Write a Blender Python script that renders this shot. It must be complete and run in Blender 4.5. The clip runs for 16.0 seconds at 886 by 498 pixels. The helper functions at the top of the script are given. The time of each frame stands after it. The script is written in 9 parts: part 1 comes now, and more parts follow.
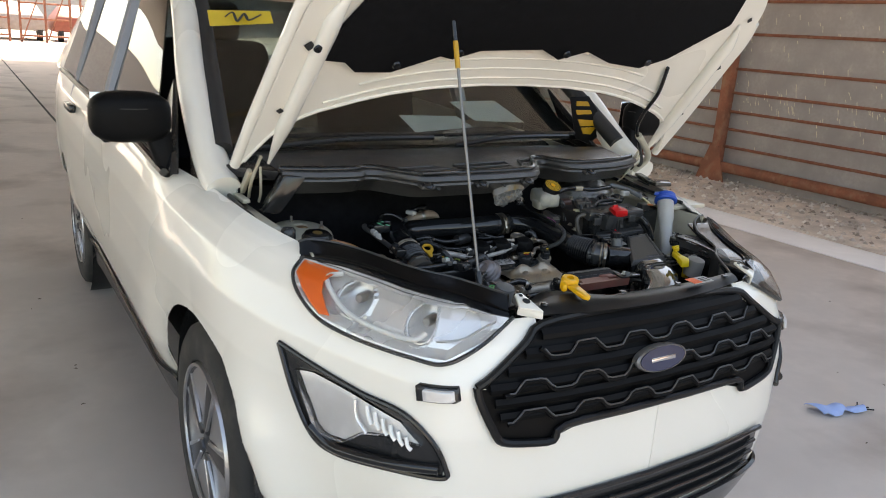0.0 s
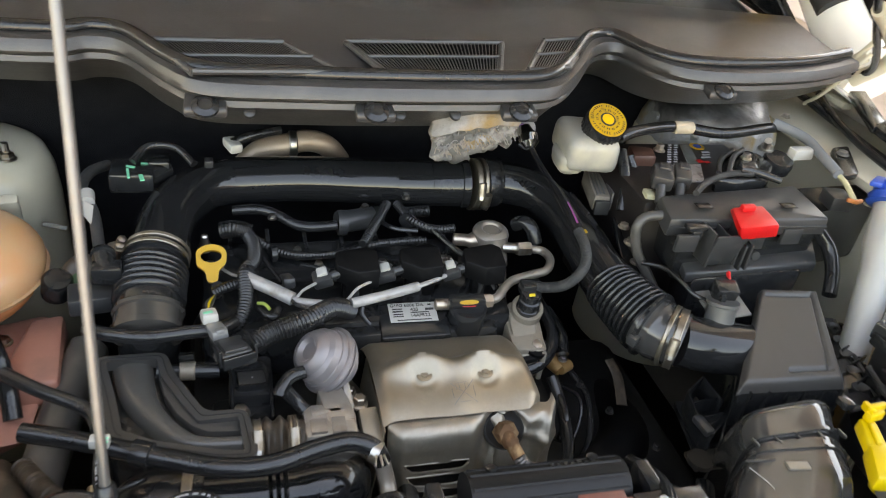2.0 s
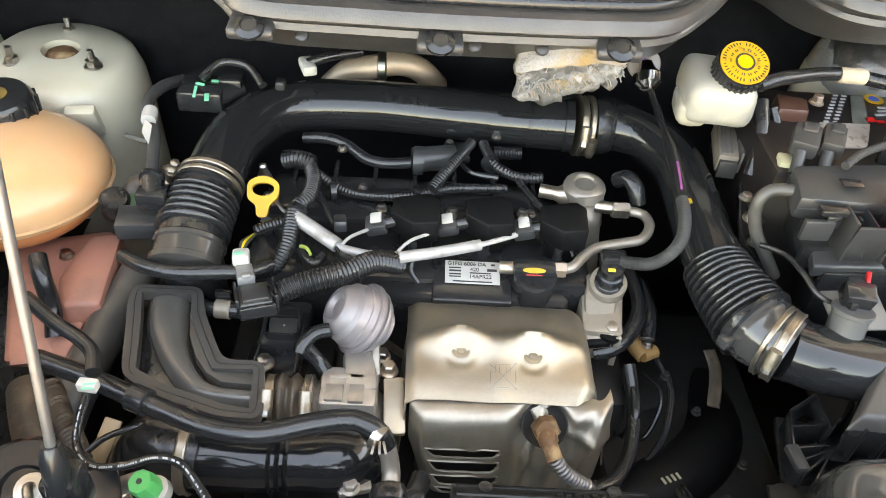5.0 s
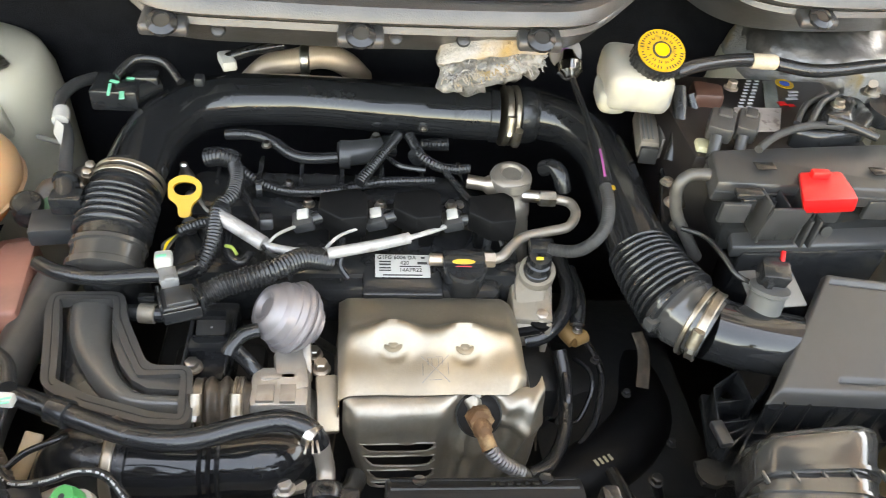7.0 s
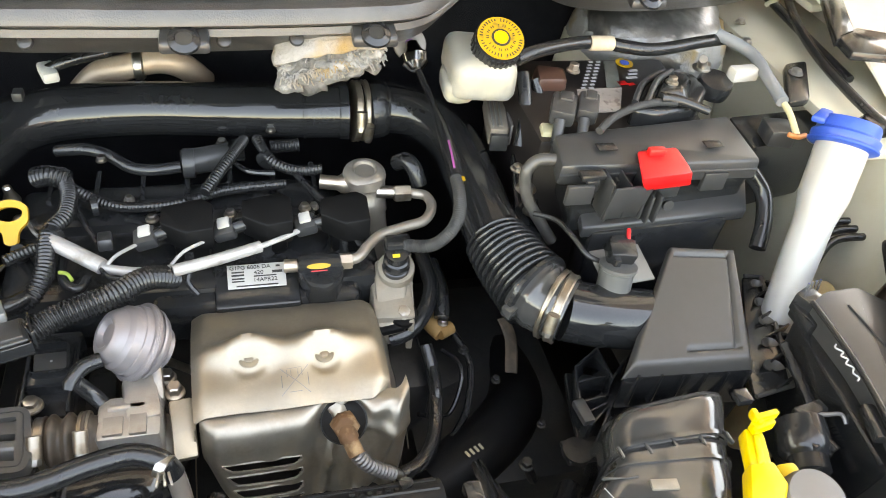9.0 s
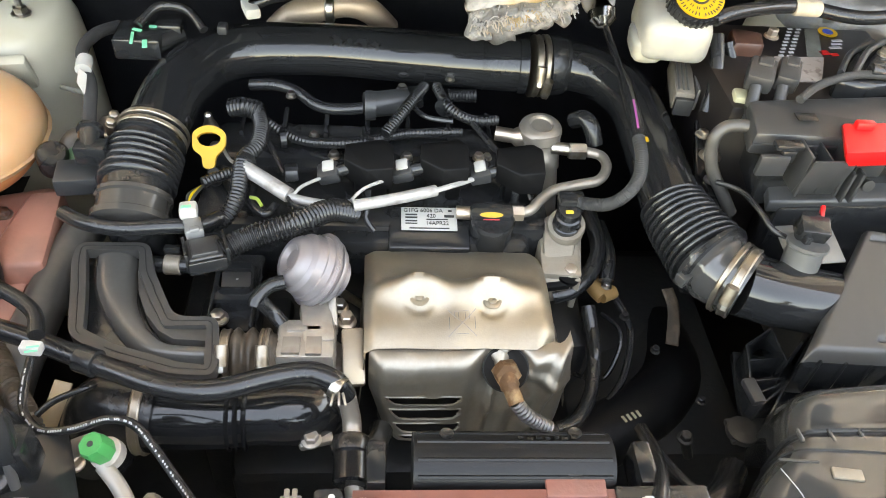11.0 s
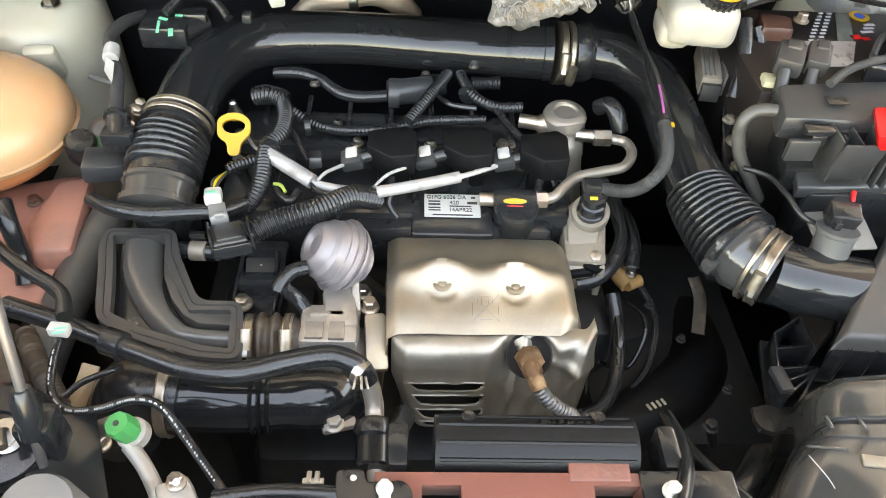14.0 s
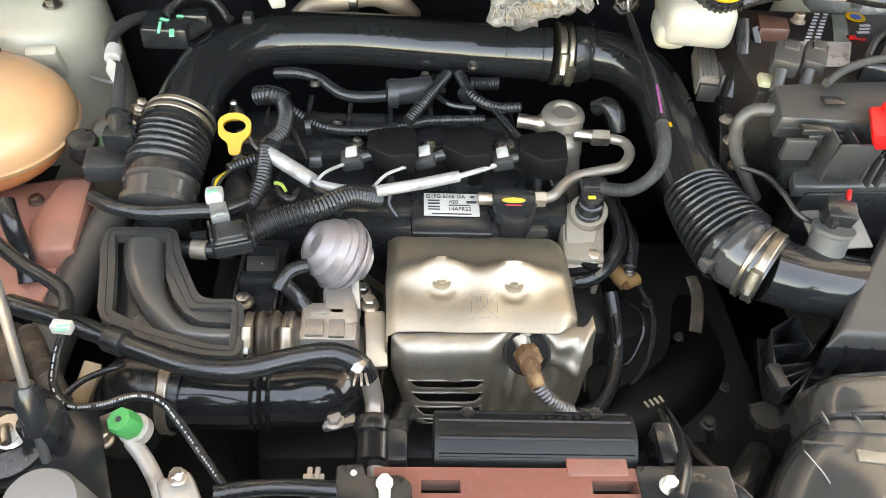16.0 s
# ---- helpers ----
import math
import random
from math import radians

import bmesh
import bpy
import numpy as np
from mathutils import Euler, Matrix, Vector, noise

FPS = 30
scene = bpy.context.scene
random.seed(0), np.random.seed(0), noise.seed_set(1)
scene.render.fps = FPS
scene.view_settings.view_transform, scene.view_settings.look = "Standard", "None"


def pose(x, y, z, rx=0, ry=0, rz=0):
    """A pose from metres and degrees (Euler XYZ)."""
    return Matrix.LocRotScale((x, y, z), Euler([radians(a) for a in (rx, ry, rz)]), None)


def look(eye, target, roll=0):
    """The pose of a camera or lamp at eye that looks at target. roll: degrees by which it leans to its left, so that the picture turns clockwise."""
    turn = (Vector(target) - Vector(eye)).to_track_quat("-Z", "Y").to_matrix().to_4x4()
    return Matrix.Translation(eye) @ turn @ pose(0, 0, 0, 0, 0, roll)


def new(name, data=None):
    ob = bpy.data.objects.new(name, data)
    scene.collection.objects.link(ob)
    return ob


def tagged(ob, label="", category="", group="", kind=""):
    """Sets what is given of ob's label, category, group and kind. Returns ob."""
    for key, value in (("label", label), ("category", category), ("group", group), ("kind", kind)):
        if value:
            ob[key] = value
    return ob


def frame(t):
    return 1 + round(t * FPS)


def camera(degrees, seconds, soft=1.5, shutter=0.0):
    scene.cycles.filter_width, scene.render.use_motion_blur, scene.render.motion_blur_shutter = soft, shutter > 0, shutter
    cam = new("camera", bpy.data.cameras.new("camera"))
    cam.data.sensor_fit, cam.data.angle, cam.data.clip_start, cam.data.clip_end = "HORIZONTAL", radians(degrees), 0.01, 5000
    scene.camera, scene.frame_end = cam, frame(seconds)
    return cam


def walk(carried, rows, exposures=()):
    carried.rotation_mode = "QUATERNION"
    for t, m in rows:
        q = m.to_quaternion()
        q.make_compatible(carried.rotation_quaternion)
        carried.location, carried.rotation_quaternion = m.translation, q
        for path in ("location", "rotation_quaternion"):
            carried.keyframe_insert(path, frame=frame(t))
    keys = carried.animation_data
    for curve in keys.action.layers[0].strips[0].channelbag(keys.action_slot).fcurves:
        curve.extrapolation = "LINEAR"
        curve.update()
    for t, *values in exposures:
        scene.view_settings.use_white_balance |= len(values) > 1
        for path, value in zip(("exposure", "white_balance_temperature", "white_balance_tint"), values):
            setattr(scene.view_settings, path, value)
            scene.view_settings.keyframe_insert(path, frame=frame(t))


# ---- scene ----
cam = camera(59.9, 16.0, 0.9, 0.2)
PATH = [
    (0, (-1.304, -1.061, 1.438), (-0.267, 0.562, 0.899), 4.0),
    (0.5, (-1.011, -0.818, 1.44), (-0.033, 0.799, 0.785), 5.3),
    (1, (-0.69, -0.544, 1.424), (0.183, 1.075, 0.638), 6.7),
    (1.5, (-0.403, -0.309, 1.39), (0.308, 1.315, 0.465), 7.6),
    (2, (-0.232, -0.061, 1.361), (0.325, 1.538, 0.296), 8.7),
    (2.5, (-0.098, 0.021, 1.358), (0.252, 1.611, 0.196), 7.6),
    (3, (-0.06, 0.04, 1.355), (0.175, 1.597, 0.122), 6.7),
    (3.5, (-0.07, 0.045, 1.348), (0.092, 1.576, 0.072), 6.0),
    (4, (-0.075, 0.042, 1.35), (0.002, 1.566, 0.058), 4.9),
    (6.5, (-0.094, 0.037, 1.36), (0.016, 1.53, 0.033), 5.9),
    (7, (-0.075, 0.041, 1.358), (0.166, 1.526, 0.041), 7.0),
    (7.5, (-0.064, 0.044, 1.361), (0.325, 1.509, 0.055), 8.1),
    (8, (-0.044, 0.05, 1.361), (0.465, 1.485, 0.064), 9.1),
    (8.5, (-0.032, 0.053, 1.365), (0.522, 1.466, 0.063), 9.5),
    (9, (-0.033, 0.053, 1.366), (0.471, 1.468, 0.046), 8.9),
    (9.5, (-0.061, 0.05, 1.352), (0.338, 1.483, 0.015), 7.8),
    (10, (-0.077, 0.047, 1.35), (0.226, 1.478, -0.014), 7.3),
    (12.5, (-0.077, 0.047, 1.336), (0.046, 1.458, -0.076), 4.7),
    (13, (-0.076, 0.047, 1.337), (0.044, 1.459, -0.075), 4.6),
    (13.5, (-0.074, 0.046, 1.339), (0.041, 1.459, -0.072), 4.4),
    (14, (-0.075, 0.041, 1.336), (0.043, 1.455, -0.074), 4.4),
    (14.5, (-0.075, 0.039, 1.337), (0.04, 1.453, -0.072), 4.3),
    (15, (-0.076, 0.036, 1.338), (0.044, 1.452, -0.07), 4.5),
    (15.5, (-0.076, 0.036, 1.339), (0.045, 1.453, -0.067), 4.5),
    (16, (-0.075, 0.035, 1.338), (0.044, 1.452, -0.069), 4.4),
]
EXPOSURES = [(0, 2.1, 8800, 11.5), (0.5, 2.12, 9100, 11.8), (1.0, 2.28, 9500, 12), (1.5, 2.7, 10000, 12.5), (2.0, 3.45, 10900, 13), (2.5, 4.12, 11600, 13), (6.5, 4.32, 11800, 12.5), (10.2, 4.32, 11800, 12.5), (12.5, 4.42, 11800, 12.5), (16, 4.42, 11800, 12.5)]
walk(cam, [(t, look(eye, target, roll)) for t, eye, target, roll in PATH], EXPOSURES)


# ---- shapes: each gives vertices and faces in metres ----
BASE = {}


def mesh_of(name, shape, angle=38):
    verts, faces = shape
    me = bpy.data.meshes.new(name)
    me.from_pydata([tuple(v) for v in verts], [], faces)
    me.validate()
    me.update()
    me.shade_smooth()
    me.set_sharp_from_angle(angle=radians(angle))
    return me


def part(name, shape, material, parent=None, label="", angle=38):
    """One mesh object under a thing or a part (or on its own, with no parent)."""
    verts = [Vector(v) for v in shape[0]]
    lo = Vector([min(v[i] for v in verts) for i in range(3)])
    hi = Vector([max(v[i] for v in verts) for i in range(3)])
    mid = (lo + hi) / 2
    if parent is None:
        mid.z = lo.z
    ob = new(name, mesh_of(name, ([v - mid for v in verts], shape[1]), angle))
    ob.data.materials.append(material)
    BASE[ob] = mid
    if parent is not None:
        ob.parent = parent
        ob.location = mid - BASE[parent]
    else:
        ob.location = mid
    return tagged(ob, label)


def thing(name, at, label, category, group="", kind=""):
    ob = new(name)
    ob.empty_display_size = 0.05
    ob.location = at
    BASE[ob] = Vector(at)
    return tagged(ob, label, category, group, kind)


def solo(name, shape, material, label, category, group="", kind="", angle=38):
    return tagged(part(name, shape, material, None, label, angle), label, category, group, kind)


def from_bm(bm):
    bm.verts.index_update()
    out = ([v.co.copy() for v in bm.verts], [[v.index for v in f.verts] for f in bm.faces])
    bm.free()
    return out


def join(*shapes):
    verts, faces = [], []
    for v, f in shapes:
        n = len(verts)
        verts += list(v)
        faces += [[i + n for i in q] for q in f]
    return verts, faces


def moved(shape, m):
    return [m @ Vector(v) for v in shape[0]], shape[1]


def box(c, s, bev=0.003, turn=(0, 0, 0), seg=2):
    """A box with rounded edges: middle, size, rounding, degrees of turn."""
    bm = bmesh.new()
    bmesh.ops.create_cube(bm, size=1, matrix=Matrix.Diagonal((*s, 1)))
    if bev:
        bmesh.ops.bevel(bm, geom=bm.edges[:], offset=min(bev, min(s) * 0.45), segments=seg, profile=0.5, affect="EDGES")
    return moved(from_bm(bm), pose(*c, *turn))


def prism(outline, z0, z1, bev=0.003, m=None, seg=2):
    """An outline (x, y) raised from z0 to z1, its edges rounded."""
    bm = bmesh.new()
    low = [bm.verts.new((x, y, z0)) for x, y in outline]
    f = bm.faces.new(low)
    up = bmesh.ops.extrude_face_region(bm, geom=[f])["geom"]
    bmesh.ops.translate(bm, vec=(0, 0, z1 - z0), verts=[v for v in up if isinstance(v, bmesh.types.BMVert)])
    bmesh.ops.recalc_face_normals(bm, faces=bm.faces[:])
    if bev:
        edges = [e for e in bm.edges if abs(e.verts[0].co.z - e.verts[1].co.z) < 1e-6]
        bmesh.ops.bevel(bm, geom=edges, offset=bev, segments=seg, profile=0.5, affect="EDGES")
    shape = from_bm(bm)
    return moved(shape, m) if m is not None else shape


def rounded(outline, r, n=4):
    """The outline with its corners rounded by r."""
    out = []
    for i, p in enumerate(outline):
        p = Vector(p)
        a, b = Vector(outline[i - 1]) - p, Vector(outline[(i + 1) % len(outline)]) - p
        k = min(r, a.length * 0.45, b.length * 0.45)
        a, b = p + a.normalized() * k, p + b.normalized() * k
        for j in range(n + 1):
            t = j / n
            out.append(tuple(a.lerp(p, t).lerp(p.lerp(b, t), t)))
    return out


def smooth_line(points, res=8):
    pts = [tuple(p) for p in points]
    return [Vector(spline(pts, i / res)) for i in range((len(pts) - 1) * res + 1)]


def tube(points, r, n=12, res=8, caps=True, flat=1.0, straight=False):
    """A round tube along the smooth line through the points; r is metres or a function of (0 to 1, metres along)."""
    line = [Vector(p) for p in points] if straight else smooth_line(points, res)
    run = [0.0]
    for a, b in zip(line, line[1:]):
        run.append(run[-1] + (b - a).length)
    verts, faces = [], []
    side = None
    for i, p in enumerate(line):
        d = (line[min(i + 1, len(line) - 1)] - line[max(i - 1, 0)]).normalized()
        if side is None:
            side = d.orthogonal().normalized()
        side = (side - d * side.dot(d)).normalized()
        up = d.cross(side)
        rad = r(run[i] / run[-1], run[i]) if callable(r) else r
        for j in range(n):
            a = 2 * math.pi * j / n
            off = side * math.cos(a) * rad + up * math.sin(a) * rad
            off.z *= flat
            verts.append(p + off)
    for i in range(len(line) - 1):
        for j in range(n):
            k = (j + 1) % n
            faces.append((i * n + j, i * n + k, (i + 1) * n + k, (i + 1) * n + j))
    if caps:
        faces.append(tuple(reversed(range(n))))
        faces.append(tuple(range((len(line) - 1) * n, len(line) * n)))
    return verts, faces


def ribbed(r, depth, pitch, start=0.0, end=1.0):
    """A radius that swells and shrinks like a bellows between start and end of the way."""
    def rad(t, s):
        return r + (depth * (0.5 - 0.5 * math.cos(2 * math.pi * s / pitch)) if start <= t <= end else 0.0)
    return rad


def lathe(profile, at, axis=(0, 0, 1), n=28):
    """A turned shape: (radius, height) along an axis."""
    q = Vector((0, 0, 1)).rotation_difference(Vector(axis).normalized()).to_matrix().to_4x4()
    m = Matrix.Translation(at) @ q
    verts, faces = [], []
    for r, h in profile:
        for j in range(n):
            a = 2 * math.pi * j / n
            verts.append(m @ Vector((r * math.cos(a), r * math.sin(a), h)))
    for i in range(len(profile) - 1):
        for j in range(n):
            k = (j + 1) % n
            faces.append((i * n + j, i * n + k, (i + 1) * n + k, (i + 1) * n + j))
    faces.append(tuple(reversed(range(n))))
    faces.append(tuple(range((len(profile) - 1) * n, len(profile) * n)))
    return verts, faces


def rod(a, b, r, n=12):
    return tube([a, b], r, n, 1, True, 1.0, True)


def sheet(fn, us, vs, thick=0.002, drop=None):
    """A curved sheet fn(u, v) with a thickness; drop(u, v) leaves out cells (openings)."""
    us, vs = list(us), list(vs)
    nu, nv = len(us), len(vs)
    p = [[Vector(fn(u, v)) for v in vs] for u in us]
    verts = []
    norm = []
    for i in range(nu):
        for j in range(nv):
            a = p[min(i + 1, nu - 1)][j] - p[max(i - 1, 0)][j]
            b = p[i][min(j + 1, nv - 1)] - p[i][max(j - 1, 0)]
            c = a.cross(b)
            norm.append(c.normalized() if c.length > 1e-12 else Vector((0, 0, 1)))
            verts.append(p[i][j])
    back = [v - n * thick for v, n in zip(verts, norm)]
    total = len(verts)
    cells = {}
    for i in range(nu - 1):
        for j in range(nv - 1):
            if drop and drop((us[i] + us[i + 1]) / 2, (vs[j] + vs[j + 1]) / 2):
                continue
            cells[i, j] = True
    faces = []
    for i, j in cells:
        q = (i * nv + j, (i + 1) * nv + j, (i + 1) * nv + j + 1, i * nv + j + 1)
        faces.append(q)
        faces.append(tuple(total + k for k in reversed(q)))
        for (di, dj), (a, b) in (((-1, 0), (3, 0)), ((1, 0), (1, 2)), ((0, -1), (0, 1)), ((0, 1), (2, 3))):
            if (i + di, j + dj) not in cells:
                faces.append((q[b], q[a], total + q[a], total + q[b]))
    return verts + back, faces


def steps(a, b, n):
    return [a + (b - a) * i / n for i in range(n + 1)]


def patch(outline, out, thick=0.006, side=-1, rim=None, res=6, on=None):
    """A lid on the car's skin with the outline (k, z), lifted by out; with rim it is only a band of that width share."""
    on = on or (lambda k, z, o: body(k, z, o, side))
    pts = []
    for i, a in enumerate(outline):
        b = outline[(i + 1) % len(outline)]
        pts += [(a[0] + (b[0] - a[0]) * j / res, a[1] + (b[1] - a[1]) * j / res) for j in range(res)]
    ck, cz = sum(p[0] for p in pts) / len(pts), sum(p[1] for p in pts) / len(pts)
    scales = [1.0, 0.85, 0.7, 0.55, 0.4, 0.25, 0.1] if rim is None else [1.0, 1 - rim]
    verts, faces = [], []
    n = len(pts)
    for s in scales:
        for k, z in pts:
            verts.append(on(ck + (k - ck) * s, cz + (z - cz) * s, out - (thick * 0.35 if s == 1.0 else 0)))
    for i in range(len(scales) - 1):
        for j in range(n):
            q = (j + 1) % n
            faces.append((i * n + j, i * n + q, (i + 1) * n + q, (i + 1) * n + j))
    if rim is None:
        faces.append(tuple(range((len(scales) - 1) * n, len(scales) * n)))
    base = len(verts)
    for k, z in pts:
        verts.append(on(k, z, out - thick))
    for j in range(n):
        q = (j + 1) % n
        faces.append((j, base + j, base + q, q))
    if rim is not None:
        base2 = len(verts)
        for k, z in pts:
            verts.append(on(ck + (k - ck) * (1 - rim), cz + (z - cz) * (1 - rim), out - thick))
        for j in range(n):
            q = (j + 1) % n
            faces.append((n + j, n + q, base2 + q, base2 + j))
    return verts, faces


def bolt(at, r=0.006, h=0.006, axis=(0, 0, 1)):
    """A hexagon bolt head on its washer."""
    w = lathe([(r * 1.35, 0), (r * 1.35, h * 0.2), (r * 1.1, h * 0.3)], at, axis, 16)
    x = lathe([(r, h * 0.3), (r, h * 0.9), (r * 0.8, h)], at, axis, 6)
    return join(w, x)


def writing(name, text, size, at, turn, material, parent, raise_by=0.0003):
    """Words as thin raised letters."""
    curve = bpy.data.curves.new(name, "FONT")
    curve.body, curve.size, curve.extrude, curve.align_x, curve.align_y = text, size, raise_by, "CENTER", "CENTER"
    tmp = new("letters", curve)
    me = bpy.data.meshes.new_from_object(tmp)
    bpy.data.objects.remove(tmp)
    m = pose(*at, *turn)
    shape = ([m @ v.co for v in me.vertices], [list(p.vertices) for p in me.polygons])
    return part(name, shape, material, parent)


def hull(points, bev=0.004, seg=2):
    """The rounded convex body round a few corners."""
    bm = bmesh.new()
    for p in points:
        bm.verts.new(p)
    bmesh.ops.convex_hull(bm, input=bm.verts[:])
    bmesh.ops.dissolve_limit(bm, angle_limit=radians(2), verts=bm.verts[:], edges=bm.edges[:])
    bmesh.ops.recalc_face_normals(bm, faces=bm.faces[:])
    if bev:
        bmesh.ops.bevel(bm, geom=bm.edges[:], offset=bev, segments=seg, profile=0.5, affect="EDGES")
    return from_bm(bm)


def raised(quad, down, spread=0.0):
    """Corners of a block whose top is the quad; its foot lies lower by down and is wider by spread."""
    c = [sum(p[i] for p in quad) / len(quad) for i in range(3)]
    out = [tuple(p) for p in quad]
    for p in quad:
        d = Vector((p[0] - c[0], p[1] - c[1], 0))
        d = d.normalized() * spread if d.length else d
        out.append((p[0] + d.x, p[1] + d.y, p[2] - down))
    return out


def fuzzy(shape, amount, scale, seed=0.0):
    """The shape with its vertices shaken along a noise."""
    verts = []
    for v in shape[0]:
        v = Vector(v)
        verts.append(v + noise.noise_vector(v * scale + Vector((seed, 0, 0))) * amount)
    return verts, shape[1]


def blob_box(c, s):
    """A pillow-shaped body: middle and full sizes."""
    verts, faces = [], []
    n, m = 28, 14
    f = lambda w: math.copysign(abs(w) ** 0.62, w)
    for j in range(m + 1):
        ph = math.pi * (j / m - 0.5)
        for i in range(n):
            th = 2 * math.pi * i / n
            verts.append((c[0] + s[0] / 2 * f(math.cos(th)) * abs(math.cos(ph)) ** 0.62, c[1] + s[1] / 2 * f(math.sin(th)) * abs(math.cos(ph)) ** 0.62, c[2] + s[2] / 2 * f(math.sin(ph))))
    for j in range(m):
        for i in range(n):
            faces.append((j * n + i, j * n + (i + 1) % n, (j + 1) * n + (i + 1) % n, (j + 1) * n + i))
    return verts, faces


# ---- light ----
world = bpy.data.worlds.new("sky")
scene.world = world
world.use_nodes = True
sky = world.node_tree.nodes.new("ShaderNodeTexSky")
sky.sky_type, sky.sun_disc = "NISHITA", False
sky.sun_elevation, sky.sun_rotation = radians(57), radians(12)
sky.dust_density, sky.ozone_density = 2.0, 1.0
world.node_tree.links.new(sky.outputs[0], world.node_tree.nodes["Background"].inputs[0])
world.node_tree.nodes["Background"].inputs[1].default_value = 0.15
sun = new("sun", bpy.data.lights.new("sun", "SUN"))
sun.data.energy, sun.data.angle, sun.data.color = 2.5, radians(0.6), (1.0, 0.95, 0.87)
sun.matrix_world = look((2, 9, 14), (0, 0, 0))



# ---- materials ----
def surface(name, colour, rough=0.5, metal=0.0, vary=0.15, grain=60.0, bump=0.05, bump_scale=None, coat=0.0, stain=None, stain_scale=4.0, stain_cut=(0.5, 0.7), subsurface=0.0, by_object=0.0, distance=0.002, gloss=0.5):
    """A procedural surface: two scales of colour change, grain in the gloss and relief; stain lays a second colour in patches."""
    mat = bpy.data.materials.new(name)
    mat.use_nodes = True
    nodes, links = mat.node_tree.nodes, mat.node_tree.links
    p = nodes["Principled BSDF"]
    where = nodes.new("ShaderNodeTexCoord")

    def noise_at(scale, detail=4.0):
        t = nodes.new("ShaderNodeTexNoise")
        t.inputs["Scale"].default_value, t.inputs["Detail"].default_value = scale, detail
        links.new(where.outputs["Object"], t.inputs["Vector"])
        return t.outputs["Fac"]

    def ramp(fac, a, b, lo, hi):
        m = nodes.new("ShaderNodeMapRange")
        links.new(fac, m.inputs["Value"])
        for key, v in (("From Min", a), ("From Max", b), ("To Min", lo), ("To Max", hi)):
            m.inputs[key].default_value = v
        return m.outputs["Result"]

    def mix(fac, a, b, kind="MIX"):
        m = nodes.new("ShaderNodeMix")
        m.data_type, m.blend_type = "RGBA", kind
        for sock, v in ((m.inputs[0], fac), (m.inputs[6], a), (m.inputs[7], b)):
            if hasattr(v, "links"):
                links.new(v, sock)
            elif isinstance(v, float):
                sock.default_value = v
            else:
                sock.default_value = (*v, 1)
        return m.outputs[2]

    fine, broad = noise_at(grain), noise_at(max(grain * 0.12, 0.4), 3.0)
    dark = tuple(c * (1 - vary) for c in colour)
    light = tuple(min(1.0, c * (1 + vary)) for c in colour)
    col = mix(ramp(broad, 0.3, 0.7, 0, 1), dark, light)
    col = mix(ramp(fine, 0.35, 0.65, 0, 0.5), col, tuple(c * (1 - vary * 0.8) for c in colour))
    if stain:
        col = mix(ramp(noise_at(stain_scale, 6.0), *stain_cut, 0, 1), col, stain)
    if by_object:
        info = nodes.new("ShaderNodeObjectInfo")
        hsv = nodes.new("ShaderNodeHueSaturation")
        links.new(ramp(info.outputs["Random"], 0, 1, 1 - by_object, 1 + by_object), hsv.inputs["Value"])
        links.new(col, hsv.inputs["Color"])
        col = hsv.outputs["Color"]
    links.new(col, p.inputs["Base Color"])
    links.new(ramp(broad, 0.3, 0.7, max(0.02, rough * 0.92), min(1, rough * 1.1)), p.inputs["Roughness"])
    p.inputs["Metallic"].default_value = metal
    p.inputs["Specular IOR Level"].default_value = gloss
    p.inputs["Coat Weight"].default_value = coat
    p.inputs["Coat Roughness"].default_value = 0.04
    if subsurface:
        p.inputs["Subsurface Weight"].default_value = subsurface
        p.inputs["Subsurface Radius"].default_value = (0.03, 0.02, 0.01)
        p.inputs["Subsurface Scale"].default_value = 1.0
    if bump:
        b = nodes.new("ShaderNodeBump")
        b.inputs["Strength"].default_value, b.inputs["Distance"].default_value = bump, distance
        links.new(noise_at(bump_scale or grain * 2), b.inputs["Height"])
        links.new(b.outputs["Normal"], p.inputs["Normal"])
    return mat


PAINT = surface("cream_white_paint", (0.8, 0.77, 0.69), 0.28, 0, 0.02, 8, 0.0, coat=0.8)
# Cream darkened well below PAINT to bring down the bay panels' brightness.
PAINT_IN = surface("dimmed_cream_inner_paint", (0.46, 0.425, 0.332), 0.34, 0, 0.06, 20, 0.1, stain=(0.42, 0.37, 0.26), stain_scale=14, stain_cut=(0.55, 0.8), coat=0.2)
PLASTIC = surface("black_plastic", (0.016, 0.0167, 0.0175), 0.17, 0, 0.1, 700, 0.03, stain=(0.04, 0.04, 0.039), stain_scale=1500, stain_cut=(0.7, 0.76))
PLASTIC_GREY = surface("dusty_charcoal_plastic", (0.032, 0.0326, 0.0332), 0.33, 0, 0.06, 700, 0.05, stain=(0.04, 0.04, 0.039), stain_scale=1500, stain_cut=(0.7, 0.76))
SATIN = surface("satin_black_plastic", (0.05, 0.0475, 0.0445), 0.36, 0, 0.05, 900, 0.06)
GLOSS = surface("glossy_black_pipe", (0.0125, 0.013, 0.0138), 0.1, 0, 0.2, 120, 0.02, stain=(0.03, 0.03, 0.03), stain_scale=1500, stain_cut=(0.7, 0.76))
RUBBER = surface("black_rubber", (0.0145, 0.015, 0.0157), 0.21, 0, 0.15, 400, 0.04, stain=(0.045, 0.044, 0.042), stain_scale=1500, stain_cut=(0.7, 0.76))

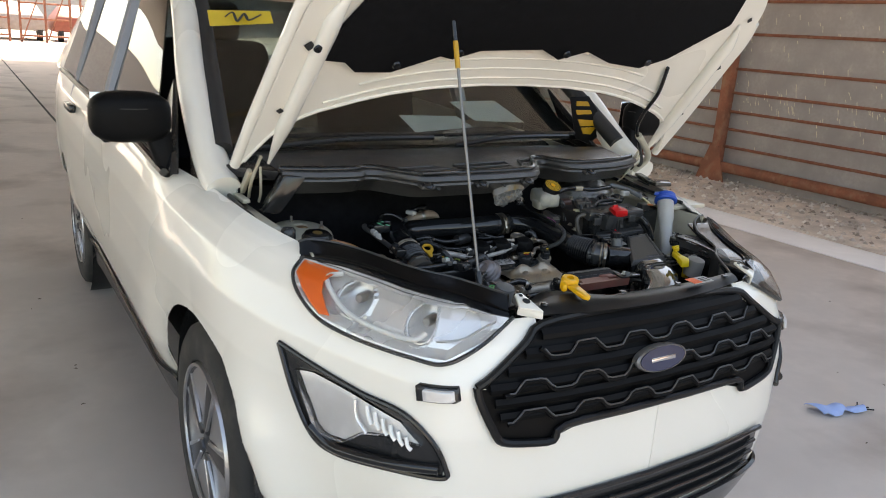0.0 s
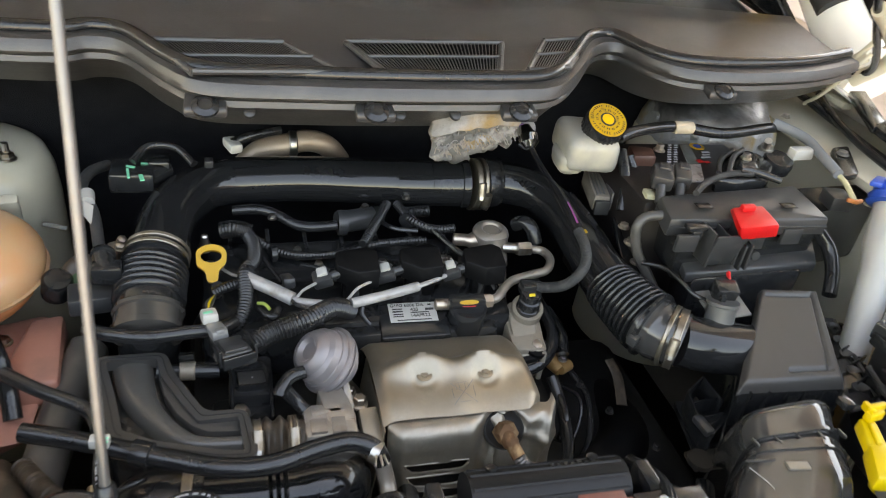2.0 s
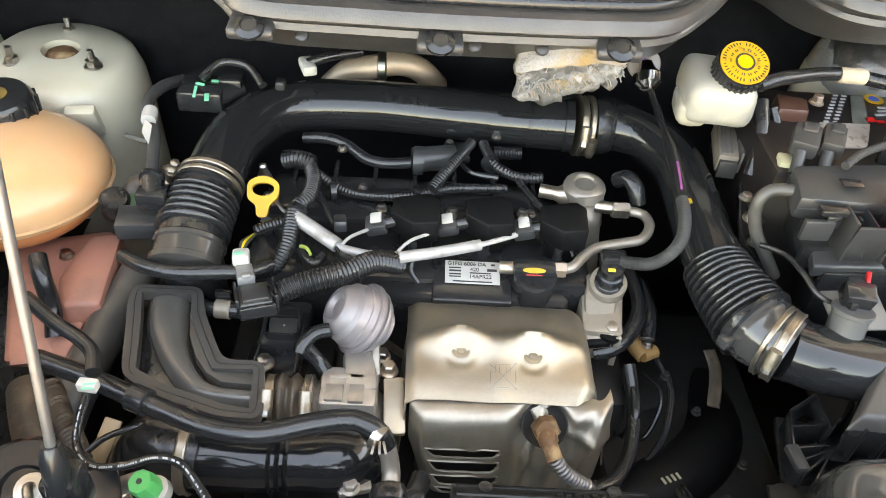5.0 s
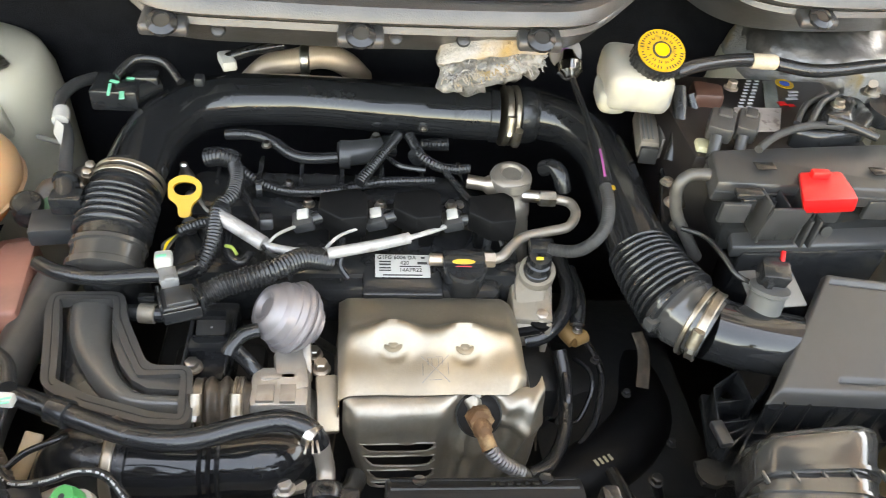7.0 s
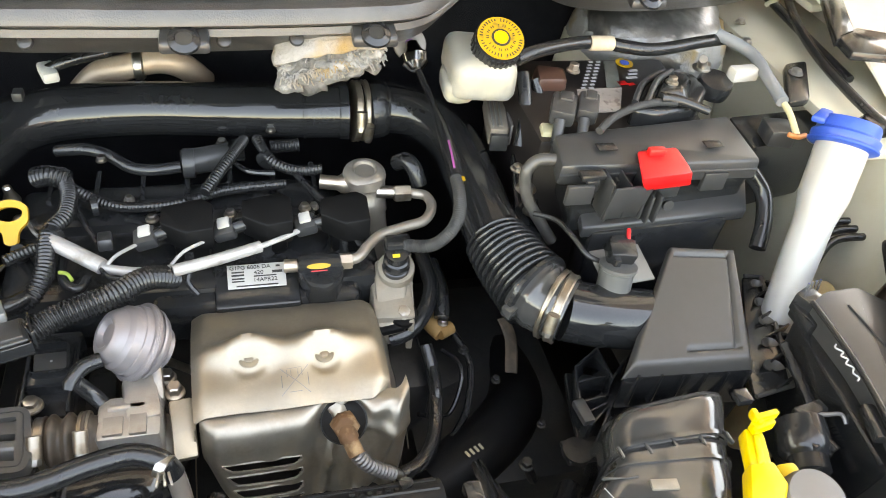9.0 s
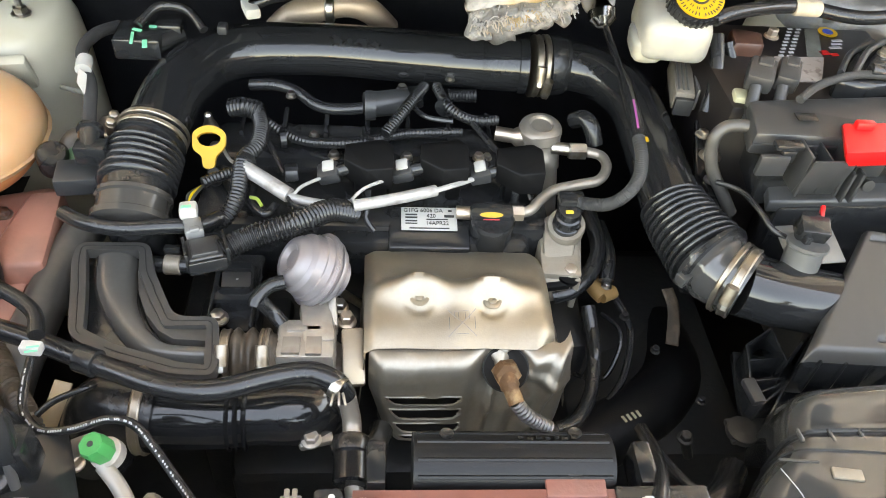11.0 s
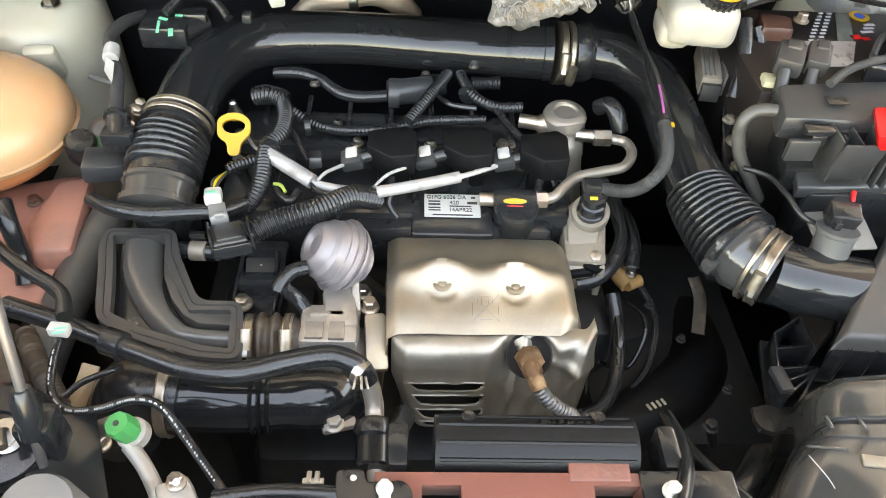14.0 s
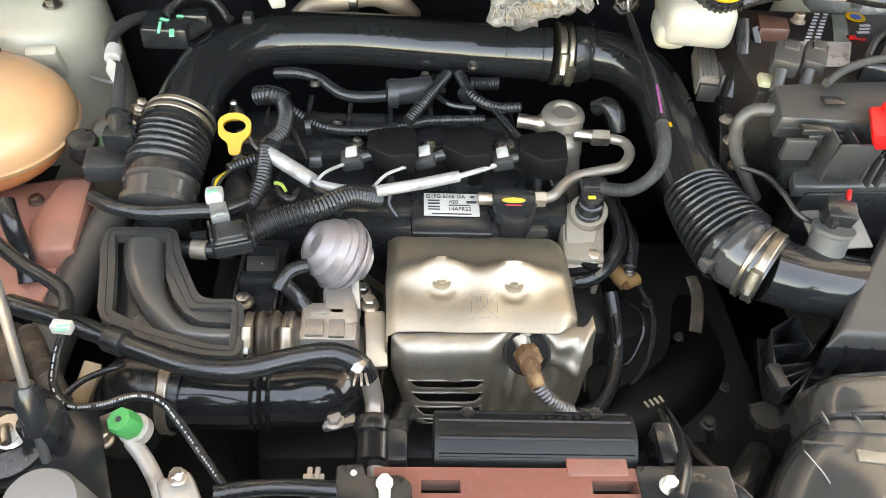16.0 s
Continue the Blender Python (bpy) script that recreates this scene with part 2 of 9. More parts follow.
DUSTY = surface("dusty_rubber", (0.06, 0.056, 0.051), 0.36, 0, 0.2, 60, 0.05, stain=(0.09, 0.082, 0.073), stain_scale=30)
LOOM = surface("black_corrugated_loom", (0.017, 0.0175, 0.0182), 0.18, 0, 0.3, 200, 0.03)
TAPE = surface("woven_harness_tape", (0.028, 0.028, 0.028), 0.6, 0, 0.4, 700, 0.5)
DARK = surface("grimy_dark_metal", (0.018, 0.018, 0.018), 0.5, 0.3, 0.4, 60, 0.3, stain=(0.026, 0.022, 0.018), stain_scale=20)
SHIELD = surface("brushed_heat_shield", (0.325, 0.284, 0.226), 0.44, 0.85, 0.12, 320, 0.06, stain=(0.43, 0.35, 0.25), stain_scale=14)
ALU = surface("cast_aluminium", (0.42, 0.395, 0.36), 0.46, 0.8, 0.15, 300, 0.1, stain=(0.27, 0.235, 0.195), stain_scale=25)
STEEL = surface("zinc_plated_steel", (0.46, 0.44, 0.41), 0.32, 1.0, 0.15, 150, 0.1, stain=(0.3, 0.25, 0.19), stain_scale=40)
CASTTAN = surface("tan_grey_casting", (0.26, 0.225, 0.18), 0.5, 0.35, 0.15, 250, 0.12, stain=(0.2, 0.16, 0.12), stain_scale=30)
CLAMPSTEEL = surface("tarnished_clamp_steel", (0.34, 0.295, 0.24), 0.36, 0.9, 0.2, 180, 0.1, stain=(0.22, 0.17, 0.12), stain_scale=60)
CHROME = surface("bright_steel", (0.7, 0.7, 0.7), 0.15, 1.0, 0.05, 100, 0.02)
CAN = surface("pale_zinc_can", (0.215, 0.195, 0.198), 0.4, 0.4, 0.1, 80, 0.06, stain=(0.29, 0.245, 0.23), stain_scale=40, stain_cut=(0.5, 0.7))
RUST = surface("rusty_steel", (0.17, 0.085, 0.04), 0.7, 0.3, 0.4, 120, 0.5, stain=(0.45, 0.3, 0.16), stain_scale=50)
TANPIPE = surface("heat_stained_pipe", (0.36, 0.27, 0.2), 0.42, 0.35, 0.2, 90, 0.1, stain=(0.35, 0.25, 0.18), stain_scale=20)
BELLOWS = surface("brown_grimy_rubber", (0.06, 0.045, 0.033), 0.5, 0, 0.4, 90, 0.3, stain=(0.14, 0.1, 0.07), stain_scale=35)
YELLOW = surface("yellow_plastic", (0.47, 0.25, 0.008), 0.4, 0, 0.06, 80, 0.05)
GOLD = surface("dark_yellow_plastic", (0.45, 0.25, 0.008), 0.4, 0, 0.08, 90, 0.05, stain=(0.25, 0.15, 0.02), stain_scale=120, stain_cut=(0.55, 0.7))
LEMON = surface("bright_yellow_plastic", (0.56, 0.38, 0.01), 0.4, 0, 0.05, 80, 0.05)
AMBER = surface("orange_yellow_plastic", (0.8, 0.4, 0.01), 0.35, 0, 0.06, 60, 0.05)
RED = surface("red_plastic", (0.55, 0.01, 0.012), 0.35, 0, 0.05, 100, 0.05)
BLUE = surface("blue_plastic", (0.004, 0.06, 0.36), 0.42, 0, 0.06, 100, 0.04)
GREEN = surface("green_plastic", (0.018, 0.25, 0.07), 0.4, 0, 0.08, 100, 0.05)
MINT = surface("mint_paint_mark", (0.12, 0.6, 0.36), 0.5, 0, 0.1, 300, 0.0)
WHITE = surface("white_plastic", (0.42, 0.41, 0.38), 0.4, 0, 0.05, 60, 0.05, stain=(0.42, 0.39, 0.33), stain_scale=20)
MILKY = surface("milky_plastic", (0.235, 0.228, 0.205), 0.38, 0, 0.06, 30, 0.05, subsurface=0.15, stain=(0.42, 0.38, 0.29), stain_scale=12)
TANK = surface("coolant_tan_plastic", (0.58, 0.335, 0.18), 0.24, 0, 0.06, 20, 0.05, subsurface=0.3, stain=(0.62, 0.29, 0.14), stain_scale=9)
PRIMER = surface("red_oxide_primer", (0.18, 0.062, 0.046), 0.34, 0, 0.2, 80, 0.2, stain=(0.15, 0.065, 0.05), stain_scale=20)
# Red primer lightened to pink for the glow the coolant bottle throws.
GLOW_PRIMER = surface("glow_tinted_primer", (0.38, 0.16, 0.115), 0.42, 0, 0.15, 60, 0.2, stain=(0.26, 0.12, 0.09), stain_scale=18)
FOIL = surface("white_foil_tape", (0.36, 0.345, 0.33), 0.42, 0.25, 0.15, 60, 0.7, bump_scale=160, stain=(0.2, 0.18, 0.16), stain_scale=45, stain_cut=(0.55, 0.7))
WOOL = surface("torn_white_insulation", (0.27, 0.262, 0.25), 0.9, 0, 0.2, 160, 0.9, stain=(0.28, 0.19, 0.085), stain_scale=17, stain_cut=(0.5, 0.66))
WOOL_GREY = surface("grey_torn_insulation", (0.15, 0.148, 0.142), 0.9, 0, 0.35, 220, 0.9, stain=(0.3, 0.29, 0.275), stain_scale=45, stain_cut=(0.5, 0.62))
LABEL = surface("white_paper_label", (0.37, 0.36, 0.335), 0.5, 0, 0.03, 100, 0.02)
PAPER = surface("white_paper", (0.8, 0.8, 0.77), 0.7, 0, 0.03, 60, 0.02)
INK = surface("black_ink", (0.02, 0.02, 0.02), 0.6, 0, 0.1, 100, 0.0)
PALE_INK = surface("white_ink", (0.33, 0.33, 0.33), 0.6, 0, 0.05, 100, 0.0)
PUMPSTEEL = surface("brushed_pump_steel", (0.27, 0.235, 0.2), 0.33, 0.55, 0.12, 200, 0.1, stain=(0.24, 0.21, 0.18), stain_scale=40)
PIPEMETAL = surface("oxidised_aluminium", (0.36, 0.335, 0.3), 0.42, 0.25, 0.2, 90, 0.1, stain=(0.22, 0.19, 0.15), stain_scale=50, stain_cut=(0.55, 0.7))
COPPER = surface("grey_brass", (0.5, 0.42, 0.34), 0.35, 0.9, 0.1, 100, 0.1)
SCUTTLE = surface("dusty_scuttle_plastic", (0.042, 0.041, 0.04), 0.34, 0, 0.2, 300, 0.2, stain=(0.056, 0.054, 0.052), stain_scale=14, gloss=0.6)
MATT = surface("matt_black_trim", (0.0045, 0.0045, 0.0047), 0.5, 0, 0.2, 300, 0.1, gloss=0.1)
RODSTEEL = surface("dull_rod_steel", (0.2, 0.195, 0.19), 0.4, 0.7, 0.15, 100, 0.1)
TANMETAL = surface("tan_painted_metal", (0.5, 0.36, 0.22), 0.5, 0.1, 0.2, 60, 0.2)
LINER = surface("hood_liner_felt", (0.008, 0.008, 0.009), 0.95, 0, 0.4, 400, 0.5, distance=0.004, gloss=0.1)
BEAM = surface("dull_beam_plastic", (0.011, 0.011, 0.0115), 0.34, 0, 0.2, 200, 0.08, gloss=0.22)
SNORKEL = surface("shiny_snorkel_plastic", (0.042, 0.0415, 0.04), 0.1, 0, 0.12, 90, 0.02, coat=0.4)
# Dust grey, raised further to carry the sky sheen on the channel.
RESO = surface("dusty_sheen_resonator_plastic", (0.075, 0.073, 0.068), 0.18, 0, 0.1, 200, 0.02, coat=0.2)
TROUGH = surface("deep_black_lamp_panel", (0.004, 0.004, 0.0042), 0.16, 0, 0.2, 200, 0.05, gloss=0.16)
TYRE = surface("tyre_rubber", (0.02, 0.02, 0.02), 0.75, 0, 0.25, 120, 0.2, stain=(0.05, 0.045, 0.04), stain_scale=12)
RIM = surface("silver_alloy", (0.5, 0.5, 0.51), 0.3, 0.9, 0.05, 60, 0.03)
RIM_DARK = surface("dark_alloy", (0.06, 0.06, 0.065), 0.35, 0.5, 0.1, 60, 0.03)
CONCRETE = surface("lot_concrete", (0.6, 0.53, 0.47), 0.75, 0, 0.1, 14, 0.25, bump_scale=220, stain=(0.36, 0.3, 0.255), stain_scale=1.3, stain_cut=(0.52, 0.75))
APRON = surface("pale_concrete", (0.82, 0.79, 0.77), 0.85, 0, 0.08, 10, 0.25, bump_scale=200)
GRAVEL = surface("gravel_bed", (0.64, 0.54, 0.46), 0.9, 0, 0.3, 30, 0.8, bump_scale=60, distance=0.01)
RUSTRAIL = surface("rusty_red_rail", (0.28, 0.1, 0.06), 0.75, 0.2, 0.3, 40, 0.4, stain=(0.32, 0.16, 0.1), stain_scale=12)
SCREEN = surface("grey_privacy_mesh", (0.38, 0.34, 0.328), 0.85, 0, 0.15, 30, 0.4, bump_scale=900, stain=(0.5, 0.46, 0.4), stain_scale=7, stain_cut=(0.66, 0.78))
PAPERBLUE = surface("blue_mask_cloth", (0.33, 0.45, 0.75), 0.85, 0, 0.1, 60, 0.3)


def clear(name, colour, rough=0.03, ior=1.35):
    mat = bpy.data.materials.new(name)
    mat.use_nodes = True
    p = mat.node_tree.nodes["Principled BSDF"]
    p.inputs["Base Color"].default_value = (*colour, 1)
    p.inputs["Roughness"].default_value = rough
    p.inputs["Transmission Weight"].default_value = 1.0
    p.inputs["IOR"].default_value = ior
    return mat


LENS = clear("clear_lamp_lens", (0.96, 0.965, 0.97), 0.0, 1.25)
HAZY_LENS = clear("hazy_lamp_lens", (0.97, 0.97, 0.965), 0.22, 1.2)
SCREENGLASS = clear("windscreen_glass", (0.7, 0.76, 0.72), 0.0, 1.45)
GLASS = clear("tinted_glass", (0.12, 0.16, 0.17), 0.0)
DARKGLASS = clear("dark_blue_glass", (0.02, 0.04, 0.06), 0.0)


CONT = [(0, 0.035), (0.25, 0.045), (0.46, 0.075), (0.56, 0.13), (0.65, 0.285), (0.745, 0.46), (0.815, 0.64), (0.85, 0.82), (0.865, 1.05), (0.868, 1.6), (0.87, 2.3), (0.87, 3.0), (0.86, 3.5), (0.81, 3.9), (0.6, 4.05), (0.0, 4.1)]
ZTOP = [0.905, 0.905, 0.905, 0.908, 0.918, 0.94, 0.965, 0.985, 1.0, 1.04, 1.07, 1.1, 1.12, 1.12, 1.12, 1.12]
INSET = [(0.0, -0.12), (0.01, -0.085), (0.03, -0.06), (0.07, -0.032), (0.15, 0.0), (0.25, 0.014), (0.4, 0.014), (0.55, -0.005), (0.66, -0.05), (0.8, -0.11)]
Z_LOW = 0.24
FLARE = [(0, 0.045), (28, 0.045), (42, 0.018), (60, -0.01), (90, -0.026), (135, -0.034), (190, -0.034), (330, 0.0), (360, 0.045)]


def lerp_table(table, d):
    for (a, va), (b, vb) in zip(table, table[1:]):
        if d <= b:
            return va + (vb - va) * max(0.0, (d - a) / (b - a))
    return table[-1][1]


def spline(points, k):
    """A point on the smooth line through the points, at index k (0 to len - 1)."""
    i = min(max(int(k), 0), len(points) - 2)
    f = k - i
    p = [points[max(i - 1, 0)], points[i], points[i + 1], points[min(i + 2, len(points) - 1)]]
    w = (-0.5 * f + f * f - 0.5 * f ** 3, 1 - 2.5 * f * f + 1.5 * f ** 3, 0.5 * f + 2 * f * f - 1.5 * f ** 3, -0.5 * f * f + 0.5 * f ** 3)
    return tuple(sum(wi * q[a] for wi, q in zip(w, p)) for a in range(len(points[0])))


def body(k, z, out=0.0, side=-1):
    """The car's skin: k runs along the plan from the nose (0) to the tail (15), z is the height; out lifts a patch off the skin."""
    x, y = spline(CONT, k)
    x2, y2 = spline(CONT, min(k + 0.02, 15))
    x1, y1 = spline(CONT, max(k - 0.02, 0))
    nx, ny = y2 - y1, -(x2 - x1)
    n = math.hypot(nx, ny) or 1.0
    top = spline([(v,) for v in ZTOP], k)[0]
    d = lerp_table(INSET, max(0.0, top - z)) * (1.0 if y < 1.0 else 1 - (1 - max(0.45, 1 - (y - 1.0) * 1.5)) * min(1.0, max(0.0, (z - 0.55) / 0.25))) + out
    for hy, share in ((0.833, 1.0), (3.352, 0.3)):
        amount = share * lerp_table(FLARE, math.degrees(math.atan2(z - 0.33, hy - y)) % 360)
        d += amount * math.exp(-((math.hypot(y - hy, z - 0.33) - 0.38) / (0.075 if amount > 0 else 0.1)) ** 2)
    return (side * max(0.0, x + nx / n * d), y + ny / n * d, z)


def body_top(k):
    return spline([(v,) for v in ZTOP], k)[0]


# ---- the ground, fence and distance ----
solo("ground", ([(-60, -60, -0.02), (60, -60, -0.02), (60, 90, -0.02), (-60, 90, -0.02)], [(0, 1, 2, 3)]), CONCRETE, "grey concrete parking ground with stains", "ground", kind="structure")
solo("pavement", box((-7.7, 9, -0.0075), (23.9, 60, 0.015), 0.004), CONCRETE, "stained grey concrete slab under the car", "pavement", kind="structure")
solo("trim", box((4.5, 9, -0.007), (0.46, 60, 0.018), 0.004), APRON, "pale concrete strip beside the gravel", "pavement", kind="structure")
solo("gravel_bed", box((8.0, 9, -0.01), (6.5, 60, 0.03), 0.004), GRAVEL, "brown gravel bed along the fence", "gravel", kind="stuff")
def fence():
    f = thing("fence", (6.2, 4, 0), "rusty red steel rail fence with grey privacy mesh", "fence")
    part("mesh_screen", box((6.3, 4, 1.3), (0.01, 40, 2.6), 0), SCREEN, f, "worn grey privacy mesh")
    for z in (2.0, 1.655, 1.275, 1.01, 0.80, 0.60, 0.40):
        part("rail", rod((6.2, -15, z), (6.2, 24, z), 0.016, 8), RUSTRAIL, f)
    part("bottom_pipe", rod((6.15, -15, 0.17), (6.15, 24, 0.17), 0.06, 14), RUSTRAIL, f, "thick rusty bottom pipe")
    for y in (-2.2, 1.3, 4.85, 8.35, 11.85):
        part("post", box((6.17, y, 1.25), (0.11, 0.11, 2.5), 0.006), RUSTRAIL, f)
        part("foot_plate", moved(prism([(-0.2, 0), (0.2, 0), (0.06, 0.4), (-0.06, 0.4)], -0.01, 0.01, 0.002), pose(6.1, y, 0.0, 90, 0, 90)), RUSTRAIL, f)


fence()
# Unseen roof on posts, added to block sun and sky above the car.
solo("canopy_roof", box((-4.1, 12.5, 4.6), (21.8, 26, 0.12), 0.01), surface("unseen_canopy_sheet", (0.3, 0.29, 0.275), 0.6), "unseen canopy roof added to shade the lot", "roof", kind="structure")
for cy in (-6, 8, 20):
    solo("canopy_post", box((-9, cy, 2.27), (0.18, 0.18, 4.54), 0.01), RUSTRAIL, "unseen steel post added under the canopy roof", "post", "canopy posts", "structure")

# flecks of light through the worn mesh, stones, cracks, litter
# Pale slivers laid on the mesh stand in for light coming through.
fl = []
for i in range(900):
    y, z = random.uniform(-3, 12), random.choice((random.gauss(0.92, 0.1), random.gauss(0.92, 0.1), random.uniform(0.3, 2.3), random.gauss(1.75, 0.2)))
    h = random.uniform(0.02, 0.07)
    fl.append(([(6.29, y, z), (6.29, y + 0.006, z), (6.29, y + 0.02, z + h), (6.29, y + 0.013, z + h)], [(0, 1, 2, 3)]))
solo("light_flecks", join(*fl), surface("pale_light_specks", (0.75, 0.68, 0.5), 0.8), "pale flecks painted for light through the privacy mesh", "mesh slits", kind="stuff")
rng = random.Random(5)
v, f = [], []
for i in range(5200):
    x, y, s = rng.uniform(4.76, 7.6), rng.uniform(-3.5, 13), rng.uniform(0.012, 0.035)
    n = len(v)
    for dx, dy, dz in ((1, 0, 0), (0, 1, 0), (-1, 0, 0), (0, -1, 0), (0, 0, 0.8), (0, 0, -0.5)):
        v.append((x + dx * s * rng.uniform(0.6, 1.3), y + dy * s * rng.uniform(0.6, 1.3), 0.008 + dz * s))
    f += [(n, n + 1, n + 4), (n + 1, n + 2, n + 4), (n + 2, n + 3, n + 4), (n + 3, n, n + 4), (n + 1, n, n + 5), (n + 2, n + 1, n + 5), (n + 3, n + 2, n + 5), (n, n + 3, n + 5)]
STONES = bpy.data.materials.new("mixed_gravel")
STONES.use_nodes = True
geo, ramp = STONES.node_tree.nodes.new("ShaderNodeNewGeometry"), STONES.node_tree.nodes.new("ShaderNodeValToRGB")
ramp.color_ramp.elements[0].color, ramp.color_ramp.elements[1].color = (0.22, 0.17, 0.14, 1), (0.72, 0.66, 0.6, 1)
STONES.node_tree.links.new(geo.outputs["Random Per Island"], ramp.inputs[0])
STONES.node_tree.links.new(ramp.outputs[0], STONES.node_tree.nodes["Principled BSDF"].inputs["Base Color"])
STONES.node_tree.nodes["Principled BSDF"].inputs["Roughness"].default_value = 0.85
solo("gravel_stones", (v, f), STONES, "loose brown and grey gravel stones", "gravel", kind="stuff", angle=5)
solo("expansion_joint", box((-0.26, 18, 0.001), (0.03, 20, 0.004), 0.001), surface("dark_joint", (0.06, 0.055, 0.05), 0.9), "dark expansion joint across the concrete", "joint", kind="structure")
v, f = [], []
for i in range(90):
    x, y, s, a = rng.uniform(-3.2, -0.95), rng.uniform(-0.4, 5), rng.uniform(0.004, 0.014), rng.uniform(0, 6.28)
    if i > 60:
        x, y = rng.uniform(1.2, 3.2), rng.uniform(0.0, 2.4)
    n = len(v)
    c, q = math.cos(a) * s, math.sin(a) * s
    v += [(x - c, y - q, 0.009), (x + q * 0.4, y - c * 0.4, 0.012), (x + c, y + q, 0.009), (x - q * 0.4, y + c * 0.4, 0.013)]
    f += [(n, n + 1, n + 2), (n, n + 2, n + 3)]
solo("ground_litter", (v, f), surface("dry_leaf_bits", (0.12, 0.09, 0.065), 0.8), "dry leaf bits on the concrete", "litter", kind="stuff")
mask = thing("face_mask", (1.76, 0.54, 0.008), "crumpled light blue disposable face mask", "face mask")
part("cloth", fuzzy(sheet(lambda u, v: (1.76 + 0.105 * (u - 0.5) * 2, 0.54 - 0.08 * (u - 0.5) + 0.05 * (v - 0.5) * 2 * (1 - 0.5 * u), 0.012 + 0.022 * math.sin(3.1 * v) + 0.006 * math.sin(u * 14)), steps(0, 1, 24), steps(0, 1, 14), 0.003), 0.012, 22, 2.0), PAPERBLUE, mask)
for i in range(4):
    part("strap", tube([(1.85, 0.5 + 0.006 * i, 0.015), (1.885, 0.49 + 0.012 * i, 0.012), (1.92, 0.47 + 0.025 * i, 0.01)], 0.0035, 6), RUBBER, mask)
# things stored far across the lot
def store(x, y):
    r = thing("storage_rack", (x, y, 0), "rusty steel storage rack across the lot", "rack", "racks far across the lot")
    for dx in (-0.9, 0, 0.9):
        part("upright", rod((x + dx, y, 0), (x + dx, y, 2.3), 0.045, 8), RUSTRAIL, r)
    for z in (0.25, 0.9, 1.5, 2.2):
        part("beam", rod((x - 0.95, y, z), (x + 0.95, y, z), 0.035, 8), RUSTRAIL, r)
    for dx in (-0.45, 0.45):
        part("brace", rod((x + dx - 0.4, y - 0.02, 0.1), (x + dx + 0.4, y - 0.02, 2.2), 0.025, 6), RUSTRAIL, r)


for x in (-2.6, -0.3, 1.9, 4.1):
    store(x, 34.5)
for x, c in ((-1.6, (0.5, 0.5, 0.48)), (1.0, (0.35, 0.3, 0.27)), (3.4, (0.3, 0.08, 0.05)), (-4.2, (0.2, 0.22, 0.25))):
    b = thing("far_car", (x, 37, 0), "dusty parked car behind the racks", "car", "cars far across the lot")
    far_paint = surface("far_paint", c, 0.4)
    part("body", hull([(x - 1.1, 36, 0.4), (x + 1.1, 36, 0.4), (x - 1.0, 36, 1.0), (x + 1.0, 36, 1.0), (x - 0.75, 37, 1.55), (x + 0.75, 37, 1.55), (x - 1.0, 39, 1.0), (x + 1.0, 39, 1.0), (x - 1.1, 39, 0.4), (x + 1.1, 39, 0.4)], 0.08), far_paint, b)
    for dx in (-0.8, 0.8):
        part("wheel", lathe([(0.32, -0.1), (0.32, 0.1)], (x + dx, 36.3, 0.32), (1, 0, 0), 18), TYRE, b)
solo("backdrop", box((0, 60, 3), (120, 0.2, 6), 0), surface("dusty_far_wall", (0.45, 0.4, 0.36), 0.9), "pale dusty wall far across the lot", "wall", kind="structure")


# ---- the car's outside ----
car = thing("car", (0, 2, 0), "cream-white compact car with its hood propped open", "car")
HUB_Y = (0.833, 3.352)
HUB_Z = 0.33
ARCH = 0.378


def k_at(y):
    """The index along the plan where the car's side reaches y."""
    lo, hi = 3.0, 13.0
    for _ in range(30):
        mid = (lo + hi) / 2
        lo, hi = (mid, hi) if spline(CONT, mid)[1] < y else (lo, mid)
    return lo


def nose(x, z, out=0.0):
    """A point of the car's front, by metres across."""
    lo, hi = 0.0, 4.0
    for _ in range(24):
        mid = (lo + hi) / 2
        lo, hi = (mid, hi) if spline(CONT, mid)[0] < abs(x) else (lo, mid)
    return body(lo, z, out, 1 if x > 0 else -1)


HL = [(5.024, 0.9084), (5.046, 0.934), (4.52, 0.928), (3.68, 0.9135), (2.154, 0.905), (1.56, 0.884), (2.018, 0.8416), (2.702, 0.8092), (3.24, 0.8092), (3.954, 0.814), (4.48, 0.8332), (4.842, 0.8732)]


GO = [(-0.475, 0.765), (-0.44, 0.785), (-0.36, 0.84), (-0.315, 0.868), (-0.15, 0.878), (0.15, 0.878), (0.315, 0.868), (0.36, 0.84), (0.44, 0.785), (0.475, 0.765), (0.468, 0.735), (0.44, 0.675), (0.42, 0.648), (0.36, 0.636), (0.30, 0.632), (0.275, 0.662), (0.1, 0.667), (-0.1, 0.667), (-0.275, 0.662), (-0.30, 0.632), (-0.36, 0.636), (-0.42, 0.648), (-0.44, 0.675), (-0.468, 0.735)]


def inside(o, k, z, s=0.985):
    """Whether (k, z) lies within the outline shrunk by s."""
    ck, cz = sum(p[0] for p in o) / len(o), sum(p[1] for p in o) / len(o)
    k, z = ck + (k - ck) / s, cz + (z - cz) / s
    hit = False
    for (a, b), (c, d) in zip(o, o[1:] + o[:1]):
        if (b > z) != (d > z) and k < a + (z - b) / (d - b) * (c - a):
            hit = not hit
    return hit


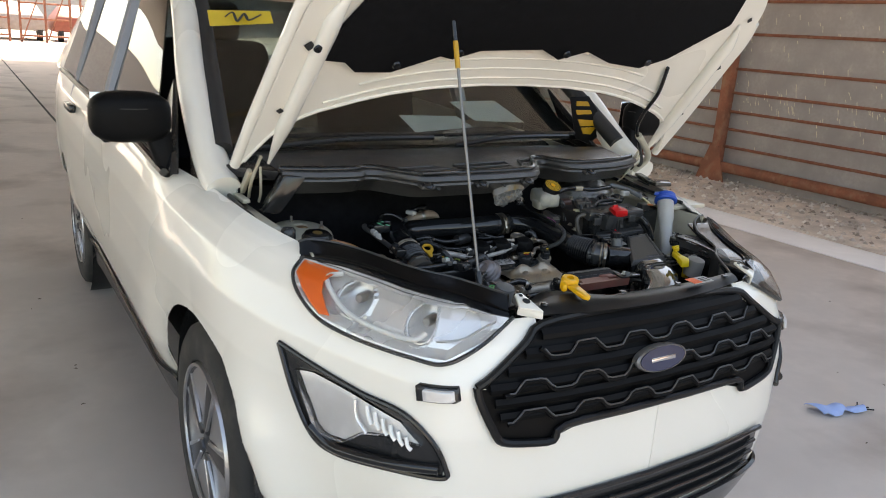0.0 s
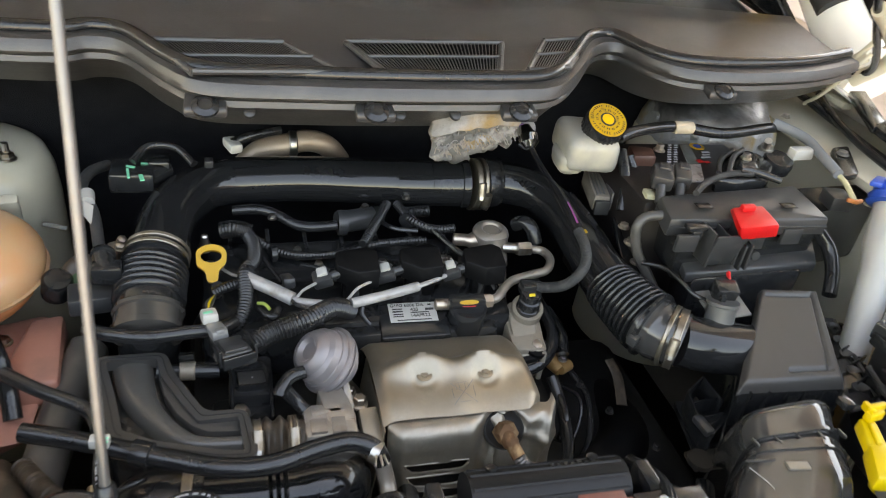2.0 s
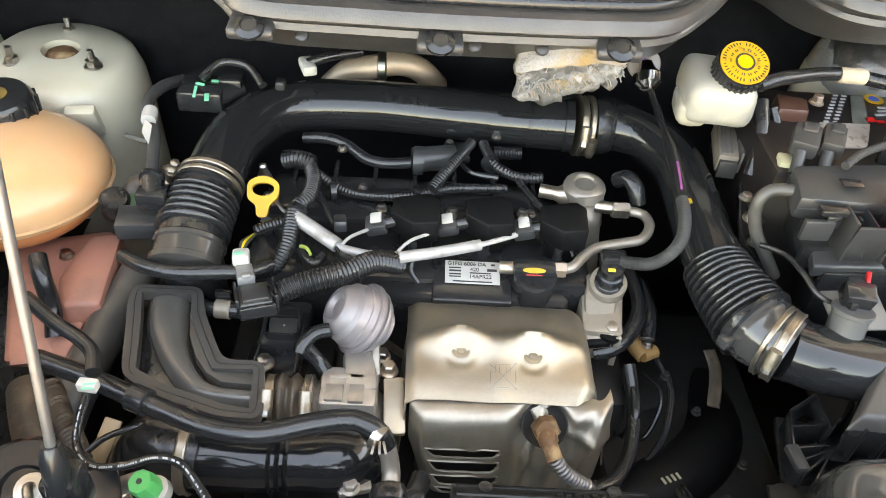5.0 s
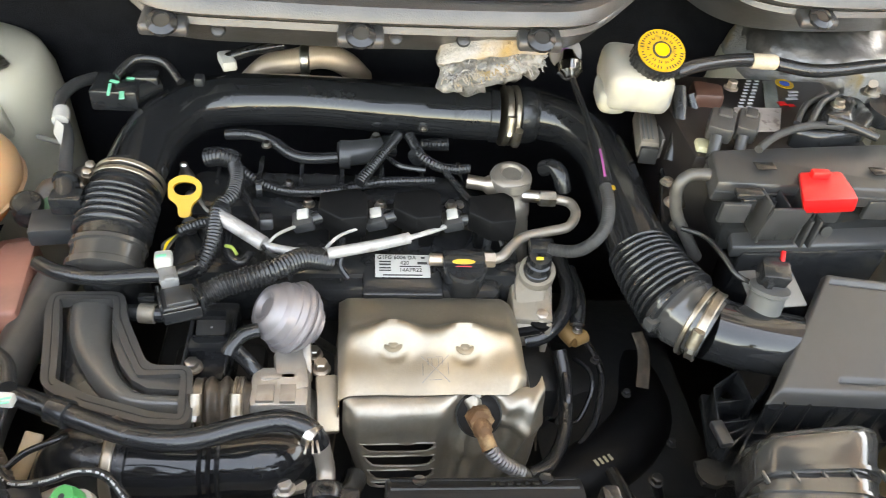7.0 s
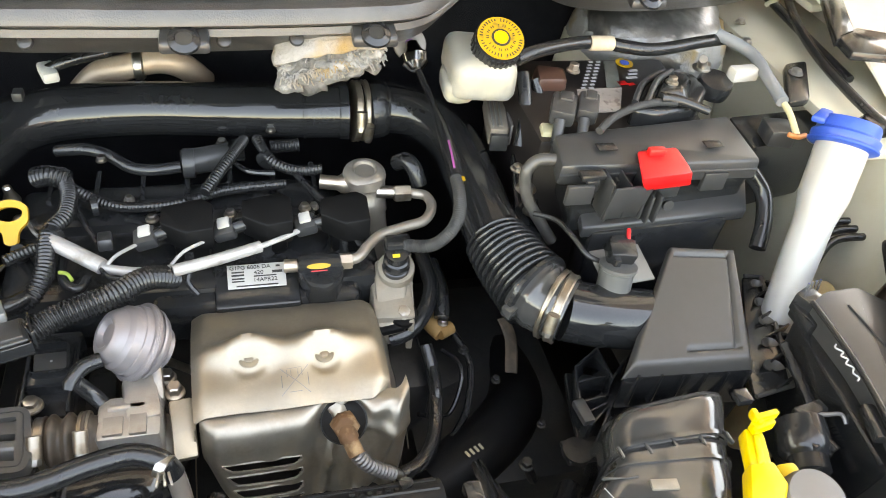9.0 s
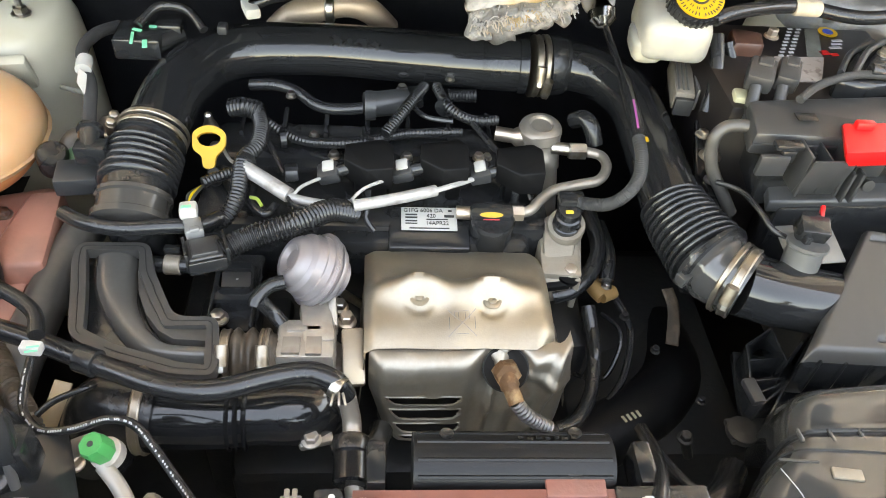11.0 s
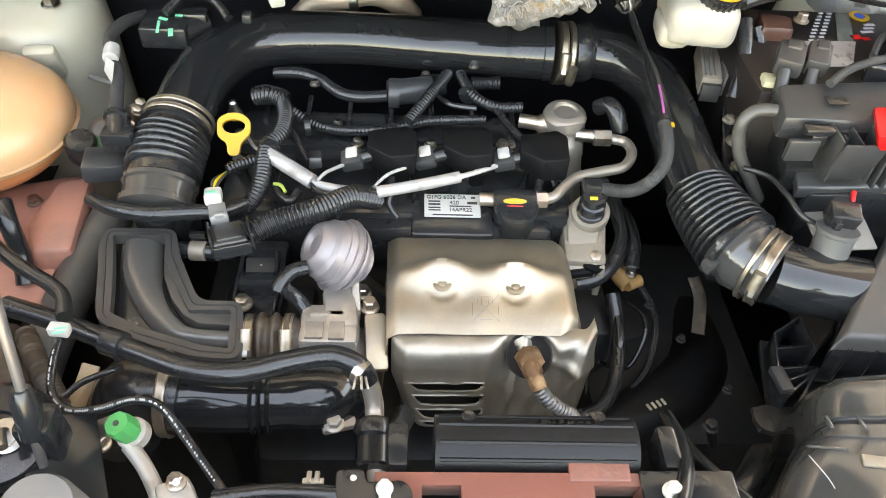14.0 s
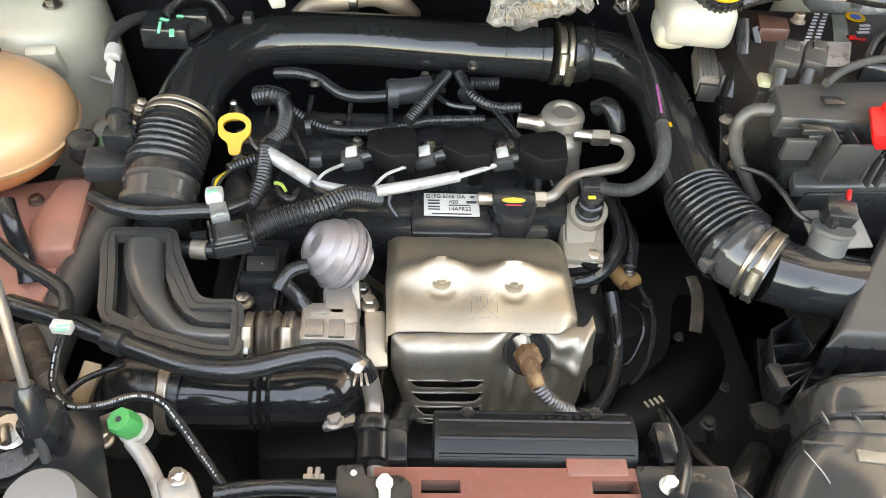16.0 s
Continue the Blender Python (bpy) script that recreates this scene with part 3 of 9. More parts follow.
def skin(side):
    def put(k, v):
        z = Z_LOW + v * (body_top(k) - Z_LOW)
        x, y, z = body(k, z, 0, side)
        for hy in HUB_Y:
            r = math.hypot(y - hy, z - HUB_Z)
            if r < ARCH and abs(x) > 0.6:
                y, z = hy + (y - hy) / r * ARCH, HUB_Z + (z - HUB_Z) / r * ARCH
        return x, y, z

    def gone(k, v):
        z = Z_LOW + v * (body_top(k) - Z_LOW)
        if inside(HL, k, z):
            return True
        x, y, z = body(k, z, 0, side)
        if inside(GO, x, z, 0.965):
            return True
        if (k < 1.32 and z > 0.856) or (k <= 1.95 and z > 0.876) or (1.95 < k < 5.25 and z > body_top(k) - 0.022 * min(1.0, (5.25 - k) / 0.25)):
            return True
        return any(math.hypot(y - hy, z - HUB_Z) < ARCH - 0.006 and abs(x) > 0.6 for hy in HUB_Y)

    ks = steps(0, 9, 220) + steps(9.04, 15, 160)
    if side > 0:
        ks = ks[::-1]
    return sheet(put, ks, steps(0, 0.56, 24) + steps(0.568, 1.0, 62), 0.003, gone)


def side_line(pts, r, mat, name, side=-1, out=0.0, label=""):
    """A thin line on the car's side through (y, z)."""
    return part(name, tube([body(k_at(y), z, out, side) for y, z in pts], r, 8, 10), mat, car, label)


for sd in (-1, 1):
    part("side_skin", skin(sd), PAINT, car, "cream-white painted body panel", 40)
    for hy in HUB_Y:
        w = part("wheel", lathe([(0.2, -0.1), (0.3, -0.1), (0.32, -0.09), (0.328, -0.07), (0.33, -0.04), (0.33, 0.04), (0.328, 0.07), (0.32, 0.09), (0.3, 0.102), (0.25, 0.106), (0.222, 0.1), (0.214, 0.08), (0.2, 0.04)], (sd * 0.715, hy, HUB_Z), (sd, 0, 0), 64), TYRE, car, "black tyre on a silver five-spoke alloy")
        for dx in (-0.055, -0.02, 0.02, 0.055):
            part("tread_groove", lathe([(0.3295, -0.004), (0.3312, -0.004), (0.3312, 0.004), (0.3295, 0.004)], (sd * (0.715 + dx), hy, HUB_Z), (sd, 0, 0), 64), INK, w)
        part("rim", lathe([(0.216, 0.092), (0.21, 0.104), (0.2, 0.098), (0.19, 0.03), (0.04, 0.03)], (sd * 0.715, hy, HUB_Z), (sd, 0, 0), 56), RIM_DARK, w, "dark rim bowl")
        part("rim_edge", lathe([(0.217, 0.095), (0.214, 0.107), (0.206, 0.107), (0.204, 0.09)], (sd * 0.715, hy, HUB_Z), (sd, 0, 0), 56), RIM, w)
        for i in range(5):
            a = 2 * math.pi * i / 5 + 0.25
            m = Matrix.Translation((sd * 0.715, hy, HUB_Z)) @ Matrix.Rotation(a, 4, "X")
            sp = part("spoke", moved(hull([(sd * 0.105, -0.016, 0.03), (sd * 0.105, 0.016, 0.03), (sd * 0.098, -0.038, 0.2), (sd * 0.098, 0.038, 0.2), (sd * 0.05, -0.025, 0.03), (sd * 0.05, 0.025, 0.03), (sd * 0.06, -0.05, 0.2), (sd * 0.06, 0.05, 0.2)], 0.006), m), RIM_DARK, w, "dark spoke with bright edges")
            for s2 in (-1, 1):
                part("spoke_edge", moved(hull([(sd * 0.107, s2 * 0.012, 0.05), (sd * 0.107, s2 * 0.019, 0.05), (sd * 0.1, s2 * 0.03, 0.2), (sd * 0.1, s2 * 0.042, 0.2), (sd * 0.09, s2 * 0.012, 0.05), (sd * 0.09, s2 * 0.019, 0.05), (sd * 0.085, s2 * 0.03, 0.2), (sd * 0.085, s2 * 0.042, 0.2)], 0.002), m), RIM, sp)
        part("hub_cap", lathe([(0.04, 0.06), (0.04, 0.092), (0.028, 0.097), (0.0, 0.097)], (sd * 0.715, hy, HUB_Z), (sd, 0, 0), 28), RIM_DARK, w)
        for i in range(5):
            a = 2 * math.pi * (i + 0.5) / 5 + 0.25
            part("wheel_nut", lathe([(0.01, 0.05), (0.01, 0.09), (0.007, 0.094)], (sd * 0.715, hy - 0.055 * math.sin(a), HUB_Z + 0.055 * math.cos(a)), (sd, 0, 0), 6), STEEL, w)
        part("wheel_well", tube([(sd * 0.50, hy, HUB_Z), (sd * 0.80, hy, HUB_Z)], ARCH - 0.002, 48, 1, False, 1.0, True), RUBBER, car, "black wheel well liner")
        arc = []
        for i in range(29):
            a = radians(75 + 115 * i / 28)
            y, z = hy + (ARCH + 0.004) * math.cos(a), max(Z_LOW + 0.02, HUB_Z + (ARCH + 0.004) * math.sin(a))
            x, _, _ = body(k_at(y), z, -0.012, sd)
            arc.append((x, y, z))
        part("arch_trim", tube(arc, 0.006, 10, 3), PLASTIC, car, "black wheel arch trim")
    ks = [k_at(1.22) + (k_at(2.96) - k_at(1.22)) * i / 30 for i in range(31)]
    part("sill", sheet(lambda u, v, s=sd: body(u, 0.22 + v, 0.012, s), ks if sd < 0 else ks[::-1], steps(0, 0.13, 6), 0.01), PLASTIC, car, "black lower sill cladding")
    side_line([(1.25, 0.36), (1.24, 0.7), (1.2, 1.0)], 0.0025, INK, "door_gap", sd)
    side_line([(2.2, 0.36), (2.19, 0.7), (2.17, 1.05)], 0.0025, INK, "door_gap", sd)
    side_line([(0.86, 0.96), (1.0, 0.98), (1.1, 0.99)], 0.002, INK, "fender_gap", sd, -0.002)
    for hy in (1.98, 2.85):
        h = body(k_at(hy), 1.0, 0.018, sd)
        part("door_handle", box(h, (0.03, 0.2, 0.035), 0.01), PLASTIC, car, "black door handle")
# lower bumper cladding, chin grille
ks = steps(0, k_at(0.46), 60)
for sd in (-1, 1):
    part("chin_cladding", sheet(lambda u, v, s=sd: body(u, 0.23 + v, 0.012, s), ks if sd < 0 else ks[::-1], steps(0, 0.11, 6), 0.01), PLASTIC, car, "black lower bumper cladding")
chin = part("chin_grille", patch([(-0.40, 0.478), (-0.2, 0.482), (0.2, 0.482), (0.40, 0.478), (0.46, 0.455), (0.48, 0.40), (0.44, 0.345), (-0.44, 0.345), (-0.48, 0.40), (-0.46, 0.455)], 0.006, 0.004, on=nose), PLASTIC, car, "black lower grille")
for z in (0.37, 0.405, 0.44):
    part("grille_bar", tube([nose(x, z, 0.012) for x in steps(-0.44, 0.44, 12)], 0.006, 8, 3), PLASTIC, chin)
part("grille_lip", tube([nose(x, 0.482 - 0.1 * max(0, abs(x) - 0.4), 0.012) for x in steps(-0.45, 0.45, 20)], 0.007, 8, 3), PLASTIC, chin)
# main grille
gr = part("grille", patch(GO, 0.005, 0.004, on=nose), MATT, car, "matt black honeycomb grille")
part("frame", tube([nose(x, z, 0.012) for x, z in GO + GO[:1]], 0.009, 8, 3, False), BEAM, gr, "black grille frame")


def half_width(z):
    return 0.462 - 1.45 * max(0, z - 0.762) - 0.35 * max(0, 0.762 - z)


def zigzag(z, amp, pitch, r, mat, name, lift=0.016):
    w = half_width(z) - 0.03
    pts, x = [], -w
    while x < w:
        f = ((x + 5) % pitch) / pitch
        dz = amp * (0 if f < 0.35 else (f - 0.35) / 0.15 if f < 0.5 else 1 if f < 0.85 else (1 - f) / 0.15)
        pts.append(nose(x, z + dz, lift))
        x += 0.012
    part(name, tube(pts, r, 6, 1, True, 1.0, True), mat, gr)


GREYLINE = surface("grey_satin_trim", (0.05, 0.05, 0.05), 0.3)
for z in (0.852, 0.82, 0.79, 0.76, 0.73, 0.70):
    part("bar", sheet(lambda u, v, z=z: nose(u * (half_width(z) - 0.012), z - 0.010 + v, 0.02 - 0.5 * abs(v - 0.01)), steps(-1, 1, 40), steps(0, 0.02, 4), 0.004), MATT, gr)
for z, o in ((0.836, 0), (0.775, 0.07), (0.715, 0)):
    zigzag(z, -0.022, 0.14, 0.0021, GREYLINE, "honeycomb_edge", 0.024)
    zigzag(z - 0.006, -0.022, 0.14, 0.005, MATT, "honeycomb_rib", 0.02)
m = Matrix.Translation(nose(-0.018, 0.775, 0.03)) @ pose(0, 0, 0, 82, 0, 0)
bad = part("badge", moved(lathe([(0.07, -0.014), (0.07, 0), (0.066, 0.004), (0.064, 0.004), (0.064, 0.002), (0, 0.003)], (0, 0, 0), (0, 0, 1), 48), m @ Matrix.Diagonal((1.12, 0.45, 1, 1))), RODSTEEL, car, "chrome-edged oval badge")
part("badge_field", moved(lathe([(0.061, 0.0025), (0.061, 0.005), (0, 0.0055)], (0, 0, 0), (0, 0, 1), 48), m @ Matrix.Diagonal((1.13, 0.45, 1, 1))), surface("dark_blue_enamel", (0.02, 0.03, 0.07), 0.25), bad, "dark blue field")
part("badge_script", moved(box((0, 0, 0.0058), (0.075, 0.01, 0.0012), 0.0005), m), CHROME, bad)
# lamps
HL_OUT = [(4.98, 0.91), (4.986, 0.9308), (4.51, 0.9216), (4.59, 0.9024), (4.554, 0.8832), (4.368, 0.8448), (4.498, 0.844), (4.806, 0.8824)]
RIDGE = [(-0.6763, 0.5285, 0.962), (-0.6475, 0.5347, 0.962), (-0.5911, 0.5113, 0.955), (-0.5391, 0.4549, 0.945), (-0.4809, 0.336, 0.935), (-0.4117, 0.265, 0.925), (-0.3531, 0.1611, 0.915)]
FOG = [(4.952, 0.7608), (4.448, 0.7352), (3.83, 0.7092), (3.26, 0.6968), (2.822, 0.6524), (2.572, 0.5992), (2.606, 0.5716), (3.388, 0.5648), (4.082, 0.5516), (4.43, 0.5776), (4.698, 0.6632)]
FOGLENS = [(4.664, 0.7184), (4.426, 0.724), (3.824, 0.7024), (3.248, 0.6808), (2.952, 0.6408), (3.412, 0.6392), (3.722, 0.6232), (3.994, 0.584), (4.35, 0.5824)]
MARK = [(3.132, 0.7592), (3.086, 0.7648), (2.394, 0.7668), (2.354, 0.74), (2.448, 0.734), (3.094, 0.73)]
SILVER = surface("silver_reflector", (0.82, 0.815, 0.8), 0.26, 0.5, 0.06, 40, 0.12, bump_scale=60)
SILVER_SOFT = surface("hazy_silver_reflector", (0.6, 0.59, 0.58), 0.34, 0.35, 0.2, 50, 0.4, bump_scale=120)


def grown(o, s):
    ck, cz = sum(p[0] for p in o) / len(o), sum(p[1] for p in o) / len(o)
    return [(ck + (k - ck) * s, cz + (z - cz) * s) for k, z in o]


LAMP_TOP, LAMP_LOW = HL[1:6], [HL[0], HL[11], HL[10], HL[9], HL[8], HL[7], HL[6], HL[5]]
BOWLS = ((4.2, 0.874, 0.036), (3.28, 0.863, 0.037))
GUIDE = [(4.45, 0.918), (4.6, 0.908), (4.35, 0.872), (4.1, 0.852), (3.7, 0.84), (3.3, 0.84), (3.15, 0.856)]
GUIDE_LOW = [(2.95, 0.844), (2.3, 0.852), (1.9, 0.872), (1.66, 0.881)]
AMBERPART = surface("amber_reflector", (1.0, 0.15, 0.015), 0.4, 0, 0.1, 60, 0.3, bump_scale=300)


def along(line, f):
    """The point at share f of a line's length."""
    lens = [math.hypot((b[0] - a[0]) * 0.18, b[1] - a[1]) for a, b in zip(line, line[1:])]
    left = f * sum(lens)
    for a, b, n in zip(line, line[1:], lens):
        if left <= n or b is line[-1]:
            g = left / n
            return a[0] + (b[0] - a[0]) * g, a[1] + (b[1] - a[1]) * g
        left -= n


def lamp_sheet(u0, u1, v0, v1, depth, s, thick):
    """A sheet between the lamp's upper and lower edge, lifted off the skin by depth(k, z, e), e its nearness to the edge."""
    def put(u, v):
        a, b = along(LAMP_TOP, u), along(LAMP_LOW, u)
        k, z = a[0] + (b[0] - a[0]) * v, a[1] + (b[1] - a[1]) * v
        return body(k, z, depth(k, z, min(0.55 * u, 0.55 * (1 - u), 0.4 * v, 0.4 * (1 - v))), s)
    us = steps(u0, u1, 110)
    return sheet(put, us if s < 0 else us[::-1], steps(v1, v0, 56), thick)
def lamp_depth(k, z, e):
    """The reflector: a wall round the rim, a stepped floor and two deep bowls."""
    d = 0.014 - 0.03 * min(1.0, max(0.0, e - 0.03) / 0.03)
    for bk, bz, br in BOWLS:
        r = math.hypot((k - bk) * 0.17, (z - bz) * 1.0) / br
        if r < 1:
            d = min(d, -0.02 - 0.045 * math.sqrt(1 - r * r))
        elif r < 1.12:
            d += 0.008
    return d
for sd in (-1, 1):
    hl = part("headlamp", lamp_sheet(0, 1, 0, 1, lambda k, z, e: 0.008 - 0.09 * min(1.0, max(0.0, e - 0.03) / 0.02), sd, 0.003), PLASTIC, car, "clear halogen headlamp with an amber corner")
    # The right sheet is black, standing in for the lamp's dark inner housing.
    part("reflector", lamp_sheet(0.01, 0.99, 0.015, 0.985, lamp_depth, sd, 0.002), SILVER if sd < 0 else GLOSS, hl, "reflector with two bowls, silver left, black right", 25)
    if sd < 0:
        part("amber_lamp", patch(HL_OUT, 0.0165, 0.003, sd), AMBERPART, hl, "amber turn signal")
        for k, z, r in BOWLS:
            p, q = Vector(body(k, z, -0.06, sd)), Vector(body(k, z, 0.02, sd))
            part("bulb", lathe([(0.011, 0), (0.011, 0.03), (0.008, 0.036), (0, 0.037)], p, q - p, 18), STEEL, hl, "steel bulb shield")
            part("bowl_ring", tube([body(k + r / 0.17 * math.cos(a), z + r * math.sin(a), -0.014, sd) for a in steps(0, 2 * math.pi, 36)], 0.0022, 8, 1, False), SILVER, hl)
        part("light_guide", tube([body(k, z, 0.008, sd) for k, z in GUIDE], 0.0055, 10, 5), PAPER, hl, "white light guide")
        part("light_guide", tube([body(k, z, 0.008, sd) for k, z in GUIDE_LOW], 0.0024, 8, 5), WHITE, hl, "white light guide")
    part("lens", lamp_sheet(0, 1, 0, 1, lambda k, z, e: 0.021, sd, 0.002), HAZY_LENS if sd < 0 else LENS, hl, "clear plastic lens")
    part("lower_rim", tube([body(k, z, 0.014, sd) for k, z in [HL[i] for i in (1, 0, 11, 10, 9, 8, 7, 6, 5)]], 0.0045, 8, 6), PLASTIC_GREY, hl)
    fg = part("fog_lamp", patch(FOG, 0.006, 0.005, sd), PLASTIC, car, "black fog lamp surround with a clear lamp")
    part("surround_edge", tube([body(k, z, 0.008, sd) for k, z in FOG + FOG[:1]], 0.006, 8, 5, False), PLASTIC, fg)
    part("reflector", patch(grown(FOGLENS, 0.96), 0.011, 0.003, sd), SILVER_SOFT, fg)
    part("divider", tube([body(3.84, 0.697, 0.0175, sd), body(3.8, 0.66, 0.0175, sd), body(3.66, 0.632, 0.0175, sd)], 0.0035, 8, 5), SILVER, fg)
    for i in range(6):
        k = 3.68 - i * 0.105
        z = 0.692 - 0.0075 * i
        part("led_bar", tube([body(k, z, 0.0165, sd), body(k - 0.03, z - 0.018, 0.018, sd), body(k - 0.075, z - 0.036 + 0.002 * i, 0.0165, sd)], 0.0042, 8, 3), PAPER, fg)
    part("lens", patch(FOGLENS, 0.019, 0.01, sd), LENS, fg, "clear fog lens")
    part("lower_blade", tube([body(FOG[9][0], FOG[9][1] + 0.02, 0.012, sd), body(FOG[8][0], FOG[8][1] + 0.018, 0.016, sd), body(FOG[7][0], FOG[7][1] + 0.018, 0.016, sd), body(FOG[6][0] + 0.06, FOG[6][1] + 0.022, 0.012, sd)], 0.012, 10), GLOSS, fg)
    mk = part("marker_lamp", patch(MARK, 0.014, 0.014, sd), PLASTIC, car, "small clear marker lamp in a black frame")
    part("marker_lens", patch(grown(MARK, 0.7), 0.02, 0.006, sd), SILVER_SOFT, mk)
    part("tow_cover_gap", tube([body(k, z, 0.001, sd) for k, z in ((2.564, 0.5524), (1.992, 0.5476), (2.028, 0.5852), (2.166, 0.6068), (2.392, 0.6116))], 0.0016, 6), PLASTIC_GREY, car)
    # black trough behind the headlamp
    def trough(u, v, s=sd):
        a = Vector(body(*along(LAMP_TOP, u), 0.018, s))
        b = Vector(spline(RIDGE, u * (len(RIDGE) - 1)))
        b.x *= -s
        if s > 0:
            b = a.lerp(b, 0.8) - Vector((0, 0, 0.02))
        p = a.lerp(b, min(v, 1.0))
        p.z += -0.028 * math.sin(math.pi * min(1.0, v)) + 0.006 * math.exp(-((v - 0.62) / 0.05) ** 2)
        if v > 1:
            p += Vector((-s * 0.012, 0.012, 0.0)) * min(1.0, (v - 1) * 8) + Vector((0, 0, -0.09)) * max(0.0, v - 1.04)
        return p
    us = steps(0, 1, 50)
    part("lamp_trough", sheet(trough, us if sd < 0 else us[::-1], ([2, 1.6, 1.2, 1.12, 1.06, 1.02] if sd < 0 else []) + steps(1, 0, 18), 0.003), TROUGH, car, "black panel behind the headlamp")
    part("trough_lip", tube([trough(u, 1.0) + Vector((0, 0, 0.001)) for u in steps(0, 1, 16)], 0.0035, 8, 5), PLASTIC_GREY, car)
    if sd > 0:
        # Chrome tubes stand in for the bright reflections on the lamp's slats.
        for i in range(5):
            u = 0.2 + 0.13 * i
            part("bright_strip", tube([trough(u, v) + Vector((0, 0, 0.0015)) for v in (0.15, 0.3, 0.45, 0.6, 0.75)], 0.0022, 6, 4), CHROME, hl)
    part("side_seal", tube([(sd * 0.70, 0.74, 0.956), (sd * 0.70, 0.88, 0.966), (sd * 0.70, 1.02, 0.978)], 0.006, 10, 6), RUBBER, car, "black rubber fender seal")
    def flip(p, s=sd):
        return Vector((-s * p[0], p[1], p[2]))
    tb = part("hood_stop_tab", join(hull([flip(p) + o for o in (Vector((0, 0, 0)), Vector((0, 0.002, -0.006))) for p in ((-0.3555, 0.134, 0.928), (-0.3388, 0.1327, 0.928), (-0.3314, 0.0647, 0.91), (-0.3715, 0.0931, 0.914))], 0.0015), hull([flip(p) + o for o in (Vector((0, 0, 0)), Vector((0, 0.006, -0.002))) for p in ((-0.3706, 0.0954, 0.9145), (-0.3304, 0.0669, 0.9105), (-0.3288, 0.0681, 0.89), (-0.3664, 0.1039, 0.893))], 0.0015)), PAINT, car, "cream fender tab with two holes")
    up = (flip((-0.3388, 0.1327, 0.928)) - flip((-0.3555, 0.134, 0.928))).cross(flip((-0.3715, 0.0931, 0.914)) - flip((-0.3555, 0.134, 0.928)))
    up = up if up.z > 0 else -up
    part("tab_hole", lathe([(0.0085, 0), (0.0085, 0.0008)], flip((-0.3482, 0.1036, 0.921)), up, 18), INK, tb)
    part("tab_hole", lathe([(0.0045, 0), (0.0045, 0.0008)], flip((-0.3471, 0.125, 0.926)), up, 14), INK, tb)
# slam panel
def slam(u, v):
    x = u * 0.345
    deep = 0.08 + 0.07 * max(0.0, min(1.0, 4 * (u + 0.88), 4 * (-0.22 - u)))
    return x, 0.066 + 0.05 * u * u + (deep - 0.03 * u * u) * v, 0.884 + 0.012 * math.sin(min(1, v * 2.5) * 1.57) - 0.012 * max(0, v - 0.6) * 2.5


part("slam_panel", sheet(slam, steps(-1, 1, 50), steps(0, 1, 24), 0.006), BEAM, car, "black plastic panel over the radiator", 30)
for x in (-0.28, -0.05, 0.13, 0.3):
    part("push_pin", lathe([(0.008, 0), (0.007, 0.003), (0, 0.0035)], (x, 0.125, 0.897), (0, 0, 1), 16), PLASTIC, car)
part("front_edge", box((0, 0.15, 0.85), (0.66, 0.03, 0.06), 0.006), PLASTIC, car)
stk = part("warning_sticker", box((0.1741, 0.0995, 0.909), (0.07, 0.032, 0.001), 0, (3, 0, 3)), LABEL, car, "white and orange warning sticker")
part("sticker_field", box(((0.1724, 0.0983, 0.91)[0] - 0.02, (0.1724, 0.0983, 0.91)[1], 0.9102), (0.03, 0.03, 0.001), 0, (3, 0, 3)), surface("orange_red_print", (0.8, 0.12, 0.03), 0.5), stk)
for i in range(3):
    part("print_bar", box(((0.1724, 0.0983, 0.91)[0] + 0.016, (0.1724, 0.0983, 0.91)[1] - 0.008 + i * 0.008, 0.9102), (0.024, 0.0025, 0.0008), 0, (3, 0, 3)), INK, stk)
lat = thing("hood_release_lever", (-0.165, 0.19, 0.88), "orange-yellow plastic hood release lever", "lever")
part("head", join(lathe([(0.02, -0.012), (0.02, 0.004), (0.018, 0.007), (0.009, 0.007), (0.009, -0.002)], (-0.1574, 0.1891, 0.918), (0, -0.15, 1), 28), hull(raised([(-0.1853, 0.1907, 0.918), (-0.1695, 0.1924, 0.918), (-0.1829, 0.166, 0.915), (-0.1924, 0.1737, 0.912)], 0.014), 0.003)), AMBER, lat)
part("arm", hull(raised([(-0.18, 0.1709, 0.915), (-0.1508, 0.1715, 0.915), (-0.1712, 0.1023, 0.912), (-0.1836, 0.0932, 0.912), (-0.1914, 0.1057, 0.912)], 0.009), 0.003), AMBER, lat)
# hood
HU = Vector((0, -0.642, 0.766))
HN = Vector((0, -0.766, -0.642))


def hood_at(x, d, off=0.0):
    """A point of the open hood: metres across, metres up its slope from the rear corners, lift off its underside."""
    return Vector((x + 0.067, 0.90, 1.064)) + HU * d + HN * off


def hood_xd(p):
    return p[0] - 0.067, (Vector(p) - Vector((0, 0.90, 1.064))).dot(HU)


HALF = [(0.778, 0.0), (0.77, 0.15), (0.755, 0.32), (0.735, 0.53), (0.69, 0.66), (0.60, 0.8), (0.35, 0.9), (0.0, 0.94)]


def half_at(d):
    return lerp_table([(b, a) for a, b in HALF], d)


REAR = [(0, 0.308), (0.15, 0.304), (0.31, 0.289), (0.42, 0.268), (0.5, 0.245), (0.61, 0.205), (0.68, 0.165), (0.72, 0.11), (0.75, 0.04), (0.78, 0.0)]


def rear(x):
    return lerp_table(REAR, abs(x))


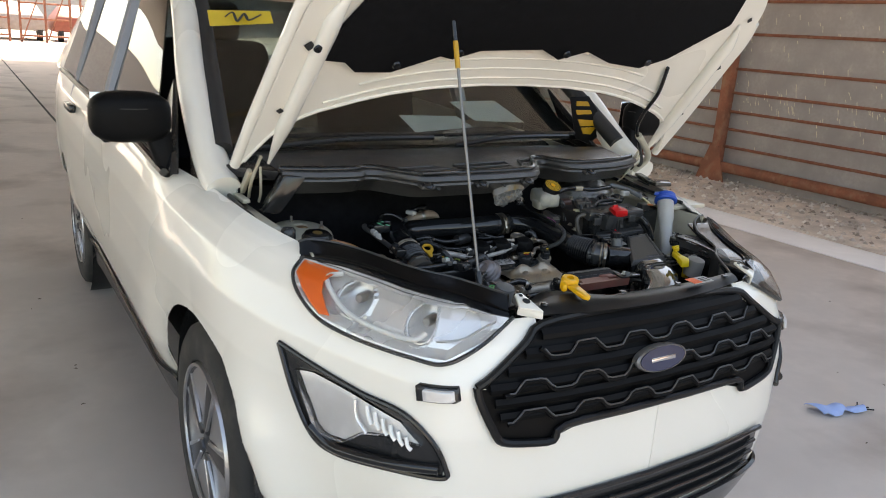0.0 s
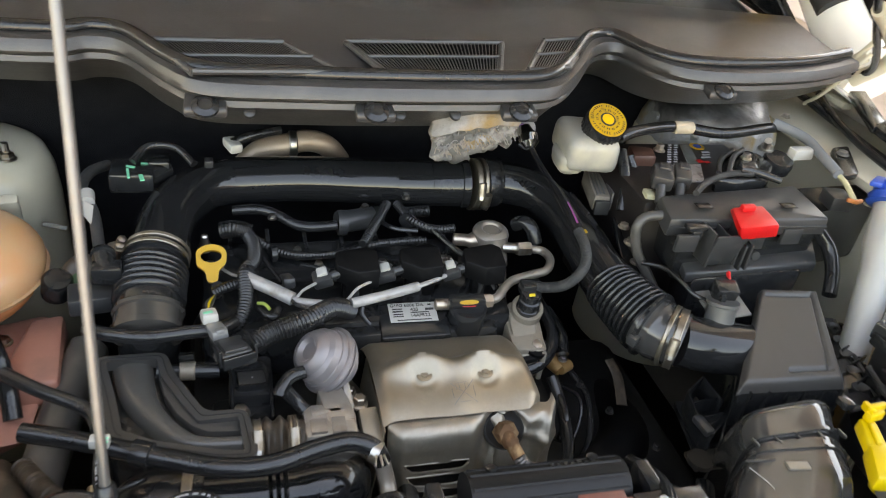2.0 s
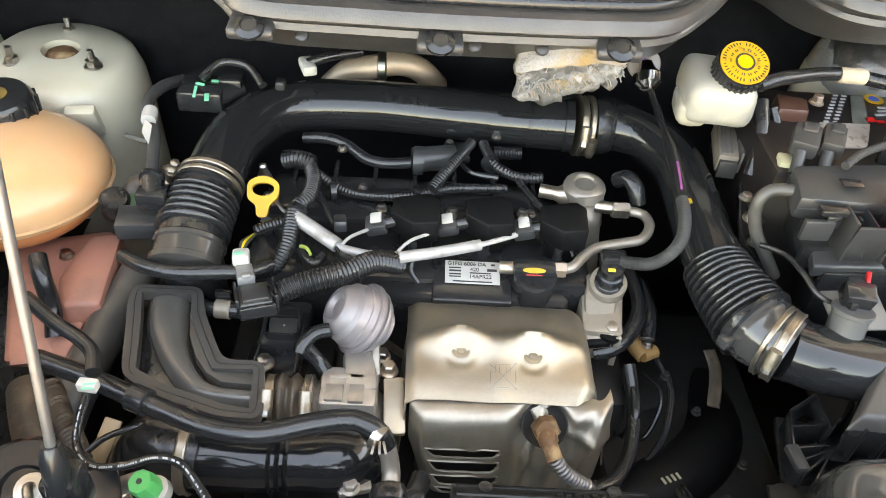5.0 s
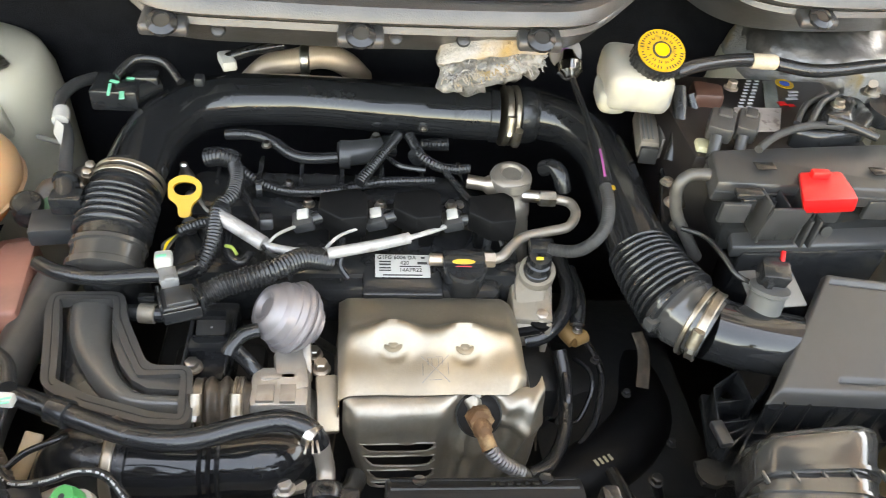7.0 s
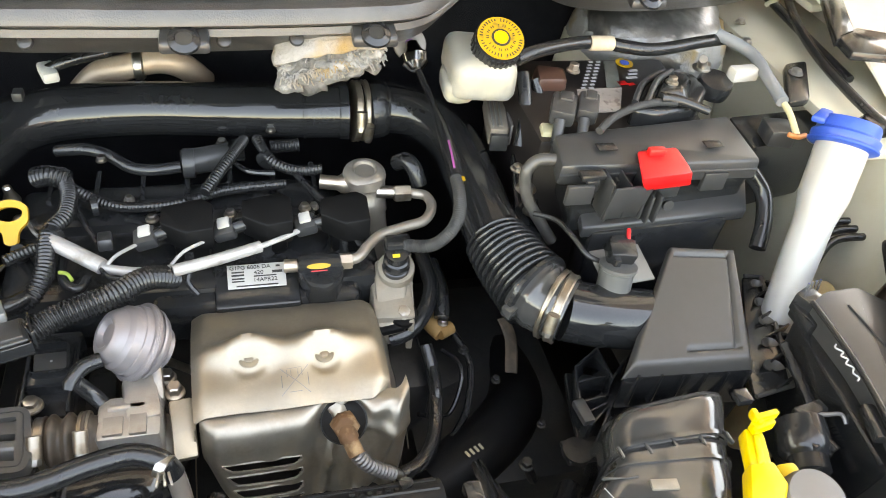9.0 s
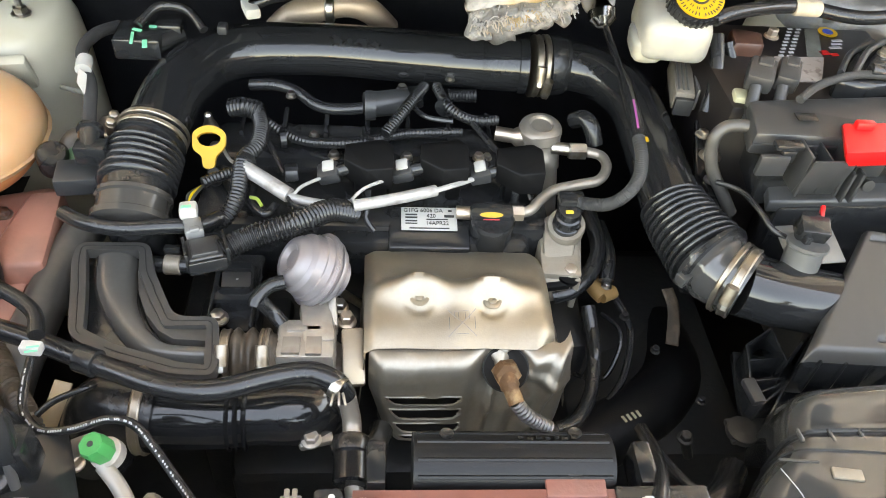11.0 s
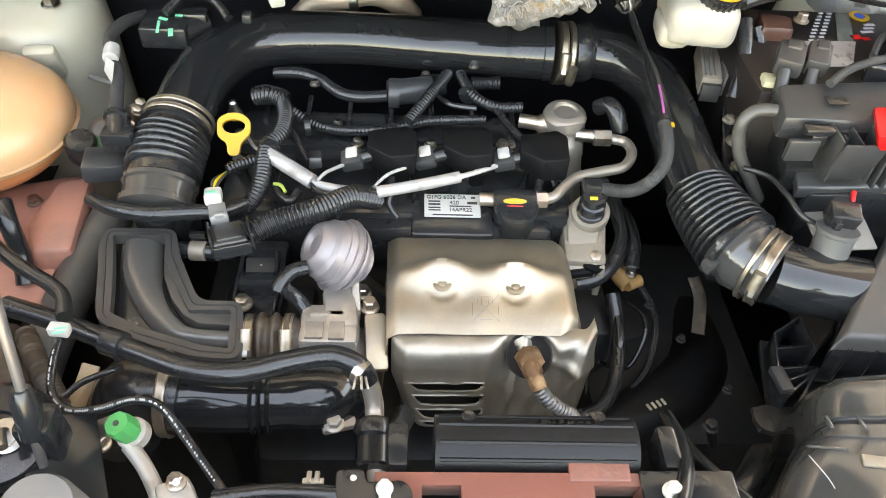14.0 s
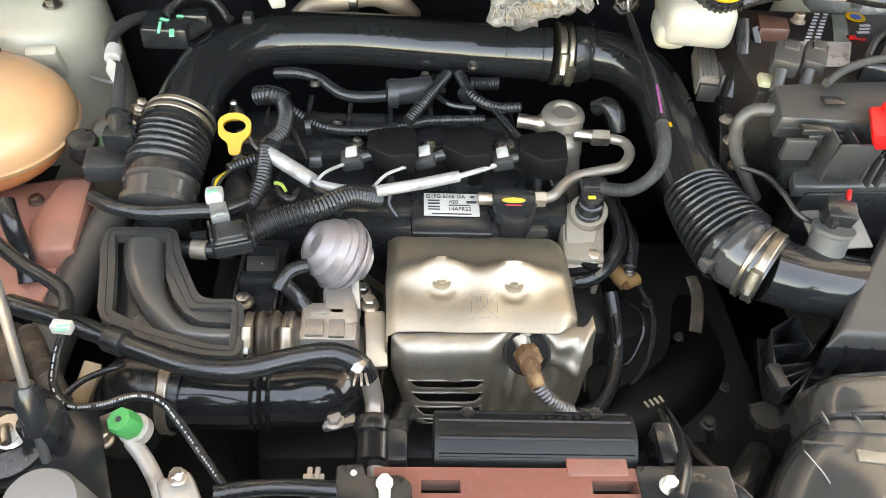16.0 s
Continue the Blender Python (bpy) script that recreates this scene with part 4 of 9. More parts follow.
def hood_sheet(off, thick, inset, mat, name, label, bow):
    def put(u, v):
        d = rear(u * 0.765) + (0.935 - 0.16 * abs(u) ** 3 - rear(u * 0.765)) * v
        x = u * (half_at(min(d, 0.75)) - inset) * (1 - 0.1 * max(0, d - 0.75) / 0.2)
        return hood_at(x, d, off - bow * (1 - abs(u) ** 3))
    return part(name, sheet(put, steps(1, -1, 60), steps(0, 1, 30), thick), mat, car, label)


hood_sheet(-0.035, 0.002, 0.0, PAINT, "hood", "cream-white hood panel propped open", 0.03)
hood_sheet(0.0, 0.003, 0.012, PAINT, "hood_inner_panel", "cream inner hood frame", 0.018)
for sd in (-1, 1):
    part("hood_flange", tube([hood_at(sd * (half_at(d) - 0.004), d, -0.012) for d in steps(0.0, 0.6, 8)], 0.014, 10, 4, True), PAINT, car, "folded hood edge")
    part("side_channel", tube([hood_at(sd * (half_at(d) - 0.085), d, 0.004) for d in steps(0.02, 0.6, 8)], lambda t, s: 0.004 + 0.018 * min(1.0, t * 4, (1 - t) * 6), 12, 4, True, 0.5), PAINT, car)
    for d, w in ((0.43, 0.024), (0.22, 0.016), (0.62, 0.016)):
        part("frame_hole", lathe([(w * 0.6, 0), (w * 0.6, 0.002)], hood_at(sd * (half_at(d) - 0.055), d, 0.004), HN, 4), INK, car)
for i, d in enumerate((0.05, 0.085, 0.12, 0.155)):
    w = (0.6, 0.52, 0.42, 0.34)[i]
    part("pressed_rib", tube([hood_at(x, rear(x) + d - 0.02, -0.018 * (1 - (x / 0.72) ** 2)) for x in steps(-w, w, 16)], 0.006, 8, 3, True, 0.6), PAINT, car)
part("rear_edge", tube([hood_at(x, rear(x) + 0.004, -0.018 * (1 - (x / 0.72) ** 2)) for x in steps(-0.76, 0.76, 40)], 0.005, 8, 3), PAINT, car)
LO = [hood_xd(p) for p in ((-0.606, 0.6439, 1.37), (-0.5253, 0.65, 1.363), (-0.4888, 0.6698, 1.339), (-0.3907, 0.6692, 1.339), (-0.3648, 0.6442, 1.369), (-0.2866, 0.6305, 1.386), (-0.2311, 0.6382, 1.377), (-0.1576, 0.6169, 1.402), (0.0317, 0.6066, 1.414), (0.1069, 0.6273, 1.389), (0.1905, 0.6054, 1.416), (0.298, 0.6288, 1.388), (0.4249, 0.6361, 1.379), (0.5083, 0.6085, 1.412))]
LINER_OUT = LO + [(0.58, 0.6), (0.55, 0.72), (0.3, 0.84), (-0.3, 0.84), (-0.55, 0.72), (-0.58, 0.6)]


def liner():
    v, f = [], []
    n = len(LINER_OUT)
    for off in (0.006, 0.018):
        for x, d in LINER_OUT:
            v.append(hood_at(x, d, off - 0.018 * (1 - (abs(x) / 0.72) ** 3)))
    mid = len(v)
    v.append(hood_at(0, 0.6, 0.012))
    for i in range(n):
        j = (i + 1) % n
        f += [(i, j, n + j, n + i), (n + i, n + j, mid)]
    return v, f


part("hood_liner", liner(), LINER, car, "black felt hood liner with a scalloped edge")
for x, d in LO[::3]:
    part("liner_clip", lathe([(0.012, 0), (0.01, 0.004), (0, 0.005)], hood_at(x, d + 0.035, 0.016), HN, 16), PLASTIC, car)
part("washer_hose", tube([(0.545, 0.6323, 1.383), (0.5932, 0.7013, 1.301), (0.6032, 0.7594, 1.232), (0.6262, 0.8031, 1.18), (0.6889, 0.8495, 1.124), (0.79, 0.92, 1.03), (0.77, 0.97, 1.0)], 0.006, 10), RUBBER, car, "black washer hose on the hood")
part("cable_tie", tube([(0.6655, 0.8306, 1.147), (0.80, 0.9, 1.06), (0.79, 0.95, 1.0)], 0.012, 10), PAINT_IN, car)
for sd in (-1, 1):
    part("hinge", join(box((sd * 0.715 + 0.035, 0.955, 0.975), (0.022, 0.12, 0.012), 0.004), hull([(sd * 0.70 + 0.04, 1.0, 0.98), (sd * 0.70 + 0.04, 0.97, 0.98), (sd * 0.705 + 0.045, 0.92, 1.06), (sd * 0.705 + 0.045, 0.9, 1.05), (sd * 0.712 + 0.04, 1.0, 0.98), (sd * 0.712 + 0.04, 0.97, 0.98), (sd * 0.717 + 0.045, 0.92, 1.06), (sd * 0.717 + 0.045, 0.9, 1.05)], 0.003)), PAINT_IN, car, "cream hood hinge")
    part("hinge_arm", tube([(sd * 0.68 + 0.03, 0.97, 0.97), (sd * 0.69 + 0.03, 0.92, 1.02), (sd * 0.69 + 0.04, 0.87, 1.1)], 0.0045, 8), PAINT_IN, car)
    part("hinge_pin", rod((sd * 0.695 + 0.04, 0.985, 0.985), (sd * 0.722 + 0.04, 0.985, 0.985), 0.009, 14), STEEL, car)
    part("hinge_link", tube([(sd * 0.665 + 0.03, 0.93, 0.965), (sd * 0.67 + 0.03, 0.9, 1.0), (sd * 0.69 + 0.04, 0.875, 1.07)], 0.0035, 8), PAINT_IN, car)
    part("rubber_stop", lathe([(0.018, -0.02), (0.018, 0.004), (0.014, 0.01), (0, 0.011)], (sd * 0.66, 0.64, 0.955), (0, 0, 1), 20), RUBBER, car, "black rubber hood stop")
# glasshouse
def screen(u, v):
    return u * (0.70 - 0.12 * v) + 0.15 * max(0.0, u), 1.2 + 0.78 * v - 0.07 * (1 - u * u) + 0.03 * abs(u), 1.075 + 0.5 * v


part("windscreen", sheet(screen, steps(-1, 1, 24), steps(1, 0, 10), 0.004), SCREENGLASS, car, "dark tinted windscreen")
for sd in (-1, 1):
    wide = 0.0 if sd < 0 else 0.15
    part("pillar", tube([(sd * 0.715 + wide, 0.98, 0.985), (sd * 0.715 + wide, 1.12, 1.06), (sd * 0.70 + wide, 1.35, 1.24), (sd * 0.65 + wide, 1.62, 1.42), (sd * 0.60 + wide * 0.5, 1.9, 1.56)], lambda t, s: 0.05 - 0.008 * t, 14), PAINT, car, "cream windscreen pillar")
    part("black_edge", tube([(sd * 0.685 + wide, 1.10, 1.08), (sd * 0.645 + wide, 1.35, 1.255), (sd * 0.59 + wide, 1.66, 1.45), (sd * 0.565, 1.84, 1.565)], 0.03, 10, 6, True), INK, car, "black windscreen frit")
    for ya, yb in ((1.32, 2.12), (2.2, 2.95), (3.0, 3.5)):
        part("side_window", sheet(lambda u, v, s=sd, a=ya, b=yb: (s * (0.82 - 0.17 * v), a + (b - a) * u + (0.5 * v * (1 - u) if a < 1.4 else 0), body_top(k_at(a + (b - a) * u)) + 0.012 + (1.54 - body_top(k_at(a))) * v), steps(0, 1, 8) if sd < 0 else steps(1, 0, 8), steps(0, 1, 8), 0.005), DARKGLASS, car, "dark blue tinted side window")
    for y in (2.16, 2.975):
        part("window_post", tube([(sd * 0.825, y, 1.03), (sd * 0.74, y + 0.04, 1.3), (sd * 0.655, y + 0.08, 1.55)], 0.035, 8), surface("grey_post", (0.25, 0.26, 0.28), 0.3), car)
    part("waist_trim", tube([(sd * 0.835, y, body_top(k_at(y)) + 0.004) for y in steps(1.15, 3.5, 12)], 0.012, 8, 3), PLASTIC, car)
    part("sail", hull([(sd * 0.825, 1.12, 1.01), (sd * 0.82, 1.36, 1.05), (sd * 0.74, 1.42, 1.25), (sd * 0.80, 1.12, 1.01), (sd * 0.80, 1.36, 1.05), (sd * 0.725, 1.42, 1.25)], 0.003), PLASTIC, car, "black mirror triangle")
    part("roof_rail", tube([(sd * 0.60, 1.85, 1.56), (sd * 0.615, 2.4, 1.6), (sd * 0.615, 3.2, 1.6), (sd * 0.6, 3.8, 1.52)], 0.045, 12, 6), PAINT, car)
    part("rear_quarter", hull([(sd * 0.84, 3.5, 1.1), (sd * 0.82, 4.0, 1.1), (sd * 0.62, 3.85, 1.55), (sd * 0.64, 3.45, 1.55), (sd * 0.76, 3.5, 1.1), (sd * 0.72, 4.0, 1.1), (sd * 0.56, 3.85, 1.55), (sd * 0.58, 3.45, 1.55)], 0.03), PAINT, car)
    mx = 0.0 if sd < 0 else 0.2
    mi = part("mirror", blob_box((sd * 0.905 + mx, 1.22, 1.158), (0.215, 0.125, 0.14)), MATT, car, "black door mirror")
    part("mirror_glass", box((sd * 0.905 + mx, 1.283, 1.158), (0.185, 0.004, 0.12), 0.02), CHROME, mi)
    part("mirror_seam", tube([(sd * 0.905 + mx + 0.108 * math.cos(a), 1.22 - 0.062 * abs(math.sin(a)) ** 0.7, 1.185) for a in steps(math.pi, 2 * math.pi, 20)], 0.0016, 6, 2), INK, mi)
    part("mirror_foot", hull([(sd * 0.87 + mx, 1.19, 1.11), (sd * 0.80 + mx, 1.19, 1.125), (sd * 0.87 + mx, 1.26, 1.11), (sd * 0.80 + mx, 1.26, 1.125), (sd * 0.835 + mx, 1.17, 0.99), (sd * 0.79 + mx, 1.17, 0.985), (sd * 0.835 + mx, 1.225, 0.995), (sd * 0.79 + mx, 1.225, 0.995)], 0.014, 3), MATT, mi)
part("roof", sheet(lambda u, v: (u * 0.6, 1.83 + 2.0 * v, 1.57 + 0.05 * math.sin(math.pi * (0.15 + 0.8 * v)) + 0.03 * (1 - u * u)), steps(-1, 1, 12), steps(0, 1, 14), 0.004), PAINT, car, "cream roof panel")
part("tailgate", hull([(-0.75, 4.02, 1.1), (0.75, 4.02, 1.1), (-0.6, 3.82, 1.56), (0.6, 3.82, 1.56), (-0.75, 4.08, 1.1), (0.75, 4.08, 1.1), (-0.6, 3.86, 1.56), (0.6, 3.86, 1.56)], 0.01), GLASS, car)
part("cabin_floor", box((0, 2.5, 0.45), (1.5, 2.9, 0.1), 0.02), INK, car, "dark cabin floor")
part("dashboard", hull(raised([(-0.66, 1.25, 1.06), (0.66, 1.25, 1.06), (0.66, 1.6, 1.08), (-0.66, 1.6, 1.08)], 0.4, 0.0), 0.04, 3), PLASTIC, car, "black dashboard")
for x in (-0.36, 0.36):
    part("front_seat", join(box((x, 2.05, 0.72), (0.5, 0.5, 0.3), 0.08, (0, 0, 0), 3), box((x, 2.32, 1.05), (0.48, 0.16, 0.6), 0.06, (-12, 0, 0), 3), box((x, 2.42, 1.42), (0.26, 0.1, 0.17), 0.04, (-8, 0, 0), 3)), LINER, car, "dark cloth seat")
for pts in (((0.0286, 1.38, 1.145), (0.2728, 1.38, 1.142), (0.3249, 1.34, 1.106), (0.0799, 1.34, 1.089)), ((0.2622, 1.42, 1.191), (0.4682, 1.42, 1.198), (0.5782, 1.36, 1.121), (0.3446, 1.36, 1.127))):
    part("paper_sheet", hull([p for p in pts] + [(p[0], p[1] + 0.002, p[2] - 0.001) for p in pts], 0), PAPER, car, "white paper inside the windscreen")
ys = part("price_sticker", hull([(-0.6339, 1.42, 1.458), (-0.4354, 1.42, 1.469), (-0.4309, 1.4, 1.432), (-0.6315, 1.4, 1.411)] + [(p[0], p[1] + 0.003, p[2]) for p in ((-0.6339, 1.42, 1.458), (-0.4354, 1.42, 1.469), (-0.4309, 1.4, 1.432), (-0.6315, 1.4, 1.411))], 0), LEMON, car, "yellow sticker on the windscreen")
for i in range(4):
    part("pen_mark", tube([(-0.5861, 1.4, 1.442), (-0.5615, 1.4, 1.457), (-0.5505, 1.39, 1.431), (-0.526, 1.4, 1.456), (-0.5149, 1.39, 1.437), (-0.4717, 1.4, 1.456)][i:i + 3], 0.0025, 6), INK, ys)
dk = part("black_panel", hull([(0.661, 1.2, 1.239), (0.7565, 1.2, 1.244), (0.8113, 1.2, 1.189), (0.8498, 1.2, 1.108), (0.7844, 1.2, 1.058), (0.7097, 1.2, 1.084), (0.6688, 1.21, 1.238), (0.7648, 1.21, 1.243), (0.8199, 1.21, 1.187), (0.8586, 1.21, 1.106), (0.7929, 1.21, 1.056), (0.7177, 1.21, 1.082)], 0.002), MATT, car, "black panel at the windscreen corner")
for a, b, c, d in (((0.6969, 1.197, 1.224), (0.7517, 1.197, 1.223), (0.7642, 1.197, 1.206), (0.6975, 1.197, 1.206)), ((0.6973, 1.197, 1.191), (0.772, 1.197, 1.191), (0.78, 1.197, 1.176), (0.7055, 1.197, 1.173)), ((0.7119, 1.197, 1.155), (0.8025, 1.197, 1.151), (0.8084, 1.197, 1.13), (0.7281, 1.197, 1.129)), ((0.7316, 1.197, 1.123), (0.8096, 1.197, 1.125), (0.7846, 1.197, 1.096), (0.7473, 1.197, 1.1))):
    part("yellow_letter_bar", hull([a, b, c, d] + [(q[0], q[1] + 0.003, q[2]) for q in (a, b, c, d)], 0), YELLOW, dk, "yellow painted mark")
for sd, x0, x1 in ((-1, -0.62, 0.02), (1, 0.02, 0.6)):
    wp = part("wiper_arm", tube([(x0 if sd < 0 else x1 - 0.5, 1.1, 1.08), ((x0 + x1) / 2, 1.1, 1.105), (x1, 1.12, 1.105)], 0.009, 8), PLASTIC, car, "black wiper arm")
    part("wiper_blade", tube([(x0 + 0.05, 1.13, 1.11), ((x0 + x1) / 2, 1.11, 1.118), (x1 + 0.04, 1.13, 1.112)], 0.007, 6), RUBBER, wp)


# ---- the engine ----
def hose(name, pts, r, mat, label, category="hose", **kw):
    return solo(name, tube(pts, r, **kw), mat, label, category)


def clamp(at, axis, r, parent, screw=(0, 0, 1), wide=0.012):
    """A worm-drive clamp: band and screw."""
    c = part("hose_clamp", lathe([(r, -wide / 2), (r + 0.0015, -wide / 2), (r + 0.0022, -wide * 0.35), (r + 0.0014, -wide * 0.3), (r + 0.0014, wide * 0.3), (r + 0.0022, wide * 0.35), (r + 0.0015, wide / 2), (r, wide / 2)], at, axis, 32), CLAMPSTEEL, parent, "brownish steel hose clamp")
    s = Vector(screw).normalized()
    a = Vector(axis).normalized()
    s = (s - a * s.dot(a)).normalized()
    t = a.cross(s)
    p = Vector(at) + s * (r + 0.005)
    part("screw_housing", tube([p - t * 0.009, p + t * 0.009], 0.006, 10, 1, True, 1, True), CLAMPSTEEL, c)
    part("screw_head", lathe([(0.005, 0), (0.005, 0.005), (0.003, 0.006)], p + t * 0.009, t, 6), STEEL, c)
    return c


eng = thing("engine", (-0.06, 0.62, 0.42), "black and grey three-cylinder car engine", "engine")
part("block", join(box((-0.06, 0.64, 0.58), (0.42, 0.24, 0.32), 0.02), box((-0.06, 0.55, 0.5), (0.34, 0.16, 0.16), 0.02)), DARK, eng, "grimy dark engine block")
cover = part("valve_cover", box((-0.075, 0.69, 0.785), (0.36, 0.17, 0.075), 0.012), PLASTIC, eng, "black plastic valve cover")
part("cover_ridge", box((-0.1, 0.73, 0.81), (0.3, 0.07, 0.05), 0.012), PLASTIC, cover)
part("front_step", box((-0.02, 0.62, 0.79), (0.2, 0.06, 0.05), 0.008), PLASTIC, cover)
for i in range(7):
    part("rib", box((-0.22 + i * 0.045, 0.757, 0.825), (0.006, 0.05, 0.03), 0.002), PLASTIC, cover)
for p in ((-0.0824, 0.7155, 0.835), (-0.0423, 0.6992, 0.835), (-0.1193, 0.6989, 0.835), (0.0352, 0.7024, 0.835), (-0.0463, 0.8074, 0.85), (-0.1017, 0.6214, 0.82)):
    part("bolt", bolt(p, 0.005, 0.007), STEEL, cover)
# ignition coils with their plugs
for p, q, tilt in (((-0.0839, 0.6564, 0.862), (-0.1216, 0.6503, 0.852), 0), ((-0.0081, 0.6595, 0.862), (-0.0484, 0.6551, 0.852), 0), ((0.0686, 0.6552, 0.862), (0.0311, 0.6554, 0.852), 0)):
    coil = thing("ignition_coil", p, "black plastic ignition coil with a grey plug", "ignition coil", "ignition coils in a row")
    part("coil_body", join(hull([(p[0] + dx, p[1] + dy, p[2] + dz) for dx, dy, dz in ((-0.023, -0.006, 0.008), (0.0, -0.02, 0.006), (0.026, -0.016, 0.006), (0.026, 0.012, 0.014), (0.016, 0.02, 0.015), (-0.022, 0.012, 0.014), (-0.022, -0.008, -0.014), (0.0, -0.022, -0.018), (0.025, -0.02, -0.018), (0.025, 0.012, -0.01), (-0.021, 0.014, -0.01))], 0.0014), box((p[0] + 0.004, p[1] + 0.002, p[2] - 0.026), (0.034, 0.03, 0.03), 0.006)), MATT, coil)
    part("stem", rod((p[0], p[1], p[2] - 0.01), (p[0], p[1], 0.8), 0.014), PLASTIC, coil)
    plug = part("plug", box(q, (0.022, 0.02, 0.014), 0.003, (10, -15, 0)), PLASTIC_GREY, coil, "grey plug with a white latch")
    part("latch", box((q[0] - 0.001, q[1] + 0.002, q[2] + 0.008), (0.012, 0.013, 0.004), 0.0015, (10, -15, 0)), WHITE, plug)
    part("plug_neck", rod(q, p, 0.007), PLASTIC, coil)
# white-taped harness
har = thing("wiring_harness", (-0.1593, 0.641, 0.83), "white foil-taped ignition wiring harness", "wiring harness")
part("taped_branch", tube([(-0.205, 0.6494, 0.858), (-0.1815, 0.6314, 0.856), (-0.1578, 0.6148, 0.852)], 0.0075, 12), FOIL, har)
part("taped_branch", tube([(-0.1579, 0.6146, 0.85), (-0.128, 0.6064, 0.85), (-0.0981, 0.6066, 0.85)], 0.0045, 10), FOIL, har)
part("taped_branch", tube([(-0.0963, 0.6018, 0.852), (-0.0572, 0.6132, 0.852), (-0.0152, 0.6276, 0.852)], 0.0058, 12), FOIL, har)
part("taped_branch", tube([(-0.0152, 0.6276, 0.852), (0.011, 0.6401, 0.852), (0.0303, 0.6517, 0.852)], 0.0028, 8), FOIL, har)
for a, b, c in (((-0.0982, 0.6101, 0.852), (-0.0849, 0.6246, 0.856), (-0.0599, 0.6446, 0.852)), ((-0.1546, 0.6149, 0.852), (-0.1454, 0.625, 0.856), (-0.1275, 0.6438, 0.852)), ((-0.2041, 0.6512, 0.858), (-0.2202, 0.6683, 0.85), (-0.2349, 0.7021, 0.84))):
    part("wire", tube([a, b, c], 0.0018, 8), FOIL, har)
# black corrugated looms
def loom(pts, r=0.009, name="corrugated_loom"):
    return hose(name, pts, ribbed(r * 0.86, r * 0.14, 0.0038), LOOM, "black corrugated wiring loom over the engine", "wiring loom", res=80, n=12)


loom([(-0.2112, 0.5405, 0.85), (-0.1858, 0.5545, 0.855), (-0.1508, 0.5653, 0.86), (-0.1189, 0.591, 0.855), (-0.0965, 0.6056, 0.84)], 0.0115)
loom([(-0.2067, 0.7526, 0.86), (-0.1947, 0.7163, 0.86), (-0.1953, 0.6816, 0.86), (-0.2062, 0.6558, 0.86), (-0.2076, 0.6171, 0.85), (-0.2184, 0.591, 0.84), (-0.2451, 0.5877, 0.835)], 0.0085)
loom([(-0.1982, 0.7317, 0.86), (-0.1706, 0.7163, 0.85), (-0.1401, 0.7053, 0.848), (-0.0926, 0.7075, 0.848), (-0.0444, 0.7222, 0.85), (0.0172, 0.7282, 0.85)], 0.0058)
loom([(-0.0218, 0.7897, 0.868), (-0.0416, 0.7492, 0.868), (-0.0659, 0.7072, 0.86)], 0.0065)
loom([(-0.009, 0.7904, 0.868), (0.0049, 0.7507, 0.865), (0.0292, 0.7377, 0.86), (0.0573, 0.7391, 0.86)], 0.0062)
loom([(0.0056, 0.7985, 0.85), (0.0385, 0.8003, 0.85)], 0.0085)
loom([(-0.23, 0.746, 0.86), (-0.2139, 0.7415, 0.865), (-0.1956, 0.7363, 0.862)], 0.011)
loom([(-0.2426, 0.6331, 0.85), (-0.2303, 0.6424, 0.85), (-0.2117, 0.6475, 0.85), (-0.2051, 0.6146, 0.845), (-0.2202, 0.6032, 0.84)], 0.006)
hose("vacuum_hose", [(-0.2146, 0.7915, 0.86), (-0.1853, 0.7852, 0.865), (-0.1634, 0.7806, 0.86), (-0.1407, 0.7636, 0.855), (-0.1186, 0.7571, 0.855), (-0.0908, 0.7607, 0.855)], 0.0065, RUBBER, "thin black rubber hose above the valve cover")
sol = thing("purge_valve", (-0.0658, 0.7751, 0.85), "small black solenoid valve on the engine", "valve")
part("valve_body", tube([(-0.0879, 0.7709, 0.852), (-0.0403, 0.7825, 0.852)], 0.0145, 16, 4), PLASTIC_GREY, sol)
part("collar", lathe([(0.016, 0), (0.0165, 0.006), (0.016, 0.012)], (-0.0879, 0.7709, 0.852), (1, 0, 0), 24), PLASTIC_GREY, sol)
part("bracket", box((-0.0364, 0.8016, 0.845), (0.03, 0.03, 0.012), 0.003), PLASTIC, sol)
# cable ends and plugs on the left of the cover
plg = thing("sensor_plug", (-0.2368, 0.5676, 0.85), "grey sensor plug with a white tag on a cable", "plug")
part("plug_body", join(box((-0.2235, 0.533, 0.853), (0.03, 0.036, 0.016), 0.003, (-12, 0, 18)), box((-0.2235, 0.533, 0.8615), (0.022, 0.026, 0.004), 0.001, (-12, 0, 18))), PLASTIC_GREY, plg)
part("plug_lock", box((-0.217, 0.515, 0.857), (0.032, 0.005, 0.012), 0.001, (-12, 0, 18)), PLASTIC, plg)
for dx in (-0.0165, 0.0165):
    part("plug_rail", box((-0.2225 + dx, 0.534 + dx * 0.3, 0.856), (0.003, 0.034, 0.018), 0.001, (-12, 0, 18)), PLASTIC, plg)
part("plug_shell", join(box((-0.2375, 0.561, 0.857), (0.017, 0.026, 0.012), 0.003, (-12, 0, 18)), box((-0.2345, 0.553, 0.8635), (0.009, 0.007, 0.005), 0.0015, (-12, 0, 18))), surface("smoky_grey_shell", (0.16, 0.16, 0.155), 0.2, 0, 0.2, 90, 0.1, coat=0.3), plg, "grey translucent shell")
